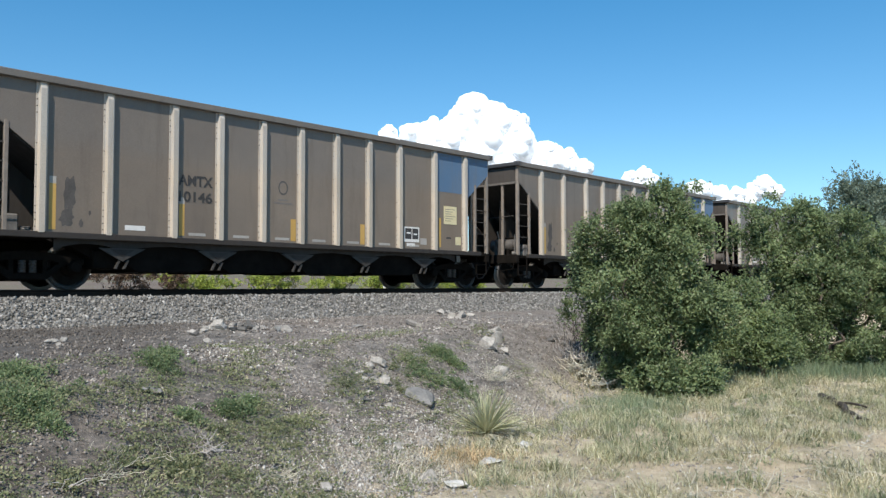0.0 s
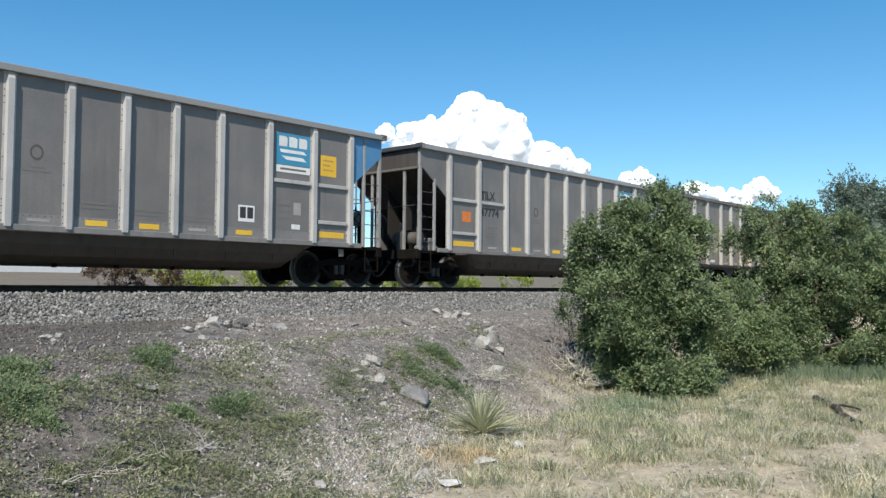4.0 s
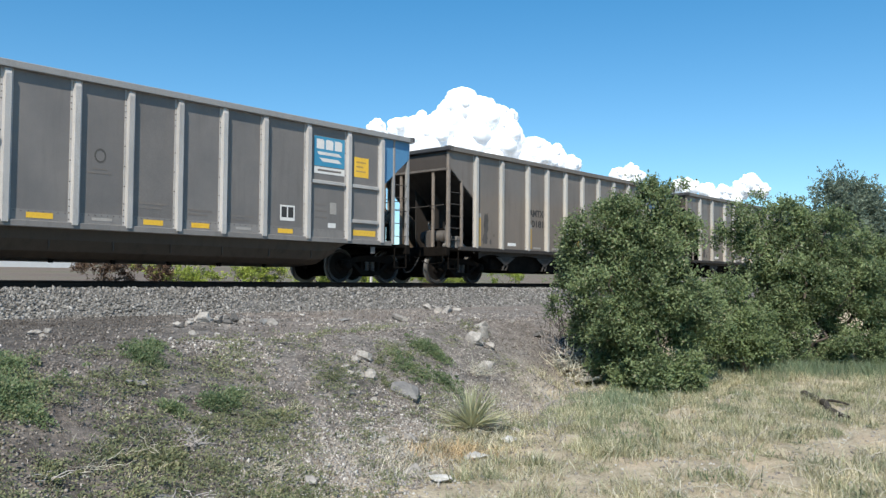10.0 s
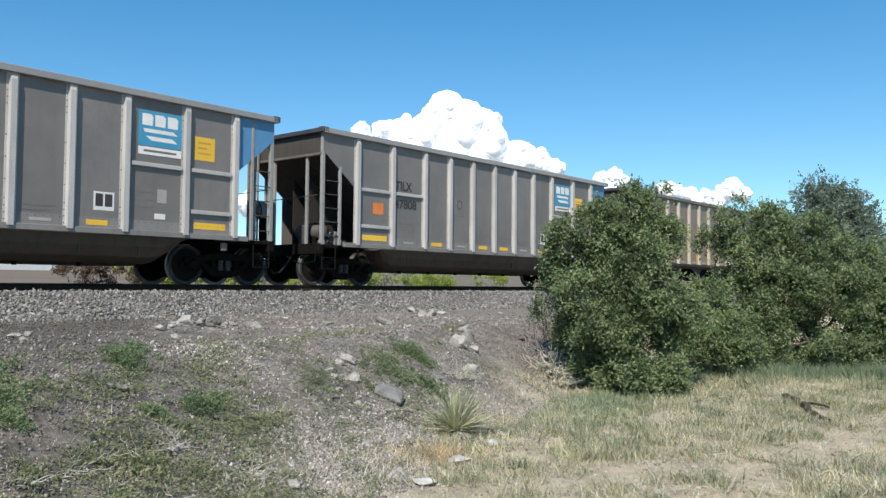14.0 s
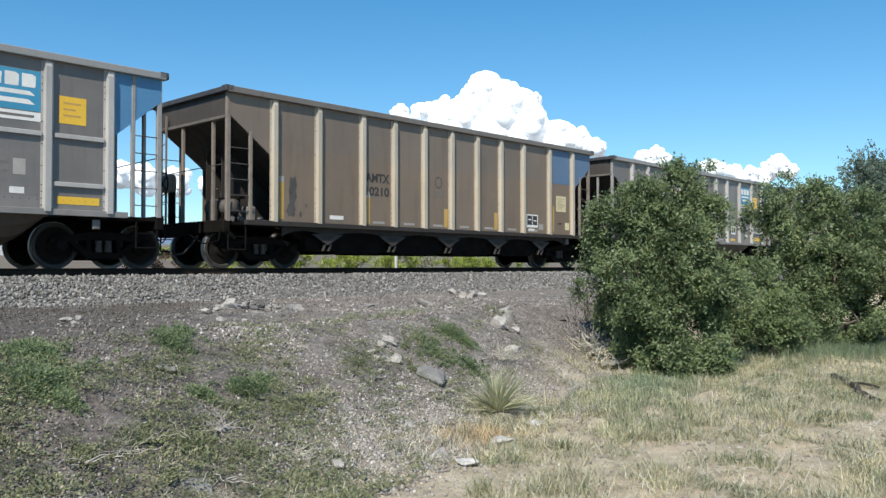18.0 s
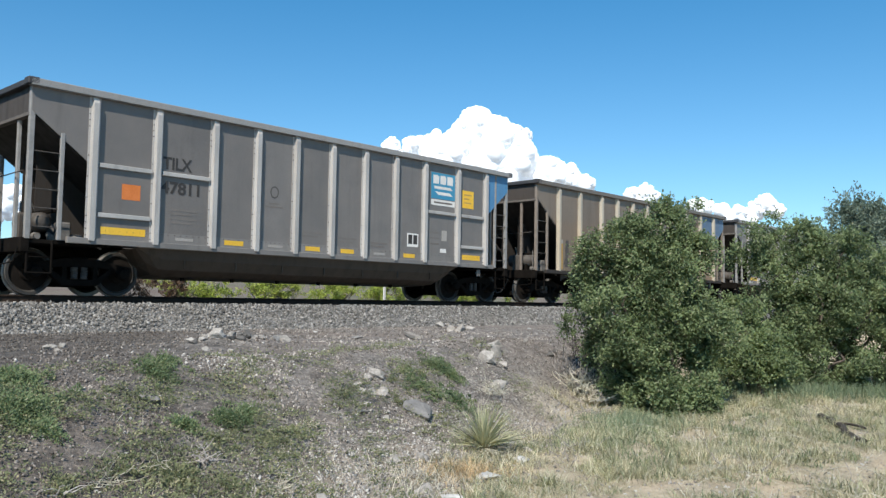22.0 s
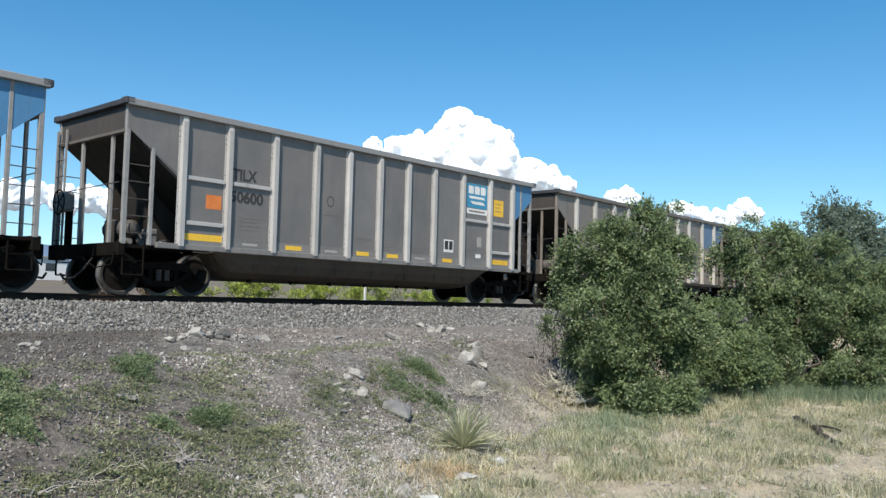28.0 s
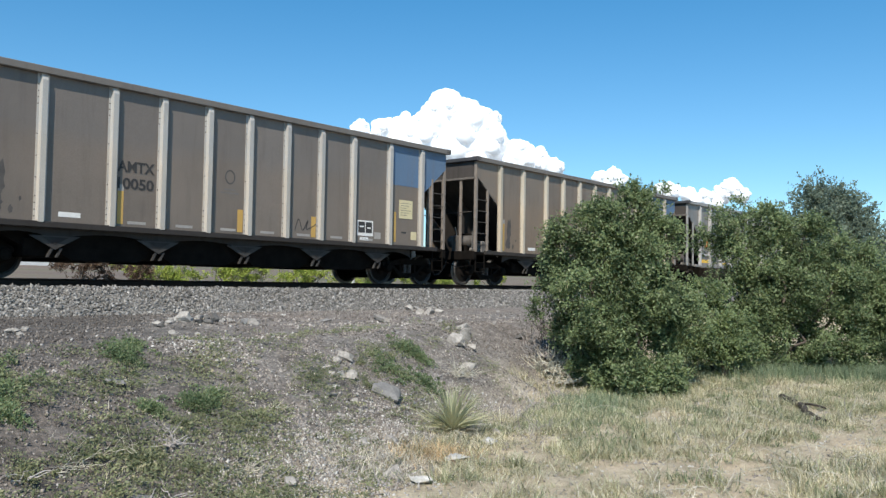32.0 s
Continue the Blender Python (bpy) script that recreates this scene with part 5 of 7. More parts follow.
def rock(x, y, size, seed, material=None, squash=0.6, label="pale weathered rock lying on the embankment", sx=1.0, turn=None):
    """One broken rock: a subdivided block, cut by planes and roughened."""
    rng = random.Random(seed)
    bm = bmesh.new()
    for _ in range(14):
        d = Vector((rng.gauss(0, 1), rng.gauss(0, 1), rng.gauss(0, 1))).normalized() * rng.uniform(0.7, 1.05)
        bm.verts.new((d.x * size * sx, d.y * size * 0.8, d.z * size * squash))
    hull = bmesh.ops.convex_hull(bm, input=bm.verts[:])
    bmesh.ops.delete(bm, geom=[v for v in bm.verts if not v.link_faces], context="VERTS")
    bmesh.ops.triangulate(bm, faces=bm.faces[:])
    bmesh.ops.subdivide_edges(bm, edges=bm.edges[:], cuts=2, use_grid_fill=True)
    bmesh.ops.triangulate(bm, faces=bm.faces[:])
    off = Vector((seed * 3.1, seed * 1.7, 0))
    for v in bm.verts:
        v.co *= 1 + 0.16 * noise.noise(v.co * 2.2 / size + off) + 0.12 * noise.noise(v.co * 5 / size + off)
    ob = new("rock", mesh_of(bm, "rock", material or M_ROCK))
    z = float(height(x, y))
    ob.matrix_basis = pose(x, y, z + size * squash * 0.45, rng.uniform(-12, 12), rng.uniform(-12, 12), rng.uniform(0, 360) if turn is None else turn)
    return tagged(ob, label, "rock", "rocks on the embankment")


def build_rocks():
    rng = random.Random(5)
    looks = {"P": (M_ROCK, "pale weathered rock lying on the embankment"), "W": (M_ROCK_WHITE, "chalky white rock lying on the embankment"),
             "G": (M_ROCK_GREY, "flat grey stone lying on the embankment"), "D": (M_ROCK_DARK, "dark grey rock on the embankment, in the heap standing for a shadow gap")}
    spots = [("P", 5.37, 8.77, 0.036), ("P", 5.96, 9.47, 0.085), ("P", 5.27, 8.41, 0.048), ("P", 5.71, 9.44, 0.038), ("P", 6.17, 9.90, 0.048), ("P", 6.49, 9.90, 0.040),
             # D stones of this heap stand for the shadows between its rocks
             ("D", 6.07, 9.31, 0.054), ("D", 6.15, 9.21, 0.054), ("D", 6.68, 9.90, 0.058), ("D", 6.80, 9.90, 0.067), ("P", 5.53, 8.51, 0.028), ("D", 6.89, 9.90, 0.034),
             ("P", 6.52, 7.03, 0.066), ("P", 6.36, 6.99, 0.046), ("P", 6.01, 6.76, 0.031), ("P", 5.96, 6.64, 0.043), ("P", 6.12, 6.64, 0.044), ("P", 6.26, 6.64, 0.051),
             ("G", 5.65, 6.29, 0.065), ("P", 5.80, 6.40, 0.030), ("P", 6.03, 6.30, 0.024), ("P", 5.90, 6.18, 0.030), ("P", 15.01, 13.88, 0.085), ("P", 13.24, 11.92, 0.086),
             ("P", 13.29, 11.67, 0.110), ("P", 14.14, 12.13, 0.077), ("P", 10.12, 8.65, 0.046), ("P", 9.66, 8.09, 0.035), ("P", 9.96, 8.06, 0.106), ("P", 9.74, 7.84, 0.104),
             ("P", 9.17, 7.55, 0.099), ("P", 9.49, 7.50, 0.059), ("P", 8.60, 6.86, 0.099), ("P", 8.32, 6.79, 0.060), ("G", 9.21, 10.41, 0.086), ("P", 7.32, 8.62, 0.031),
             ("P", 11.37, 8.49, 0.039), ("W", 15.85, 11.75, 0.041), ("P", 5.32, 5.45, 0.048), ("P", 5.67, 5.47, 0.061), ("W", 6.62, 4.96, 0.087), ("W", 5.83, 4.74, 0.106),
             ("P", 4.99, 4.75, 0.088), ("W", 4.96, 4.42, 0.080), ("P", 5.04, 5.17, 0.025), ("P", 4.04, 4.93, 0.054), ("P", 7.06, 5.23, 0.049), ("G", 3.53, 6.62, 0.073),
             ("G", 3.44, 6.62, 0.047), ("P", 4.07, 10.21, 0.046), ("P", 4.25, 10.45, 0.039), ("P", 4.07, 9.84, 0.037), ("P", 4.36, 10.43, 0.039), ("D", 11.51, 8.08, 0.058),
             ("D", 11.71, 8.12, 0.049), ("D", 11.68, 7.96, 0.049), ("P", 11.04, 7.29, 0.110), ("P", 11.32, 7.21, 0.084), ("W", 4.66, 7.94, 0.019), ("W", 4.33, 6.40, 0.022),
             ("W", 4.43, 6.45, 0.022), ("W", 4.56, 6.98, 0.017), ("W", 10.14, 12.68, 0.045), ("W", 3.82, 6.72, 0.016), ("P", 4.41, 5.81, 0.031), ("W", 2.84, 6.01, 0.014),
             ("W", 5.06, 7.04, 0.018), ("W", 2.87, 5.70, 0.013), ("G", 2.84, 4.94, 0.106)]
    for k, (look_key, x, y, s) in enumerate(spots):
        m, label = looks[look_key]
        rock(x, y, s * 1.42, 40 + k, m, rng.uniform(0.6, 0.95) if look_key in "PD" else rng.uniform(0.32, 0.5), label, rng.uniform(0.95, 1.3), rng.uniform(-35, 35) - 45)
        if s > 0.045 and look_key in "PD":
            for j in range(5):
                rock(x + rng.uniform(-2.2, 2.2) * s, y + rng.uniform(-2.2, 2.2) * s, s * rng.uniform(0.16, 0.42), 400 + 6 * k + j, m, rng.uniform(0.5, 0.8), label)
    # loose rubble round the heap on the crest
    for k in range(34):
        q, r = rng.uniform(0, math.tau), rng.uniform(0, 1) ** 0.6
        rock(6.2 + 0.85 * r * math.cos(q), 9.5 + 0.34 * r * math.sin(q), 0.03 + 0.07 * rng.random() ** 1.5, 900 + k, M_ROCK if k % 4 else M_ROCK_DARK, rng.uniform(0.6, 0.95), "broken rock in a heap of rubble on the embankment")
    slab = rock(6.53, 6.29, 0.20, 307, M_ROCK_GREY, 0.45, "grey slab of stone tilted on the embankment", 1.25, 20)
    slab.matrix_basis = pose(6.53, 6.29, float(height(6.53, 6.29)) + 0.03, 22, 26, -55)


build_rocks()


# ---- blades, leaves ----
def plant_tones(stops, trans=0.36, rough=0.6, gloss=0.25, deep=0.62):
    def build(nt, b):
        c = ramp(nt, island(nt), stops)
        c = mix(nt, 1.0, c, ramp(nt, tex_noise(nt, world_coords(nt), 2.2, 4), [(0.32, (deep, deep + 0.04, deep)), (0.68, (1.22, 1.18, 1.1))]), "MULTIPLY")
        nt.links.new(c, b.inputs["Base Color"])
        b.inputs["Specular IOR Level"].default_value = gloss
        tr = nt.nodes.new("ShaderNodeBsdfTranslucent")
        nt.links.new(c, tr.inputs["Color"])
        ms = nt.nodes.new("ShaderNodeMixShader")
        ms.inputs["Fac"].default_value = trans
        out = nt.nodes["Material Output"]
        nt.links.new(b.outputs[0], ms.inputs[1])
        nt.links.new(tr.outputs[0], ms.inputs[2])
        nt.links.new(ms.outputs[0], out.inputs["Surface"])
    return build


# the low deep value darkens leaf patches, painting in shade between clumps
M_LEAF = mat("shrub_leaf", plant_tones([(0.0, (0.145, 0.200, 0.099)), (0.4, (0.207, 0.273, 0.137)), (0.8, (0.268, 0.337, 0.180)), (0.95, (0.325, 0.384, 0.235)), (1.0, (0.383, 0.367, 0.267))], 0.42, gloss=0.25, deep=0.40), 0.6)
M_LEAF_PALE = mat("light_shrub_leaf", plant_tones([(0.0, (0.176, 0.232, 0.100)), (0.5, (0.232, 0.301, 0.149)), (1.0, (0.303, 0.361, 0.219))], 0.45, gloss=0.2), 0.6)
M_LEAF_DARK = mat("far_tree_leaf", plant_tones([(0.0, (0.143, 0.191, 0.156)), (0.6, (0.199, 0.254, 0.205)), (1.0, (0.255, 0.304, 0.254))], 0.4), 0.6)
M_WEED = mat("weed_leaf", plant_tones([(0.0, (0.125, 0.18, 0.09)), (0.5, (0.19, 0.255, 0.135)), (0.9, (0.26, 0.31, 0.18)), (1.0, (0.38, 0.36, 0.25))], 0.4), 0.6)
M_OLIVE = mat("olive_weed_leaf", plant_tones([(0.0, (0.149, 0.175, 0.097)), (0.5, (0.222, 0.248, 0.142)), (0.85, (0.296, 0.307, 0.188)), (1.0, (0.444, 0.402, 0.274))], 0.35), 0.65)
M_FIELD_BUSH = mat("field_bush_leaf", plant_tones([(0.0, (0.24, 0.31, 0.055)), (0.6, (0.35, 0.42, 0.09)), (1.0, (0.47, 0.51, 0.15))]), 0.65)
M_BROWN_BUSH = mat("dry_bush_leaf", plant_tones([(0.0, (0.10, 0.065, 0.05)), (0.6, (0.16, 0.105, 0.08)), (1.0, (0.22, 0.16, 0.11))]), 0.8)
M_GRASS_GREEN = mat("green_grass", plant_tones([(0.0, (0.17, 0.205, 0.115)), (0.4, (0.27, 0.31, 0.185)), (0.75, (0.42, 0.43, 0.29)), (1.0, (0.68, 0.64, 0.48))], 0.3), 0.75)
# blue-green holds the shadow tint of the strip before the shrubs
M_GRASS_SOFT = mat("blue_green_grass", plant_tones([(0.0, (0.17, 0.235, 0.15)), (0.5, (0.25, 0.325, 0.215)), (0.9, (0.35, 0.41, 0.28)), (1.0, (0.55, 0.54, 0.40))], 0.35), 0.7)
M_ORANGE_STRAW = mat("warm_straw", plant_tones([(0.0, (0.42, 0.29, 0.16)), (0.5, (0.60, 0.44, 0.27)), (1.0, (0.74, 0.60, 0.42))], 0.2), 0.8)
M_STRAW = mat("bleached_straw", plant_tones([(0.0, (0.42, 0.39, 0.34)), (0.5, (0.57, 0.53, 0.46)), (1.0, (0.72, 0.68, 0.60))], 0.15), 0.85)
M_DEADWOOD = mat("bleached_dead_wood", speckled((0.34, 0.305, 0.285), (0.50, 0.46, 0.43), 9.0, 60, 0.3), 0.9)
M_YUCCA = mat("yucca_blade", plant_tones([(0.0, (0.36, 0.38, 0.24)), (0.5, (0.56, 0.54, 0.38)), (1.0, (0.78, 0.73, 0.57))], 0.2), 0.5)
M_BARK = mat("grey_brown_bark", speckled((0.10, 0.08, 0.065), (0.17, 0.14, 0.115), 8.0, 60, 0.35, relief=0.6), 0.92)


M_BARK_DARK = mat("dark_weathered_bark", speckled((0.045, 0.037, 0.03), (0.085, 0.07, 0.058), 8.0, 60, 0.35, relief=0.6), 0.92)


def grass_tones(stops, green, trans=0.3):
    """Blades of straw that run to green in patches."""
    def build(nt, b):
        plant_tones(stops, trans)(nt, b)
        old = b.inputs["Base Color"].links[0].from_socket
        patch = ramp(nt, tex_noise(nt, world_coords(nt), 1.3, 5, 0.65), [(0.42, (0, 0, 0)), (0.62, (0.85, 0.85, 0.85))])
        c = mix(nt, patch, old, mix(nt, 1.0, old, green, "MULTIPLY"))
        nt.links.new(c, b.inputs["Base Color"])
        for n in nt.nodes:
            if n.bl_idname == "ShaderNodeBsdfTranslucent":
                nt.links.new(c, n.inputs["Color"])
    return build


M_GRASS = mat("dry_grass", grass_tones([(0.0, (0.20, 0.195, 0.11)), (0.25, (0.41, 0.37, 0.24)), (0.5, (0.60, 0.54, 0.39)), (0.8, (0.75, 0.68, 0.52)), (1.0, (0.88, 0.82, 0.68))], (0.48, 0.58, 0.46)), 0.75)


def blades_mesh(name, pos, length, width, lean, rng, material, bend=0.5):
    """Curved tapering blades: three cross-sections and a tip each."""
    n = len(pos)
    a = rng.uniform(0, math.tau, n)
    d = np.stack([np.cos(a), np.sin(a), np.zeros(n)], 1)
    side = np.stack([-np.sin(a + rng.normal(0, 0.5, n)), np.cos(a), np.zeros(n)], 1)
    v = np.empty((n, 5, 3))
    for k, (t, w) in enumerate(((0.0, 1.0), (0.5, 0.8), (1.0, 0.0))):
        out = lean * t + bend * lean * t * t
        up = t * np.sqrt(np.clip(1 - (lean * 0.75) ** 2, 0.05, 1)) - 0.25 * lean * t * t
        c = pos + d * (out * length)[:, None] + np.array([0, 0, 1])[None] * (up * length)[:, None]
        if k < 2:
            v[:, 2 * k] = c - side * (width * w / 2)[:, None]
            v[:, 2 * k + 1] = c + side * (width * w / 2)[:, None]
        else:
            v[:, 4] = c
    i = (np.arange(n) * 5)[:, None]
    f = np.concatenate([i + np.array([[0, 1, 3]]), i + np.array([[0, 3, 2]]), i + np.array([[2, 3, 4]])], 1).reshape(-1, 3)
    return raw_mesh(name, v.reshape(-1, 3), f, material)


def leaf_arrays(pos, axis, size, rng):
    """A folded pointed leaf at each position along axis: four vertices, two triangles."""
    n = len(pos)
    axis = axis / np.linalg.norm(axis, axis=1)[:, None]
    r = rng.normal(size=(n, 3)) * 0.55 + np.array([-0.2, -0.4, 0.9])
    side = np.cross(axis, r)
    side /= np.linalg.norm(side, axis=1)[:, None] + 1e-9
    nrm = np.cross(side, axis)
    s = size[:, None]
    v = np.stack([pos, pos + axis * s * 0.5 + side * s * 0.27 + nrm * s * 0.08, pos + axis * s, pos + axis * s * 0.5 - side * s * 0.27 + nrm * s * 0.08], 1)
    i = (np.arange(n) * 4)[:, None]
    return v.reshape(-1, 3), np.concatenate([i + np.array([[0, 1, 2]]), i + np.array([[0, 2, 3]])], 1).reshape(-1, 3)


def crown_mesh(name, lobes, leaves, size, rng, material, twig=0.30, per=14, loose=0.13):
    """Leaves along short twigs that spring from the shells of overlapping lobes (x, y, z, radius, height factor)."""
    lobes = np.array(lobes)
    w = lobes[:, 3] ** 1.6
    # clumps sit on and in the lobes; twigs gather about the clumps and leave dark hollows between
    m = max(12, int(leaves / 400))
    k = rng.choice(len(lobes), m, p=w / w.sum())
    d = rng.normal(size=(m, 3))
    d /= np.linalg.norm(d, axis=1)[:, None]
    r = rng.uniform(0.35, 1.0, m) ** 0.5
    centre = lobes[k, :3] + d * (r * lobes[k, 3])[:, None] * np.stack([np.ones(m), np.ones(m), lobes[k, 4]], 1)
    spread = (0.04 + lobes[k, 3] * loose) * rng.uniform(0.5, 1.2, m)
    n = leaves // per
    q = rng.choice(m, n, p=spread ** 2 / (spread ** 2).sum())
    off = rng.normal(size=(n, 3)) * np.array([0.95, 0.95, 0.72])
    c = centre[q] + off * spread[q][:, None]
    d = d[q] * 0.6 + off * 0.4
    way = d * 0.75 + np.array([0, 0, 0.55]) + rng.normal(0, 0.35, (n, 3))
    way /= np.linalg.norm(way, axis=1)[:, None]
    t = np.tile(np.linspace(0.1, 1.0, per), n)
    length = twig * rng.uniform(0.5, 1.3, n)
    wi = np.repeat(np.arange(n), per)
    pos = c[wi] + way[wi] * (t * length[wi])[:, None] + rng.normal(0, 0.035, (n * per, 3)) + np.array([0, 0, -0.05]) * (t ** 2)[:, None]
    axis = way[wi] * 0.5 + rng.normal(0, 0.7, (n * per, 3))
    v, f = leaf_arrays(pos, axis, size * rng.uniform(0.6, 1.35, n * per), rng)
    return raw_mesh(name, v, f, material), c, way, length


def limb(bm, a, b, r0, r1, rng, bits=4, wob=0.08, sides=6):
    """One crooked tapering limb as a single tube."""
    a, b = Vector(a), Vector(b)
    pts = [a.lerp(b, k / bits) for k in range(bits + 1)]
    for p in pts[1:-1]:
        p += Vector((rng.uniform(-1, 1), rng.uniform(-1, 1), rng.uniform(-1, 1))) * wob * (b - a).length
    tube_along(bm, pts, [r0 + (r1 - r0) * k / bits for k in range(bits + 1)], sides)


def tube_along(bm, pts, radii, sides=6):
    pts = [Vector(p) for p in pts]
    q = (pts[-1] - pts[0]).to_track_quat("Z", "Y")
    rings = [[bm.verts.new(p + q @ Vector((r * math.cos(k * math.tau / sides), r * math.sin(k * math.tau / sides), 0))) for k in range(sides)] for p, r in zip(pts, radii)]
    for u, w in zip(rings, rings[1:]):
        for k in range(sides):
            j = (k + 1) % sides
            bm.faces.new((u[k], u[j], w[j], w[k]))
    bm.faces.new(rings[0][::-1])
    bm.faces.new(rings[-1])


def shrub(name, x, y, lobes, leaves, size, seed, label, category="shrub", material=None, stems=6, twigs=260, trunk=0.045, twig=0.30, loose=0.13):
    base = tagged(new(name), label, category)
    z = float(height(x, y)) - 0.03
    base.matrix_basis = pose(x, y, z)
    rng = scatter_rng(seed)
    pr = random.Random(seed)
    me, c, way, length = crown_mesh("crown", lobes, leaves, size, rng, material or M_LEAF, twig, 14, loose)
    part("crown", me, None, base)
    order = sorted(lobes, key=lambda q: -q[3])
    for k in range(stems):
        q = order[k % len(order)]
        bm = bmesh.new()
        root = (pr.uniform(-0.15, 0.15), pr.uniform(-0.15, 0.15), 0)
        limb(bm, root, q[:3], trunk, trunk * 0.45, pr, 5, 0.06)
        limb(bm, q[:3], (q[0] + pr.uniform(-0.3, 0.3), q[1] + pr.uniform(-0.3, 0.3), q[2] + q[3] * q[4] * 0.9), trunk * 0.45, 0.006, pr, 4, 0.07)
        part("stem", bm, M_BARK, base)
    bm = bmesh.new()
    pick = rng.choice(len(c), min(twigs, len(c)), replace=False)
    for j in pick:
        a = Vector(c[j])
        d = Vector(way[j]) * float(length[j])
        add_tube(bm, a - d * 0.8, a + d, 0.007, 0.003, 4, False)
    tagged(part("twig_mass", bm, M_BARK, base, "bare brown twigs among the leaves"), kind="stuff")
    return base


# directions across and along the view, for the shrubs' outlines
ACROSS = Vector((0.68, -0.73, 0))
AWAY = Vector((0.73, 0.68, 0))


def lobes_from(rows):
    """Rows of (across, away, up, radius, height factor), in metres from the base."""
    out = []
    for a, w, z, r, h in rows:
        p = ACROSS * a + AWAY * w
        out.append((p.x, p.y, z, r, h))
    return out


shrub("elm_shrub", 11.45, 6.0, lobes_from([
    (-0.16, -0.11, 2.75, 0.36, 1.0), (-0.40, 0.0, 2.43, 0.40, 1.0), (0.25, 0.0, 2.72, 0.31, 1.0), (-0.55, 0.1, 2.72, 0.19, 1.0), (0.38, -0.1, 2.28, 0.33, 1.0), (0.62, 0.0, 2.0, 0.19, 1.0), (-0.09, -0.28, 1.97, 0.46, 1.0), (0.15, -0.36, 1.51, 0.47, 1.0),
    (0.82, 0.13, 1.14, 0.36, 1.0), (-0.80, 0.35, 1.95, 0.37, 1.0), (-1.08, 0.35, 2.06, 0.18, 1.0), (-0.94, 0.55, 1.42, 0.38, 1.0), (-1.24, 0.55, 1.27, 0.18, 1.0), (-0.48, -0.3, 0.98, 0.42, 1.0), (0.07, -0.5, 0.70, 0.43, 1.0), (0.02, -0.6, 0.30, 0.23, 0.9), (-0.22, -0.5, 0.42, 0.26, 0.9),
    (0.60, -0.3, 0.61, 0.25, 1.0), (-0.65, -0.25, 1.62, 0.45, 1.0), (-0.75, 0.0, 2.62, 0.30, 1.0), (-1.02, 0.3, 2.30, 0.26, 1.0), (-0.08, 0.0, 3.08, 0.12, 1.2), (0.47, 0.07, 3.02, 0.12, 1.1), (1.0, 0.2, 1.5, 0.16, 1.0), (-0.1, 0.35, 1.4, 0.5, 1.3), (0.1, 0.3, 2.3, 0.3, 1.2), (-0.72, 0.55, 1.0, 0.30, 0.9), (-0.45, 0.3, 0.5, 0.34, 0.9), (-0.48, 0.3, 0.55, 0.28, 0.9), (-0.45, -0.35, 0.24, 0.24, 0.9), (0.28, 0.0, 1.05, 0.34, 1.0), (-0.15, -0.62, 0.16, 0.24, 0.8), (0.42, -0.5, 0.26, 0.24, 0.9)]),
    126000, 0.050, 71, "green leafy elm shrub on the grassy bank below the embankment", stems=9, twig=0.16)
shrub("elm_shrub", 15.9, 5.6, lobes_from([
    (-0.55, -0.1, 2.84, 0.36, 1.0), (-0.75, 0.1, 2.55, 0.34, 1.0), (-0.2, 0.1, 2.55, 0.40, 1.0), (0.11, 0.0, 2.80, 0.38, 1.0), (-0.52, 0.0, 2.23, 0.38, 1.0), (0.81, -0.1, 2.55, 0.47, 1.0), (1.57, 0.0, 2.25, 0.42, 1.0), (2.19, 0.1, 1.90, 0.50, 1.0), (-0.24, -0.06, 1.56, 0.48, 1.0), (0.38, -0.35, 1.64, 0.60, 1.0), (1.31, -0.3, 1.57, 0.56, 1.0),
    (2.26, 0.0, 1.28, 0.58, 1.0), (-0.38, -0.1, 0.88, 0.36, 1.0), (0.02, -0.4, 0.68, 0.36, 1.0), (0.69, -0.5, 0.67, 0.45, 1.0), (1.41, -0.35, 0.74, 0.40, 1.0), (2.95, 0.06, 1.5, 0.60, 1.0), (2.89, 0.0, 0.99, 0.58, 1.0), (0.08, 0.07, 3.2, 0.15, 1.1), (0.41, 0.0, 3.0, 0.18, 1.1), (1.18, -0.14, 2.84, 0.25, 1.0), (-0.34, 0.0, 3.15, 0.14, 1.1), (0.8, 0.4, 1.5, 0.7, 1.3), (2.2, 0.4, 1.4, 0.6, 1.2), (-0.35, -0.2, 0.42, 0.40, 0.9), (-0.15, -0.3, 1.0, 0.44, 1.0), (0.25, -0.45, 0.36, 0.34, 0.8), (0.95, -0.5, 0.36, 0.34, 0.8), (1.65, -0.4, 0.4, 0.36, 0.8), (2.4, -0.2, 0.45, 0.42, 0.8)]),
    165000, 0.056, 72, "broad dense green elm shrub beside the dry grass", stems=11, twig=0.18)
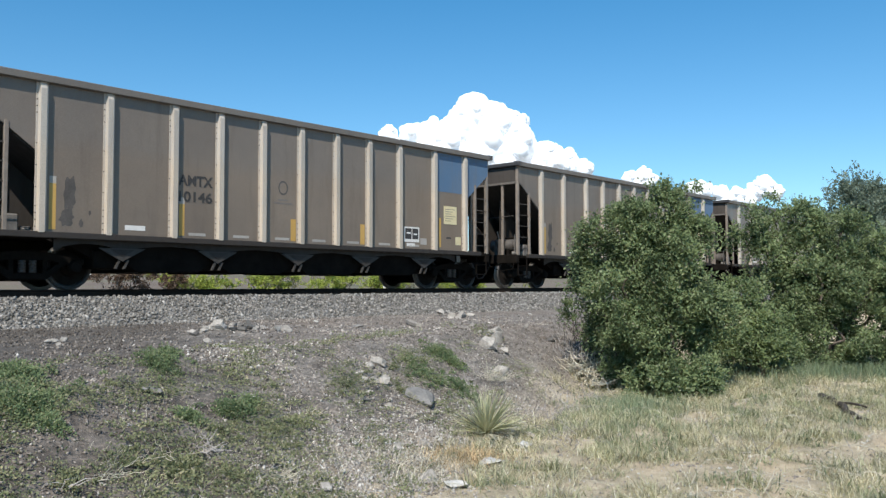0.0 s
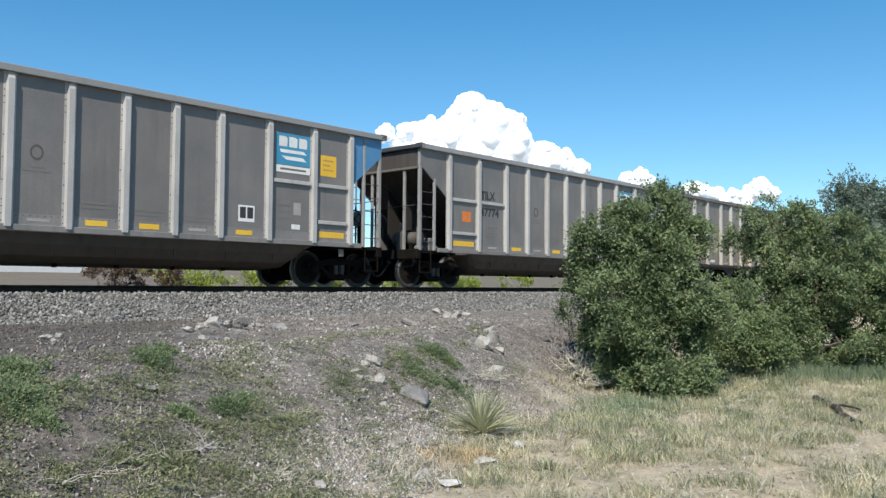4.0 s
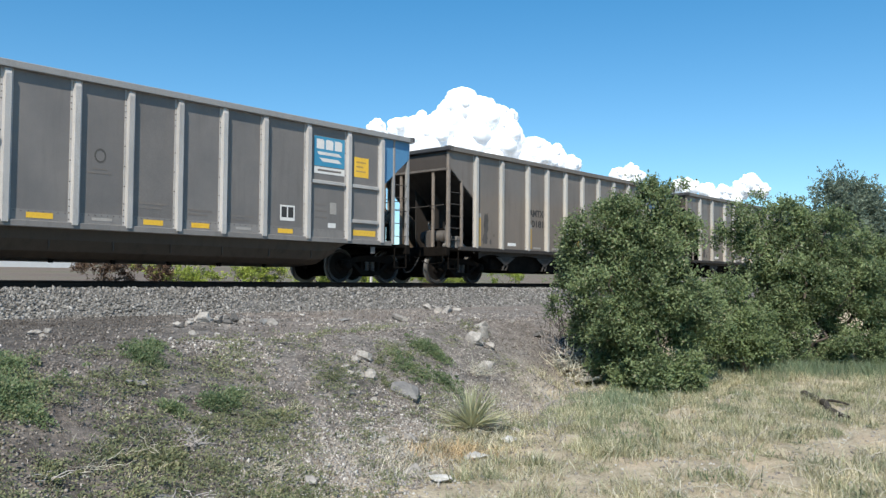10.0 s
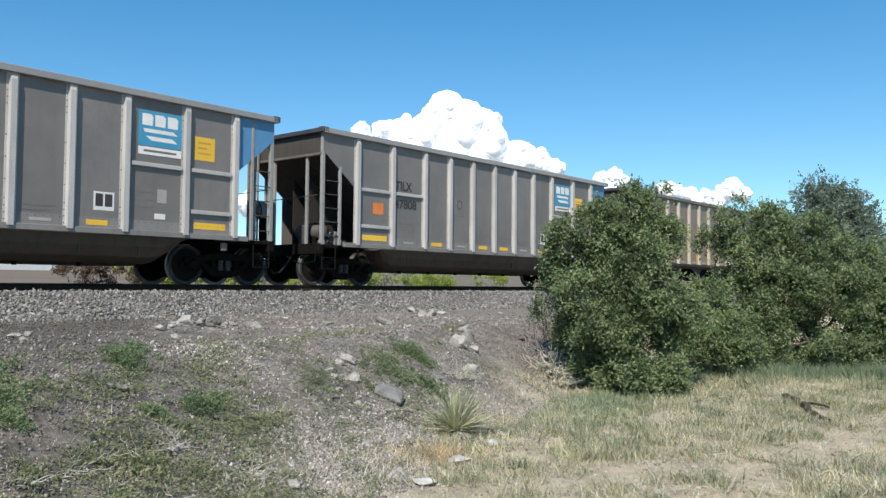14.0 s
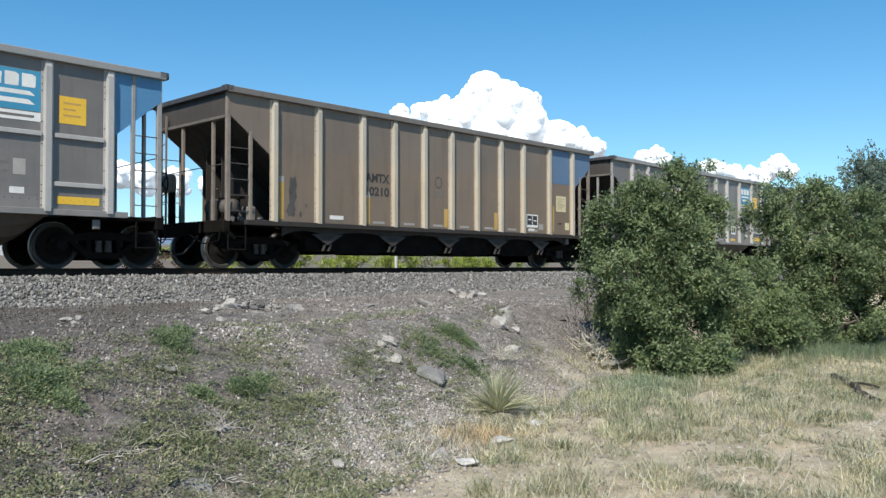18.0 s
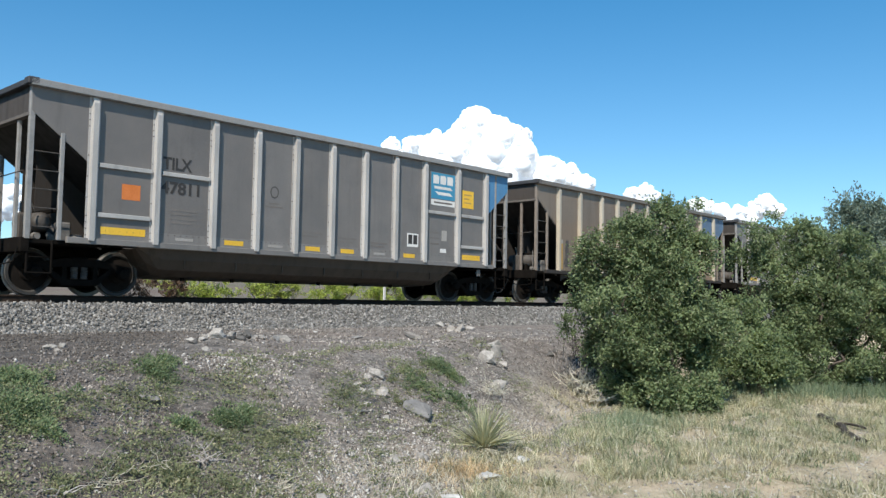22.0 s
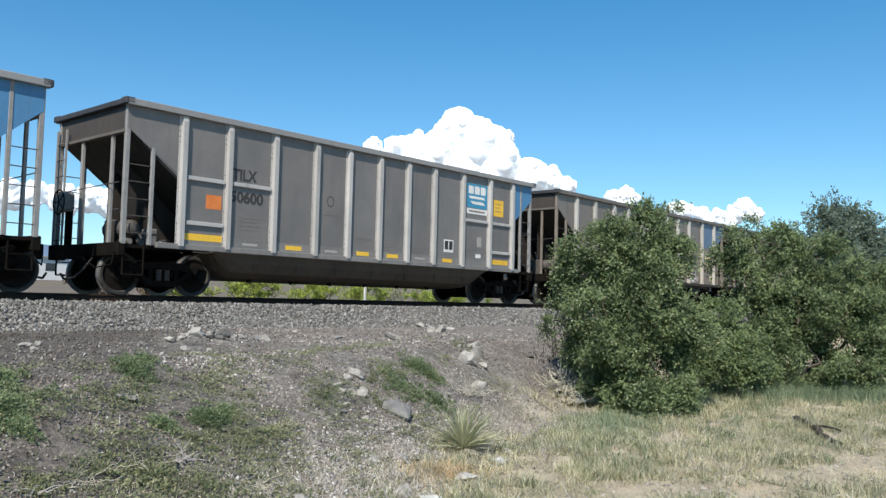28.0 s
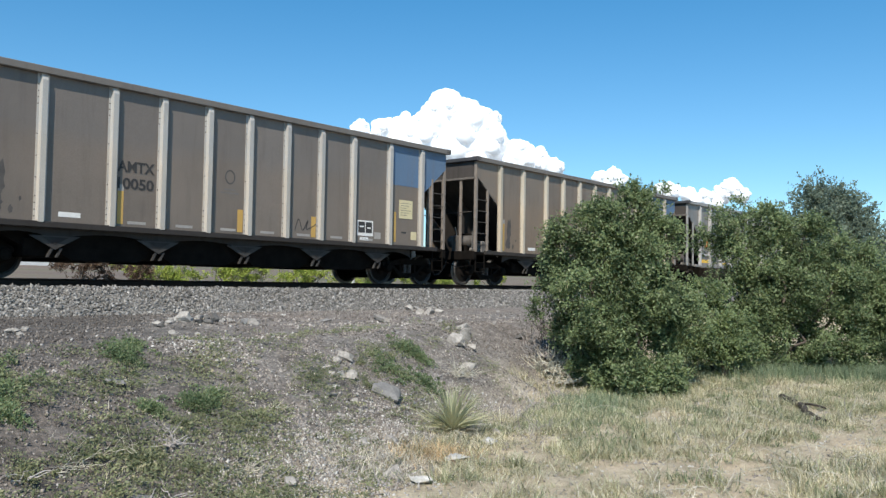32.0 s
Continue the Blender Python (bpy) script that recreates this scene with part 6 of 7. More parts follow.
shrub("low_shrub", 14.3, 5.65, lobes_from([(0.0, 0.0, 0.75, 0.30, 1.1), (-0.27, 0.0, 1.0, 0.28, 1.0), (0.2, -0.2, 0.5, 0.22, 1.0), (-0.5, -0.2, 0.65, 0.26, 1.0), (0.0, 0.12, 1.25, 0.22, 1.0), (-0.1, 0.0, 0.4, 0.3, 0.9), (-0.75, 0.0, 0.9, 0.3, 1.0), (-0.6, 0.2, 1.3, 0.26, 1.0), (0.3, 0.1, 0.95, 0.28, 1.0), (0.15, 0.2, 1.45, 0.22, 1.0), (-0.9, -0.1, 0.5, 0.26, 0.9), (-0.3, 0.2, 1.5, 0.2, 1.0), (0.4, 0.0, 0.5, 0.24, 0.9)]),
      30000, 0.056, 73, "low light green shrub between two taller ones", material=M_LEAF_PALE, stems=5, twigs=60, twig=0.2)
shrub("far_tree", 33.8, 9.2, lobes_from([(0.0, 0, 4.2, 0.75, 1.1), (-0.7, 0, 3.9, 0.6, 1.1), (0.65, 0, 3.75, 0.62, 1.1), (0.0, 0, 3.1, 1.2, 1.1), (-0.55, 0, 4.75, 0.34, 1.3), (0.55, 0, 4.65, 0.38, 1.2), (1.0, 0, 2.8, 0.95, 1.1), (-1.0, 0, 2.8, 0.9, 1.0), (0, 0, 1.6, 1.4, 1.0)]),
      62000, 0.11, 74, "grey-green tree standing beyond the shrubs", "tree", M_LEAF_DARK, 6, 150, 0.11, 0.35, 0.34)
shrub("far_tree", 44.0, 8.6, lobes_from([(0.0, 0, 3.0, 1.3, 1.1), (-1.4, 0, 2.8, 1.1, 1.0), (1.5, 0, 3.0, 1.3, 1.1), (0.2, 0, 1.4, 1.6, 1.0), (2.8, 0, 2.6, 1.3, 1.0), (-2.4, 0, 1.9, 1.1, 1.0)]),
      14000, 0.15, 75, "low grey-green tree in the distance", "tree", M_LEAF_DARK, 5, 100, 0.11, 0.35, 0.34)


def lying_stems(x, y, n, seed):
    """Long bleached stems that lie in arcs on the bank."""
    pr = random.Random(seed)
    base = tagged(new("dry_stems"), "long bleached dry stems lying on the grass", "dry stems")
    base.matrix_basis = pose(x, y, float(height(x, y)))
    for k in range(n):
        bm = bmesh.new()
        a, q, L, c = pr.uniform(0, math.tau), Vector((pr.uniform(-0.5, 0.5), pr.uniform(-0.4, 0.4), 0)), pr.uniform(0.25, 0.7), pr.uniform(-1.6, 1.6)
        pts = []
        for j in range(8):
            t = j / 7
            px, py = q.x + L * t * math.cos(a + c * t), q.y + L * t * math.sin(a + c * t)
            pts.append((px, py, float(height(x + px, y + py)) - float(height(x, y)) + 0.03 + 0.10 * math.sin(math.pi * t)))
        tube_along(bm, pts, [0.004 * (1 - 0.6 * j / 7) for j in range(8)], 4)
        part("dry_stem", bm, M_STRAW, base)


for k, (x, y, n) in enumerate(((7.2, 3.1, 7), (8.3, 2.3, 9), (9.6, 3.4, 6), (6.2, 2.6, 7), (10.6, 3.9, 6), (8.9, 4.5, 6), (11.8, 4.2, 5), (7.0, 1.9, 7))):
    lying_stems(x, y, n, 500 + k)


def yucca(x, y, size, blades, seed, dead=0.3):
    base = tagged(new("yucca"), "spiky yucca clump with narrow grey-green blades on gravel", "plant")
    base.matrix_basis = pose(x, y, float(height(x, y)))
    pr = random.Random(seed)
    kinds = []
    for m in (M_YUCCA, M_STRAW):
        for bendy in (0.10, 0.28):
            bm = bmesh.new()
            rows = []
            for k in range(6):
                t = k / 5
                w = 0.0065 * (1 - t) ** 0.6 + 0.0008
                zz = -bendy * t * t
                rows.append([bm.verts.new((t, -w, zz + w * 0.35)), bm.verts.new((t, 0, zz - w * 0.2)), bm.verts.new((t, w, zz + w * 0.35))])
            for p, q in zip(rows, rows[1:]):
                for j in range(2):
                    bm.faces.new((p[j], q[j], q[j + 1], p[j + 1]))
            kinds.append(mesh_of(bm, "blade", m))
    for k in range(blades):
        old = pr.random() < dead
        up = pr.uniform(-4, 22) if old else 88 - 70 * pr.random() ** 0.85
        s = size * pr.uniform(0.75, 1.1) * (0.8 if old else 1.0)
        me = kinds[(2 if old else 0) + pr.randrange(2)]
        m = pose(0, 0, 0.04, 0, 0, pr.uniform(0, 360)) @ pose(0, 0, 0, 0, -up, 0) @ pose(0, 0, 0, pr.uniform(-50, 50), 0, 0) @ Matrix.Diagonal((s, 1.0 + pr.uniform(0, 0.4), s, 1))
        part("blade", me, None, base, at=m)


yucca(6.78, 5.61, 0.51, 400, 81)
yucca(15.2, 5.35, 0.45, 70, 82)


def dead_brush(x, y, size, n, seed, label="bleached tangle of dead brush", thick=0.006, rise=0.2, material=None):
    """Fine dead stems in a loose tangle."""
    pr = random.Random(seed)
    base = tagged(new("dead_brush"), label, "dead brush")
    base.matrix_basis = pose(x, y, float(height(x, y)))
    wood = material or (M_DEADWOOD if thick >= 0.005 else M_STRAW)
    mass = bmesh.new()
    for k in range(n):
        bm = mass if n > 50 else bmesh.new()
        a = Vector((pr.uniform(-1, 1), pr.uniform(-1, 1), 0)) * size * 0.6
        d = Vector((pr.gauss(0, 1), pr.gauss(0, 1), abs(pr.gauss(rise, 0.55)))).normalized() * size * pr.uniform(0.5, 1.1)
        limb(bm, a, a + d, thick, thick * 0.35, pr, 5, 0.07, 4)
        if n <= 50:
            part("dead_stem", bm, wood, base)
    if n > 50:
        tagged(part("stem_tangle", mass, wood, base, "dense tangle of thin dead stems"), kind="stuff")
    else:
        mass.free()


dead_brush(12.30, 7.40, 0.95, 170, 106, "dark bare twigs at the foot of a shrub", 0.008, 1.1, M_BARK_DARK)
dead_brush(12.75, 7.95, 0.95, 150, 107, "dark bare twigs at the foot of a shrub", 0.008, 1.1, M_BARK_DARK)
dead_brush(11.15, 7.30, 0.48, 130, 91, thick=0.011, material=M_STRAW)
dead_brush(10.95, 7.00, 0.42, 80, 92, thick=0.010, material=M_STRAW)
dead_brush(11.35, 7.65, 0.45, 80, 85, thick=0.010)
dead_brush(8.30, 6.78, 0.30, 110, 86, "pale mat of dead grass stems on the slope", 0.0035)
dead_brush(8.09, 5.84, 0.50, 30, 87, thick=0.006)
dead_brush(7.61, 5.01, 0.35, 12, 88)
dead_brush(10.21, 6.31, 0.45, 22, 90, thick=0.006)
dead_brush(7.07, 4.75, 0.30, 12, 93)
dead_brush(8.86, 6.17, 0.45, 18, 94)
dead_brush(3.83, 5.02, 0.23, 12, 95)
dead_brush(2.99, 5.04, 0.21, 10, 96)
dead_brush(2.13, 5.29, 0.21, 10, 97)
dead_brush(4.72, 4.50, 0.22, 12, 98)
dead_brush(3.81, 5.22, 0.22, 46, 101, "pale tuft of dead grass stems", 0.0035)
dead_brush(2.51, 5.37, 0.22, 24, 102, "pale tuft of dead grass stems", 0.003)
dead_brush(2.90, 5.53, 0.26, 14, 103, "thin dead stems lying on gravel", 0.003)
dead_brush(4.84, 6.12, 0.13, 26, 104, "small tuft of dry grass stems", 0.003)
dead_brush(7.56, 4.95, 0.26, 26, 105, "upright bleached clump of dead stems", 0.005)
dead_brush(7.82, 6.76, 0.24, 12, 99, thick=0.006)
dead_brush(3.40, 5.59, 0.17, 40, 100, "pale tuft of dead grass stems")
dead_brush(11.89, 3.86, 0.5, 7, 120, "bleached dead stems lying in dry grass", 0.005, 0.45)
dead_brush(10.50, 3.11, 0.5, 8, 121, "bleached dead stems lying in dry grass", 0.005, 0.45)
dead_brush(11.27, 2.60, 0.5, 9, 122, "bleached dead stems lying in dry grass", 0.005, 0.45)
dead_brush(7.86, 3.28, 0.35, 6, 123, "bleached dead stems lying in dry grass", 0.005, 0.45)
dead_brush(8.30, 2.17, 0.35, 6, 124, "bleached dead stems lying in dry grass", 0.005, 0.45)


def weeds(x, y, rx, ry, plants, seed, size=0.028, tall=0.16, material=None):
    """A patch of low leafy weeds."""
    rng = scatter_rng(seed)
    n = int(plants * 0.5)
    a = rng.uniform(0, math.tau, n)
    r = np.abs(rng.normal(0, 0.75, n))
    px, py = x + rx * r * np.cos(a), y + ry * r * np.sin(a)
    pz = height(px, py)
    per = 56
    wi = np.repeat(np.arange(n), per)
    big = (0.035 + 0.33 * tall) * rng.uniform(0.5, 1.4, n) * np.clip(1.25 - r * 0.5, 0.35, 1.2)
    d = rng.normal(0, 1, (n * per, 3)) + np.array([0, 0, 0.5])
    d[:, 2] = np.abs(d[:, 2])
    d /= np.linalg.norm(d, axis=1)[:, None]
    pos = np.stack([px[wi], py[wi], pz[wi]], 1) + d * (big[wi] * rng.uniform(0.55, 1.05, n * per))[:, None] * np.array([1, 1, 1.1])
    axis = d + rng.normal(0, 0.5, (n * per, 3))
    v, f = leaf_arrays(pos, axis, size * rng.uniform(0.6, 1.5, n * per), rng)
    tagged(new("weed_patch", raw_mesh("weed_patch", v, f, material or M_WEED)), "patch of low green leafy weeds on gravel", "weeds", kind="stuff")


weeds(2.34, 6.25, 0.28, 0.23, 204, 101, tall=0.20, size=0.020)
weeds(2.52, 6.88, 0.32, 0.28, 207, 102, tall=0.12, size=0.020)
weeds(2.39, 5.92, 0.11, 0.12, 51, 103, tall=0.12, size=0.020)
weeds(3.91, 7.24, 0.16, 0.24, 122, 104, tall=0.16, size=0.020)
weeds(4.13, 7.44, 0.14, 0.18, 57, 105, tall=0.10, size=0.020)
weeds(3.56, 6.13, 0.13, 0.12, 51, 106, tall=0.13, size=0.020)
weeds(4.04, 6.21, 0.16, 0.16, 79, 107, tall=0.16, size=0.020)
weeds(4.26, 6.30, 0.12, 0.15, 51, 108, tall=0.10, size=0.020)
weeds(3.74, 5.96, 0.24, 0.17, 54, 109, tall=0.06, size=0.014, material=M_OLIVE)
weeds(4.24, 5.82, 0.24, 0.18, 48, 110, tall=0.06, size=0.014, material=M_OLIVE)
weeds(7.77, 7.23, 0.14, 0.23, 102, 111, tall=0.16, size=0.020)
weeds(7.83, 7.04, 0.14, 0.24, 66, 112, tall=0.10, size=0.020)
weeds(7.07, 6.83, 0.22, 0.31, 107, 113, tall=0.07, size=0.020)
weeds(7.42, 6.58, 0.19, 0.23, 100, 114, tall=0.10, size=0.020)
weeds(6.72, 6.95, 0.14, 0.23, 30, 115, tall=0.06, size=0.014, material=M_OLIVE)
weeds(6.38, 6.46, 0.26, 0.32, 79, 116, tall=0.05, size=0.014, material=M_OLIVE)
weeds(2.25, 5.34, 0.20, 0.17, 44, 117, tall=0.06, size=0.014, material=M_OLIVE)
weeds(2.64, 5.50, 0.17, 0.15, 30, 118, tall=0.05, size=0.014, material=M_OLIVE)
weeds(3.13, 5.42, 0.25, 0.22, 81, 119, tall=0.06, size=0.014, material=M_OLIVE)
weeds(3.41, 5.25, 0.21, 0.19, 44, 120, tall=0.06, size=0.014, material=M_OLIVE)
weeds(4.57, 5.93, 0.17, 0.15, 30, 121, tall=0.05, size=0.014, material=M_OLIVE)
weeds(5.66, 6.51, 0.19, 0.21, 30, 122, tall=0.04, size=0.014, material=M_OLIVE)
weeds(3.33, 6.67, 0.25, 0.22, 30, 123, tall=0.04, size=0.014, material=M_OLIVE)
weeds(4.80, 6.59, 0.23, 0.24, 30, 124, tall=0.04, size=0.014, material=M_OLIVE)


def small_weeds(n, seed):
    """Tiny olive rosettes strewn over the lower slope, in drifts."""
    rng = scatter_rng(seed)
    x = 1.6 + 8.5 * rng.beta(1.0, 1.25, n)
    y = toe(x) - 0.4 + 3.6 * rng.beta(1.1, 1.5, n)
    ok = (y > toe(x) - 0.5) & (rng.uniform(0, 1, n) < np.clip(0.50 + 1.4 * lump(x, y, 1.2, 57) - 0.16 * (y - 6.3) - 0.06 * (x - 4), 0.03, 1) * np.clip(1.0 - 1.2 * np.clip(x - 4.2, 0, 0.75) * np.exp(-((y - toe(x)) / 0.8) ** 2), 0, 1))
    x, y = x[ok], y[ok]
    m = len(x)
    per = 22
    wi = np.repeat(np.arange(m), per)
    big = rng.uniform(0.015, 0.048, m)
    off = rng.normal(0, 1, (m * per, 3)) * big[wi][:, None] * np.array([1, 1, 0.45])
    pos = np.stack([x[wi], y[wi], height(x, y)[wi] + 0.02], 1) + off * np.array([1, 1, 0]) + np.abs(off) * np.array([0, 0, 1])
    axis = off / big[wi][:, None] + np.array([0, 0, 0.5]) + rng.normal(0, 0.3, (m * per, 3))
    v, f = leaf_arrays(pos, axis, big[wi] * rng.uniform(0.35, 0.8, m * per), rng)
    tagged(new("small_weeds", raw_mesh("small_weeds", v, f, M_OLIVE)), "small olive weeds dotted over the gravel slope", "weeds", kind="stuff")


small_weeds(8500, 115)


def build_grass():
    rng = scatter_rng(131)

    def density(x, y):
        path = np.exp(-((y - 2.15 - 1.2 * np.exp(-(x - 6) / 2.2)) / 0.36) ** 2) * 0.80 * np.clip((12.5 - x) / 3.0, 0, 1)
        bare = np.clip(lump(x, y, 1.1, 41) * 2.4, 0, 0.85)
        return np.clip(1.0 - path - bare, 0.05, 1.0)

    def throw(n, x0, x1, y0, y1, edge):
        x = rng.uniform(x0, x1, n)
        y = rng.uniform(y0, y1, n)
        ok = (y < toe(x) + edge + lump(x, y, 1.3, 43) * 0.9 - 0.8 * np.clip((6.0 - x) / 1.4, 0, 1)) & (rng.uniform(0, 1, n) < density(x, y)) & (y > x * 0.16 - 1.2) & (x + y > 5)
        return x[ok], y[ok]

    # short dry blades in tufts
    x, y = throw(24000, 3.0, 22.0, 0.2, 7.6, 0.1)
    per = 14
    px = np.repeat(x, per) + rng.normal(0, 0.035, len(x) * per)
    py = np.repeat(y, per) + rng.normal(0, 0.035, len(x) * per)
    n = len(px)
    tall = np.repeat(rng.uniform(0.05, 0.16, len(x)) * (1 + 1.1 * lump(x, y, 0.9, 48)), per) * rng.uniform(0.6, 1.3, n)
    pos = np.stack([px, py, height(px, py) - 0.01], 1)
    tagged(new("dry_grass", blades_mesh("dry_grass", pos, tall, rng.uniform(0.003, 0.006, n), rng.uniform(0.2, 1.15, n), rng, M_GRASS)), "dry straw-coloured bunch grass on the sandy bank", "grass", kind="stuff")
    # greener grass under the shrubs and along the foot of the slope
    x = rng.uniform(7.5, 22.0, 5200)
    y = toe(x) - 0.15 - np.abs(rng.normal(0, 1.0, 5200))
    ok = lump(x, y, 1.5, 47) > -0.12 + 0.1 * (x < 10)
    x, y = x[ok], y[ok]
    px = np.repeat(x, 12) + rng.normal(0, 0.04, len(x) * 12)
    py = np.repeat(y, 12) + rng.normal(0, 0.04, len(x) * 12)
    n = len(px)
    pos = np.stack([px, py, height(px, py) - 0.01], 1)
    tagged(new("green_grass", blades_mesh("green_grass", pos, rng.uniform(0.06, 0.2, n) * np.clip(x.repeat(12) / 12, 0.8, 1.4), rng.uniform(0.004, 0.008, n), rng.uniform(0.1, 0.8, n), rng, M_GRASS_GREEN)), "grey-green grass along the foot of the shrubs", "grass", kind="stuff")
    # tall bleached stalks near the viewer
    x, y = throw(2600, 4.0, 16.0, 0.4, 5.6, -0.1)
    px = np.repeat(x, 6) + rng.normal(0, 0.04, len(x) * 6)
    py = np.repeat(y, 6) + rng.normal(0, 0.04, len(x) * 6)
    n = len(px)
    pos = np.stack([px, py, height(px, py)], 1)
    tagged(new("tall_straw", blades_mesh("tall_straw", pos, rng.uniform(0.06, 0.22, n) * np.repeat(np.clip(1.9 - y / 3.2, 0.8, 1.6), 6), rng.uniform(0.003, 0.006, n), rng.uniform(0.4, 1.4, n), rng, M_STRAW)), "tall bleached grass stalks leaning over", "grass", kind="stuff")
    # grass before the broad shrub, its blue-green standing in for the shrubs' shadow
    k = 900
    a = rng.uniform(-2.6, 4.2, k)
    w = -0.75 - np.abs(rng.normal(0, 0.35, k)) + 0.12 * np.sin(a * 2.3)
    x = np.repeat(15.9 + ACROSS.x * a + AWAY.x * w, 16) + rng.normal(0, 0.06, k * 16)
    y = np.repeat(5.6 + ACROSS.y * a + AWAY.y * w, 16) + rng.normal(0, 0.06, k * 16)
    pos = np.stack([x, y, height(x, y) - 0.01], 1)
    tagged(new("soft_grass", blades_mesh("soft_grass", pos, rng.uniform(0.14, 0.36, k * 16), rng.uniform(0.004, 0.008, k * 16), rng.uniform(0.05, 0.6, k * 16), rng, M_GRASS_SOFT)), "grass before the shrubs, tinted blue-green for their cast shadow", "grass", kind="stuff")
    x = 9.7 + rng.normal(0, 0.32, 1500)
    y = 5.55 + rng.normal(0, 0.28, 1500)
    pos = np.stack([x, y, height(x, y) - 0.01], 1)
    tagged(new("soft_grass", blades_mesh("soft_grass", pos, rng.uniform(0.10, 0.26, 1500), rng.uniform(0.003, 0.007, 1500), rng.uniform(0.05, 0.7, 1500), rng, M_GRASS_SOFT)), "soft blue-green grass tuft at the foot of the slope", "grass", kind="stuff")
    # a warm straw tuft at the foot of the slope, and paler ones about it
    for name, cx, cy, sx, k, m, label in (("straw_tuft", 5.74, 5.03, 0.22, 1300, M_ORANGE_STRAW, "warm straw-coloured dry grass tuft"), ("straw_tuft", 5.18, 5.0, 0.28, 900, M_STRAW, "bleached dry grass tuft among rocks"), ("straw_tuft", 9.5, 5.7, 0.35, 420, M_STRAW, "bleached dry grass tuft at the foot of the slope")):
        x = cx + rng.normal(0, sx, k)
        y = cy + rng.normal(0, sx * 0.7, k)
        pos = np.stack([x, y, height(x, y) - 0.01], 1)
        tagged(new(name, blades_mesh(name, pos, rng.uniform(0.06, 0.2, k), rng.uniform(0.003, 0.006, k), rng.uniform(0.3, 1.1, k), rng, m)), label, "grass", kind="stuff")
    # larger bunches, green at the heart and bleached outside
    x, y = throw(2600, 4.0, 21.0, 0.4, 7.6, 0.2)
    keep = lump(x, y, 1.6, 61) > -0.15
    x, y = x[keep], y[keep]
    per = 34
    wide = np.repeat(rng.uniform(0.03, 0.09, len(x)), per)
    px = np.repeat(x, per) + rng.normal(0, 1, len(x) * per) * wide
    py = np.repeat(y, per) + rng.normal(0, 1, len(x) * per) * wide
    n = len(px)
    tall = np.repeat(rng.uniform(0.07, 0.20, len(x)), per) * rng.uniform(0.5, 1.3, n)
    half = rng.uniform(0, 1, n) < np.repeat(np.clip(0.5 + 1.6 * lump(x, y, 2.3, 63), 0.05, 0.95), per)
    for name, pick, m, label in (("green_bunch_grass", half, M_GRASS_GREEN, "grey-green bunch grass on the sandy bank"), ("straw_bunch_grass", ~half, M_GRASS, "straw-coloured bunch grass on the sandy bank")):
        k = int(pick.sum())
        pos = np.stack([px[pick], py[pick], height(px[pick], py[pick]) - 0.01], 1)
        tagged(new(name, blades_mesh(name, pos, tall[pick], rng.uniform(0.004, 0.009, k), rng.uniform(0.3, 1.2, k), rng, m)), label, "grass", kind="stuff")
    # dark grey-green rosettes among the straw
    x, y = throw(2000, 4.5, 20.0, 0.8, 7.4, -0.1)
    keep = lump(x, y, 1.3, 67) > 0.0
    x, y = x[keep], y[keep]
    per = 22
    px = np.repeat(x, per) + rng.normal(0, 0.045, len(x) * per)
    py = np.repeat(y, per) + rng.normal(0, 0.045, len(x) * per)
    n = len(px)
    pos = np.stack([px, py, height(px, py) - 0.01], 1)
    tagged(new("dark_tufts", blades_mesh("dark_tufts", pos, rng.uniform(0.04, 0.13, n), rng.uniform(0.006, 0.011, n), rng.uniform(0.3, 1.2, n), rng, M_WEED)), "dark grey-green weeds among the dry grass", "weeds", kind="stuff")
    # loose pebbles and crumbs of earth on the bank
    k = 16000
    x = rng.uniform(3.5, 18.0, k)
    y = rng.uniform(0.8, 6.5, k)
    ok = y < toe(x)
    x, y = x[ok], y[ok]
    size = 0.006 + 0.02 * rng.uniform(0, 1, len(x)) ** 3
    tagged(new("bank_pebbles", stones_mesh("bank_pebbles", np.stack([x, y, height(x, y) + size * 0.2], 1), size, rng, M_PALE, 0.6, OCT_V, OCT_F)), "pale pebbles strewn on the sandy bank", "pebbles", kind="stuff")
    # thin straw on the slope
    x = 1.5 + 14 * rng.beta(1.0, 1.6, 900)
    y = toe(x) - 0.2 + np.abs(rng.normal(0, 0.8, 900))
    px = np.repeat(x, 5) + rng.normal(0, 0.05, 4500)
    py = np.repeat(y, 5) + rng.normal(0, 0.05, 4500)
    pos = np.stack([px, py, height(px, py)], 1)
    tagged(new("slope_straw", blades_mesh("slope_straw", pos, rng.uniform(0.04, 0.14, 4500), rng.uniform(0.002, 0.004, 4500), rng.uniform(0.4, 1.2, 4500), rng, M_STRAW)), "thin dry straw scattered on the gravel slope", "grass", kind="stuff")


build_grass()


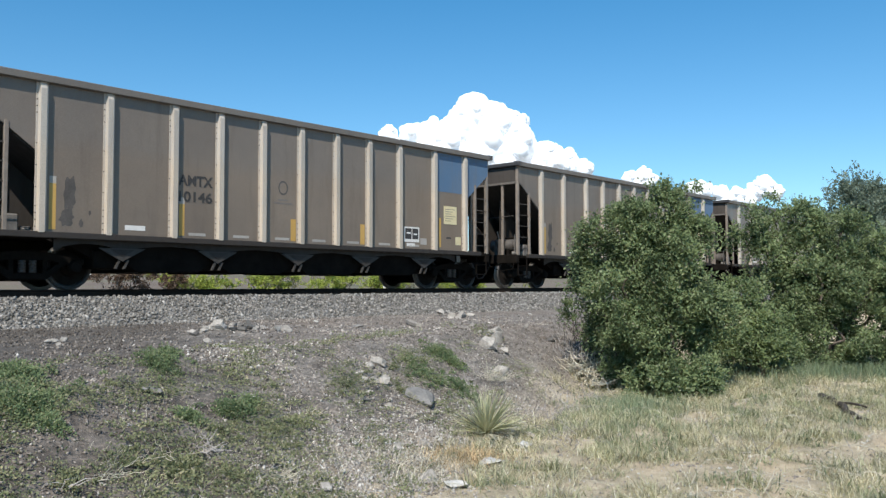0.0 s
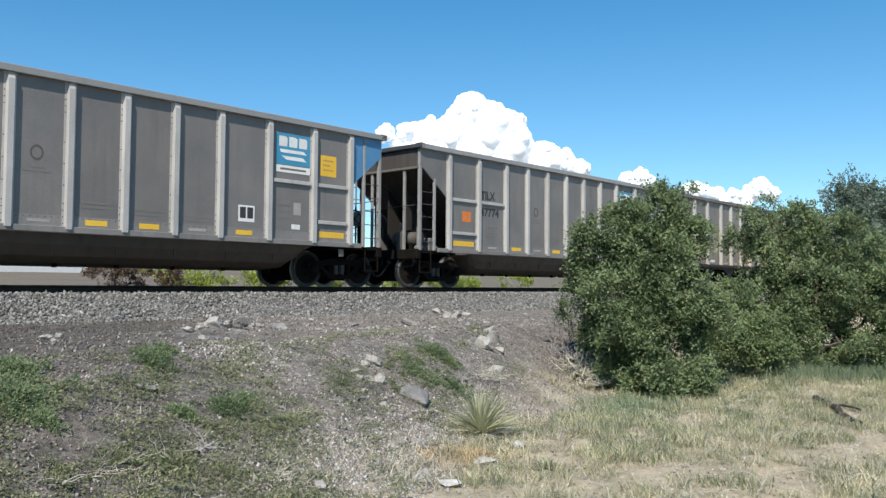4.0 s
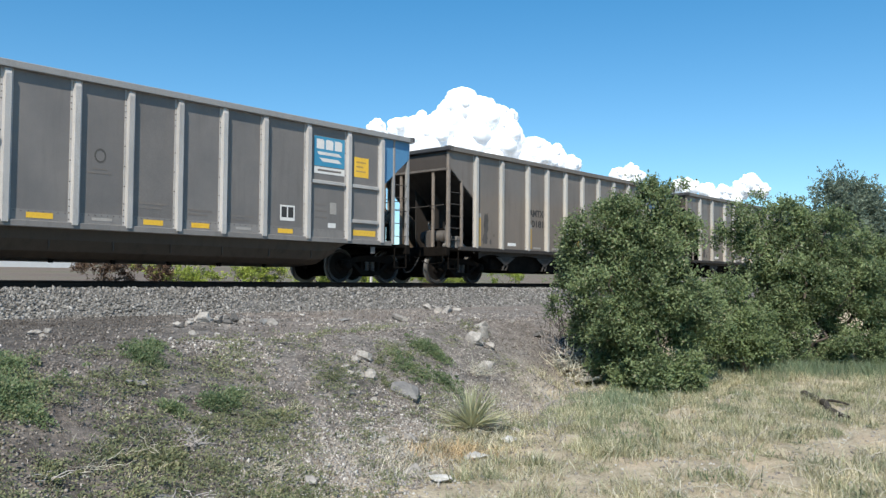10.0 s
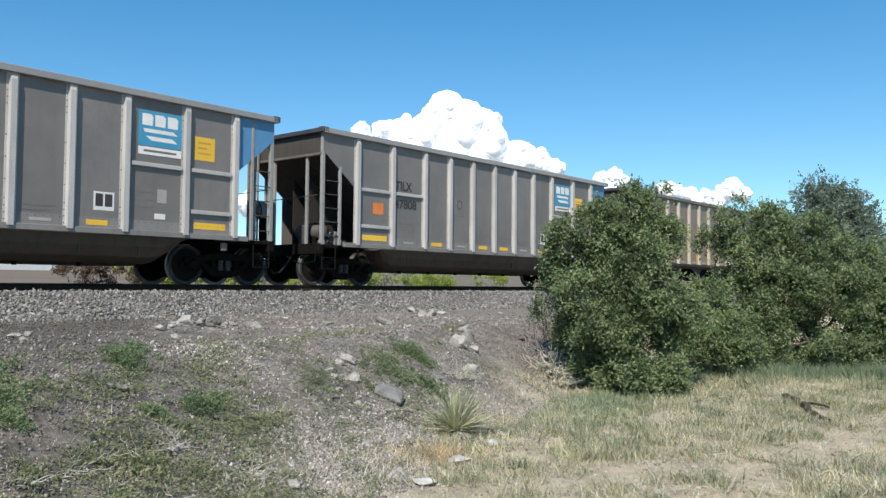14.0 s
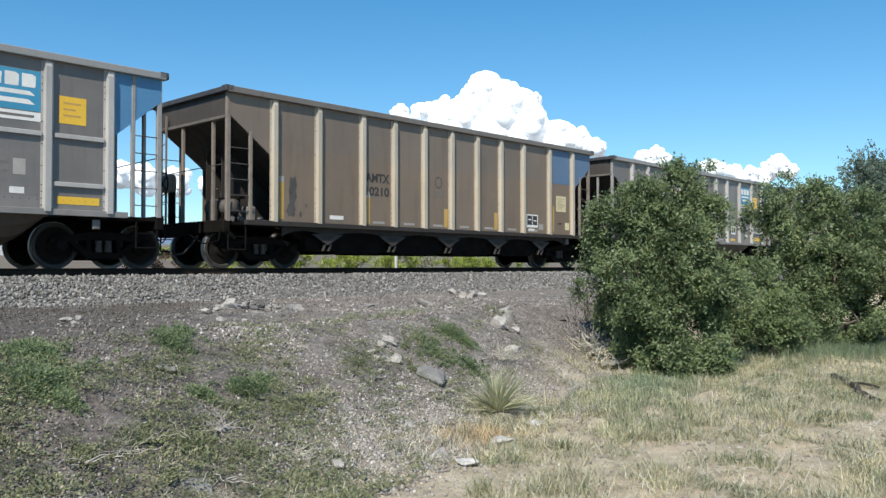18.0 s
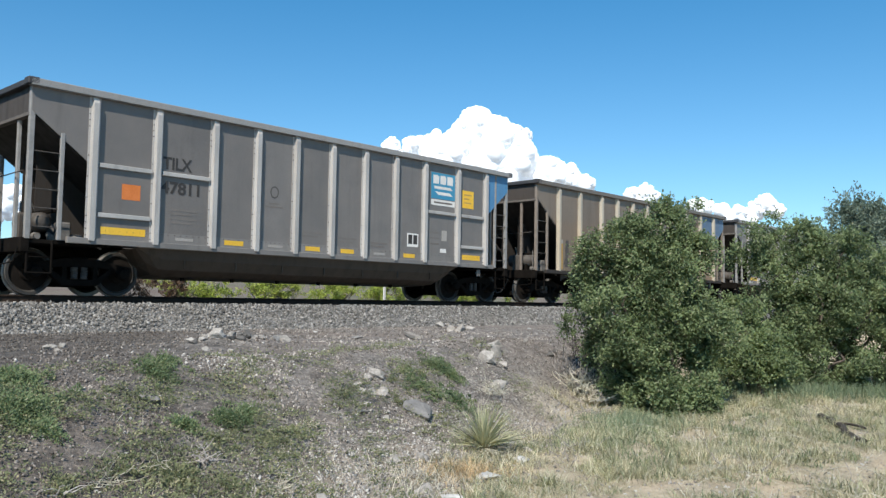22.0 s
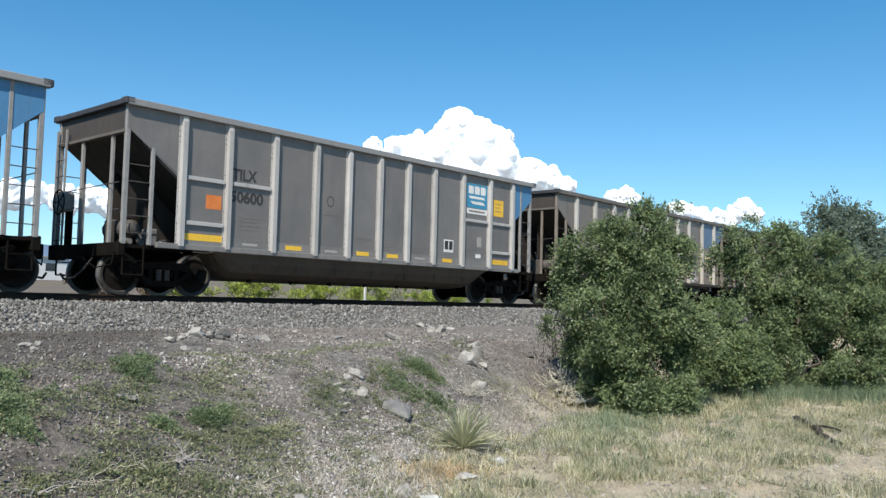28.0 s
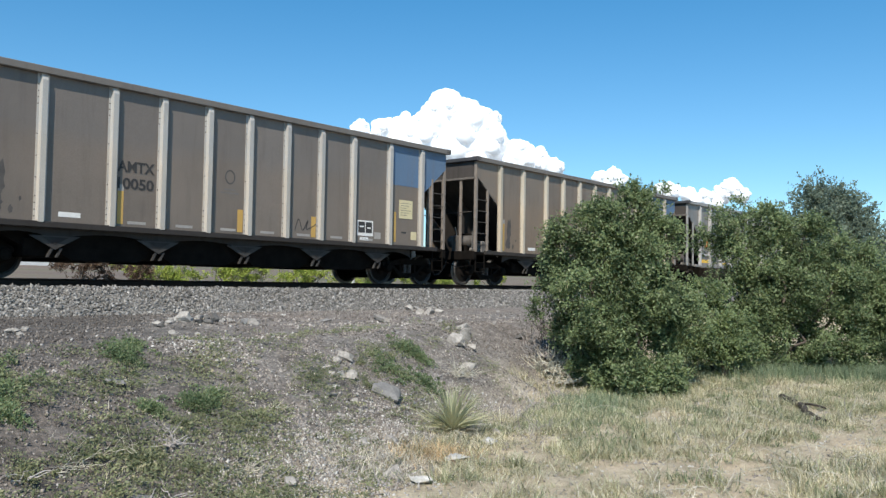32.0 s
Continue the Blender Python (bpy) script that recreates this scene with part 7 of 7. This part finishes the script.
def build_branch():
    """The fallen dark branch on the bank."""
    base = tagged(new("fallen_branch"), "thin dark fallen branch lying in dry grass", "branch")
    base.matrix_basis = pose(11.1, 3.31, float(height(11.1, 3.31)))
    pr = random.Random(9)
    for pts, r in (([(1.3, 0.78, 0.05), (1.05, 0.62, 0.09), (0.72, 0.36, 0.08), (0.25, 0.10, 0.08), (0.0, 0.0, 0.07), (-0.58, -0.40, 0.06)], 0.05), ([(0.72, 0.36, 0.06), (0.62, 0.12, 0.09), (0.5, -0.12, 0.07)], 0.02)):
        bm = bmesh.new()
        fine = []
        for a, b in zip(pts, pts[1:]):
            for k in range(4):
                p = Vector(a).lerp(Vector(b), k / 4)
                fine.append(p + Vector((pr.uniform(-1, 1), pr.uniform(-1, 1), pr.uniform(-0.3, 0.6))) * 0.018)
        fine.append(Vector(pts[-1]))
        tube_along(bm, fine, [r * (1 - 0.35 * k / len(fine)) for k in range(len(fine))], 8)
        part("limb", bm, M_BARK_DARK, base)


build_branch()


def build_board():
    """A pale split board half sunk in the upper slope."""
    bm = bmesh.new()
    rows = []
    for k in range(7):
        t = k / 6
        w = 0.075 - 0.03 * abs(t - 0.4)
        rows.append([bm.verts.new((t * 1.5 - 0.75, sy * w * 0.7 + 0.02 * math.sin(5 * t), sz * 0.025 + 0.03)) for sy, sz in ((-1, -1), (1, -1), (1, 1), (-1, 1))])
    for p, q in zip(rows, rows[1:]):
        for j in range(4):
            bm.faces.new((p[j], p[(j + 1) % 4], q[(j + 1) % 4], q[j]))
    bm.faces.new(rows[0][::-1])
    bm.faces.new(rows[-1])
    ob = new("weathered_board", mesh_of(bm, "weathered_board", mat("bleached_board", speckled((0.34, 0.31, 0.27), (0.47, 0.43, 0.38), 3.0, 40, 0.35, relief=0.5, stretch=(1, 8, 8)), 0.9)))
    z0, z1 = float(height(9.6, 9.35)), float(height(10.5, 10.55))
    ob.matrix_basis = pose(10.05, 9.95, (z0 + z1) / 2 + 0.03, 0, -math.degrees(math.atan2(z1 - z0, 1.5)), 53)
    tagged(ob, "bleached split board lying on the gravel slope", "board")


build_board()


# ---- beyond the track ----
M_PALE_BUSH = mat("pale_sage_leaf", plant_tones([(0.0, (0.26, 0.27, 0.18)), (0.6, (0.36, 0.36, 0.25)), (1.0, (0.48, 0.45, 0.33))]), 0.8)


def field_bush(x, y, w, h, seed, material, label, leaves=2600):
    pr = random.Random(seed)
    lobes = [(pr.uniform(-0.7, 0.7) * w, pr.uniform(-0.4, 0.4) * w, h * pr.uniform(0.3, 0.65), 0.42 * w, h / w * 0.9) for _ in range(6)]
    shrub("field_bush", x, y, lobes, leaves, 0.11, seed, label, "bush", material, 4, 40, 0.03, 0.3)


bush_rng = random.Random(61)
for k, x in enumerate((22.6, 23.8, 25.0, 28.0, 29.3, 30.6, 33.0, 34.4, 35.7, 37.2, 38.6, 41.5, 43.4, 46.6, 49.0, 53.0)):
    field_bush(x, 40 + (k % 3) * 0.8, bush_rng.uniform(1.4, 2.3), bush_rng.uniform(1.3, 1.75), 201 + k, M_FIELD_BUSH, "bright yellow-green bush beyond the railway")
for k, (x, w, h) in enumerate(((18.6, 1.2, 1.7), (20.2, 1.0, 1.5), (21.6, 0.8, 1.3), (62.0, 1.6, 1.5))):
    field_bush(x, 39 + (k % 2), w, h, 231 + k, M_BROWN_BUSH, "dry red-brown bush beyond the railway")
for k, x in enumerate((26.2, 31.8, 39.4, 44.2, 50.0)):
    field_bush(x, 43 + (k % 2), 1.5, 1.4, 251 + k, M_PALE_BUSH, "pale dry sagebrush beyond the railway")

M_POST = mat("white_painted_post", speckled((0.70, 0.70, 0.69), (0.80, 0.80, 0.79), 4.0, 40, 0.15), 0.6)
post = tagged(new("marker_post"), "slim white marker post beyond the railway", "post")
post.matrix_basis = pose(23.6, 25.0, float(height(23.6, 25.0)))
part("post_shaft", box(-0.06, 0.06, -0.03, 0.03, -0.1, 1.62, 0.012), M_POST, post)
part("post_cap", box(-0.065, 0.065, -0.035, 0.035, 1.62, 1.66, 0.01), M_POST, post)

M_WALL = mat("white_siding", speckled((0.68, 0.68, 0.67), (0.76, 0.76, 0.75), 2.0, 30, 0.12), 0.7)
M_ROOF = mat("grey_metal_roof", speckled((0.30, 0.30, 0.31), (0.38, 0.38, 0.38), 2.0, 30, 0.15), 0.5)
M_PANE = mat("dark_window_glass", speckled((0.03, 0.035, 0.04), (0.05, 0.055, 0.06), 2.0, 30, 0.1), 0.15)
house = tagged(new("white_building"), "long low white building far beyond the railway", "building")
house.matrix_basis = pose(34.5, 90.0, float(height(34.5, 90.0)))
part("wall", box(-7.5, 5.0, -2, 2, -0.3, 2.3), M_WALL, house)
part("roof", prism([(-7.8, 2.3), (5.3, 2.3), (5.3, 2.42), (-7.8, 2.42)], -2.3, 2.3), M_ROOF, house)
for k in range(4):
    part("window", box(-6.4 + k * 3.0, -5.3 + k * 3.0, -2.03, -1.99, 0.9, 1.7), M_PANE, house)


# ---- hills ----
def haze_build(nt, b):
    n = tex_noise(nt, world_coords(nt), 0.004, 5)
    nt.links.new(ramp(nt, n, [(0.3, (0.10, 0.15, 0.24)), (0.7, (0.15, 0.20, 0.29))]), b.inputs["Base Color"])


M_HILL = mat("blue_hazy_hill", haze_build, 1.0)


def build_hills():
    n = 220
    rows = []
    a = np.linspace(radians(-75), radians(78), n)
    for dist, hgt, seed in ((2300, 0.0, 3), (2320, 1.0, 3)):
        top = hgt * (95 + 55 * lump(a * 10, a * 0, 4.0, 51) + 18 * lump(a * 10, a * 0, 0.8, 52)) * np.clip(1.25 - (a / radians(80)) * 0.9, 0.25, 1.4)
        rows.append(np.stack([np.sin(a) * dist, np.cos(a) * dist, np.where(hgt > 0, top, -20.0)], 1))
    back = rows[1] * np.array([1.15, 1.15, 0]) + np.array([0, 0, -20.0])
    v = np.concatenate([rows[0], rows[1], back])
    i = np.arange(n - 1)
    f = np.concatenate([np.stack([i, i + 1, i + n + 1, i + n], 1), np.stack([i + n, i + n + 1, i + 2 * n + 1, i + 2 * n], 1)])
    tagged(new("backdrop_hills", raw_mesh("hills", v, f, M_HILL, True)), "hazy blue mountain ridge on the horizon", "mountains", kind="structure")


build_hills()


# ---- cumulus clouds ----
def cloud_build(nt, b):
    b.inputs["Base Color"].default_value = (0.82, 0.83, 0.84, 1)
    b.inputs["Specular IOR Level"].default_value = 0.0
    b.inputs["Subsurface Weight"].default_value = 0.0
    # faint glow added that lifts the shaded folds of the cloud
    b.inputs["Emission Color"].default_value = (0.80, 0.88, 1.0, 1)
    b.inputs["Emission Strength"].default_value = 0.24
    n = tex_noise(nt, world_coords(nt), 0.035, 6, 0.6)
    bump(nt, b, n, 0.35, 8.0)


M_CLOUD = mat("sunlit_glowing_cumulus", cloud_build, 1.0)


def ball(n):
    bm = bmesh.new()
    bmesh.ops.create_icosphere(bm, subdivisions=n, radius=1.0)
    v = np.array([q.co[:] for q in bm.verts])
    f = np.array([[q.index for q in g.verts] for g in bm.faces])
    bm.free()
    return v, f


BALLS = {n: ball(n) for n in (2, 3, 4)}
WAVES = np.random.RandomState(77)
WAVE_D = WAVES.normal(size=(10, 3))
WAVE_P = WAVES.uniform(0, math.tau, 10)


def billow(v, scale):
    """Rounded, cauliflower-like noise."""
    out = 0
    for d, p in zip(WAVE_D, WAVE_P):
        out = out + np.abs(np.sin(v @ d * scale + p + 1.3 * np.sin(v @ d[::-1] * scale * 0.7)))
    return out / len(WAVE_P) - 0.64


def cloud(name, puffs, seed):
    """A heap of billows; each puff is (bearing from the x axis in degrees, elevation in degrees, radius in metres) at 3 km."""
    pr = random.Random(seed)
    vs, fs, count = [], [], 0
    for az, el, r in puffs:
        r *= 0.92
        c = np.array((math.cos(radians(az)) * math.cos(radians(el)), math.sin(radians(az)) * math.cos(radians(el)), math.sin(radians(el)))) * 3000
        balls = [(c, r, 4 if r > 40 else 3)]
        for _ in range(18):
            d = np.array((pr.gauss(0, 1), pr.gauss(0, 1), pr.gauss(0.25, 0.9)))
            d /= np.linalg.norm(d)
            balls.append((c + d * r * pr.uniform(0.75, 1.0), r * pr.uniform(0.18, 0.44), 3 if r > 40 else 2))
        for p, s, n in balls:
            bv, bf = BALLS[n]
            v = p + bv * s
            k = 1 + 0.5 * billow(v, 1.5 / r) + 0.35 * billow(v, 4.0 / r) + 0.2 * billow(v, 10.0 / r)
            vs.append(p + bv * s * k[:, None])
            fs.append(bf + count)
            count += len(bv)
    ob = new(name, raw_mesh(name, np.concatenate(vs), np.concatenate(fs), M_CLOUD, True))
    tagged(ob, "bright white billowing cumulus cloud", "cloud", kind="structure")


cloud("cumulus_cloud", [(40.4, 12.2, 68), (41.2, 11.1, 80), (39.1, 11.5, 80), (37.7, 11.2, 60), (43.2, 10.5, 66), (44.8, 10.6, 46), (46.4, 10.6, 36), (42.0, 9.5, 93), (39.6, 9.6, 103), (37.3, 9.8, 80), (35.3, 8.9, 66), (33.9, 8.5, 54), (32.8, 8.1, 38), (38.4, 8.4, 93), (43.6, 9.1, 72), (45.0, 9.3, 56)], 7)
cloud("cumulus_cloud", [(29.6, 7.4, 30), (28.8, 7.5, 33), (28.3, 7.2, 26), (29.2, 6.7, 34)], 8)
cloud("cumulus_cloud", [(25.6, 6.5, 30), (24.9, 6.4, 33), (23.8, 6.2, 30), (22.7, 6.0, 30), (21.0, 6.6, 36), (21.5, 6.3, 33), (20.4, 6.1, 29), (22.0, 5.8, 33), (23.4, 5.6, 30)], 9)
cloud("cumulus_cloud", [(69.3, 5.9, 54), (68.0, 6.1, 46), (70.8, 5.6, 62), (66.4, 5.9, 54), (64.8, 6.0, 50), (72.2, 5.1, 62), (63.4, 5.7, 54), (61.5, 5.6, 54), (59.0, 5.4, 50), (56.5, 5.6, 52), (54.0, 5.4, 46)], 10)


# ---- movement: the train rolls to the right, its wheels turn while it passes ----
def motions():
    for i, car in CARS.items():
        walk(car, [(t, pose(corner_x(i, t), TRACK_Y, RAIL_Z)) for t in range(0, 33)])
    step = 0.05
    for i, car in CARS.items():
        # seconds at which the car runs past the viewer
        seen = [k * step for k in range(int(32 / step) + 1) if -17 < corner_x(i, k * step) < 26]
        if not seen:
            continue
        for bogie in [o for o in car.children if o.name.split(".")[0] == "bogie"]:
            for w in [o for o in bogie.children if o.name.split(".")[0] == "wheelset"]:
                ax = w.matrix_basis.translation.x
                rows = []
                for t in [0.0] * (seen[0] > 0.01) + seen + [32.0] * (seen[-1] < 31.99):
                    tt = min(max(t, seen[0]), seen[-1])
                    turn = math.degrees((corner_x(i, tt) - corner_x(i, seen[0])) / 0.458)
                    rows.append((t, pose(ax, 0, 0.458) @ Matrix.Rotation(radians(turn), 4, "Y")))
                walk(w, rows)


motions()
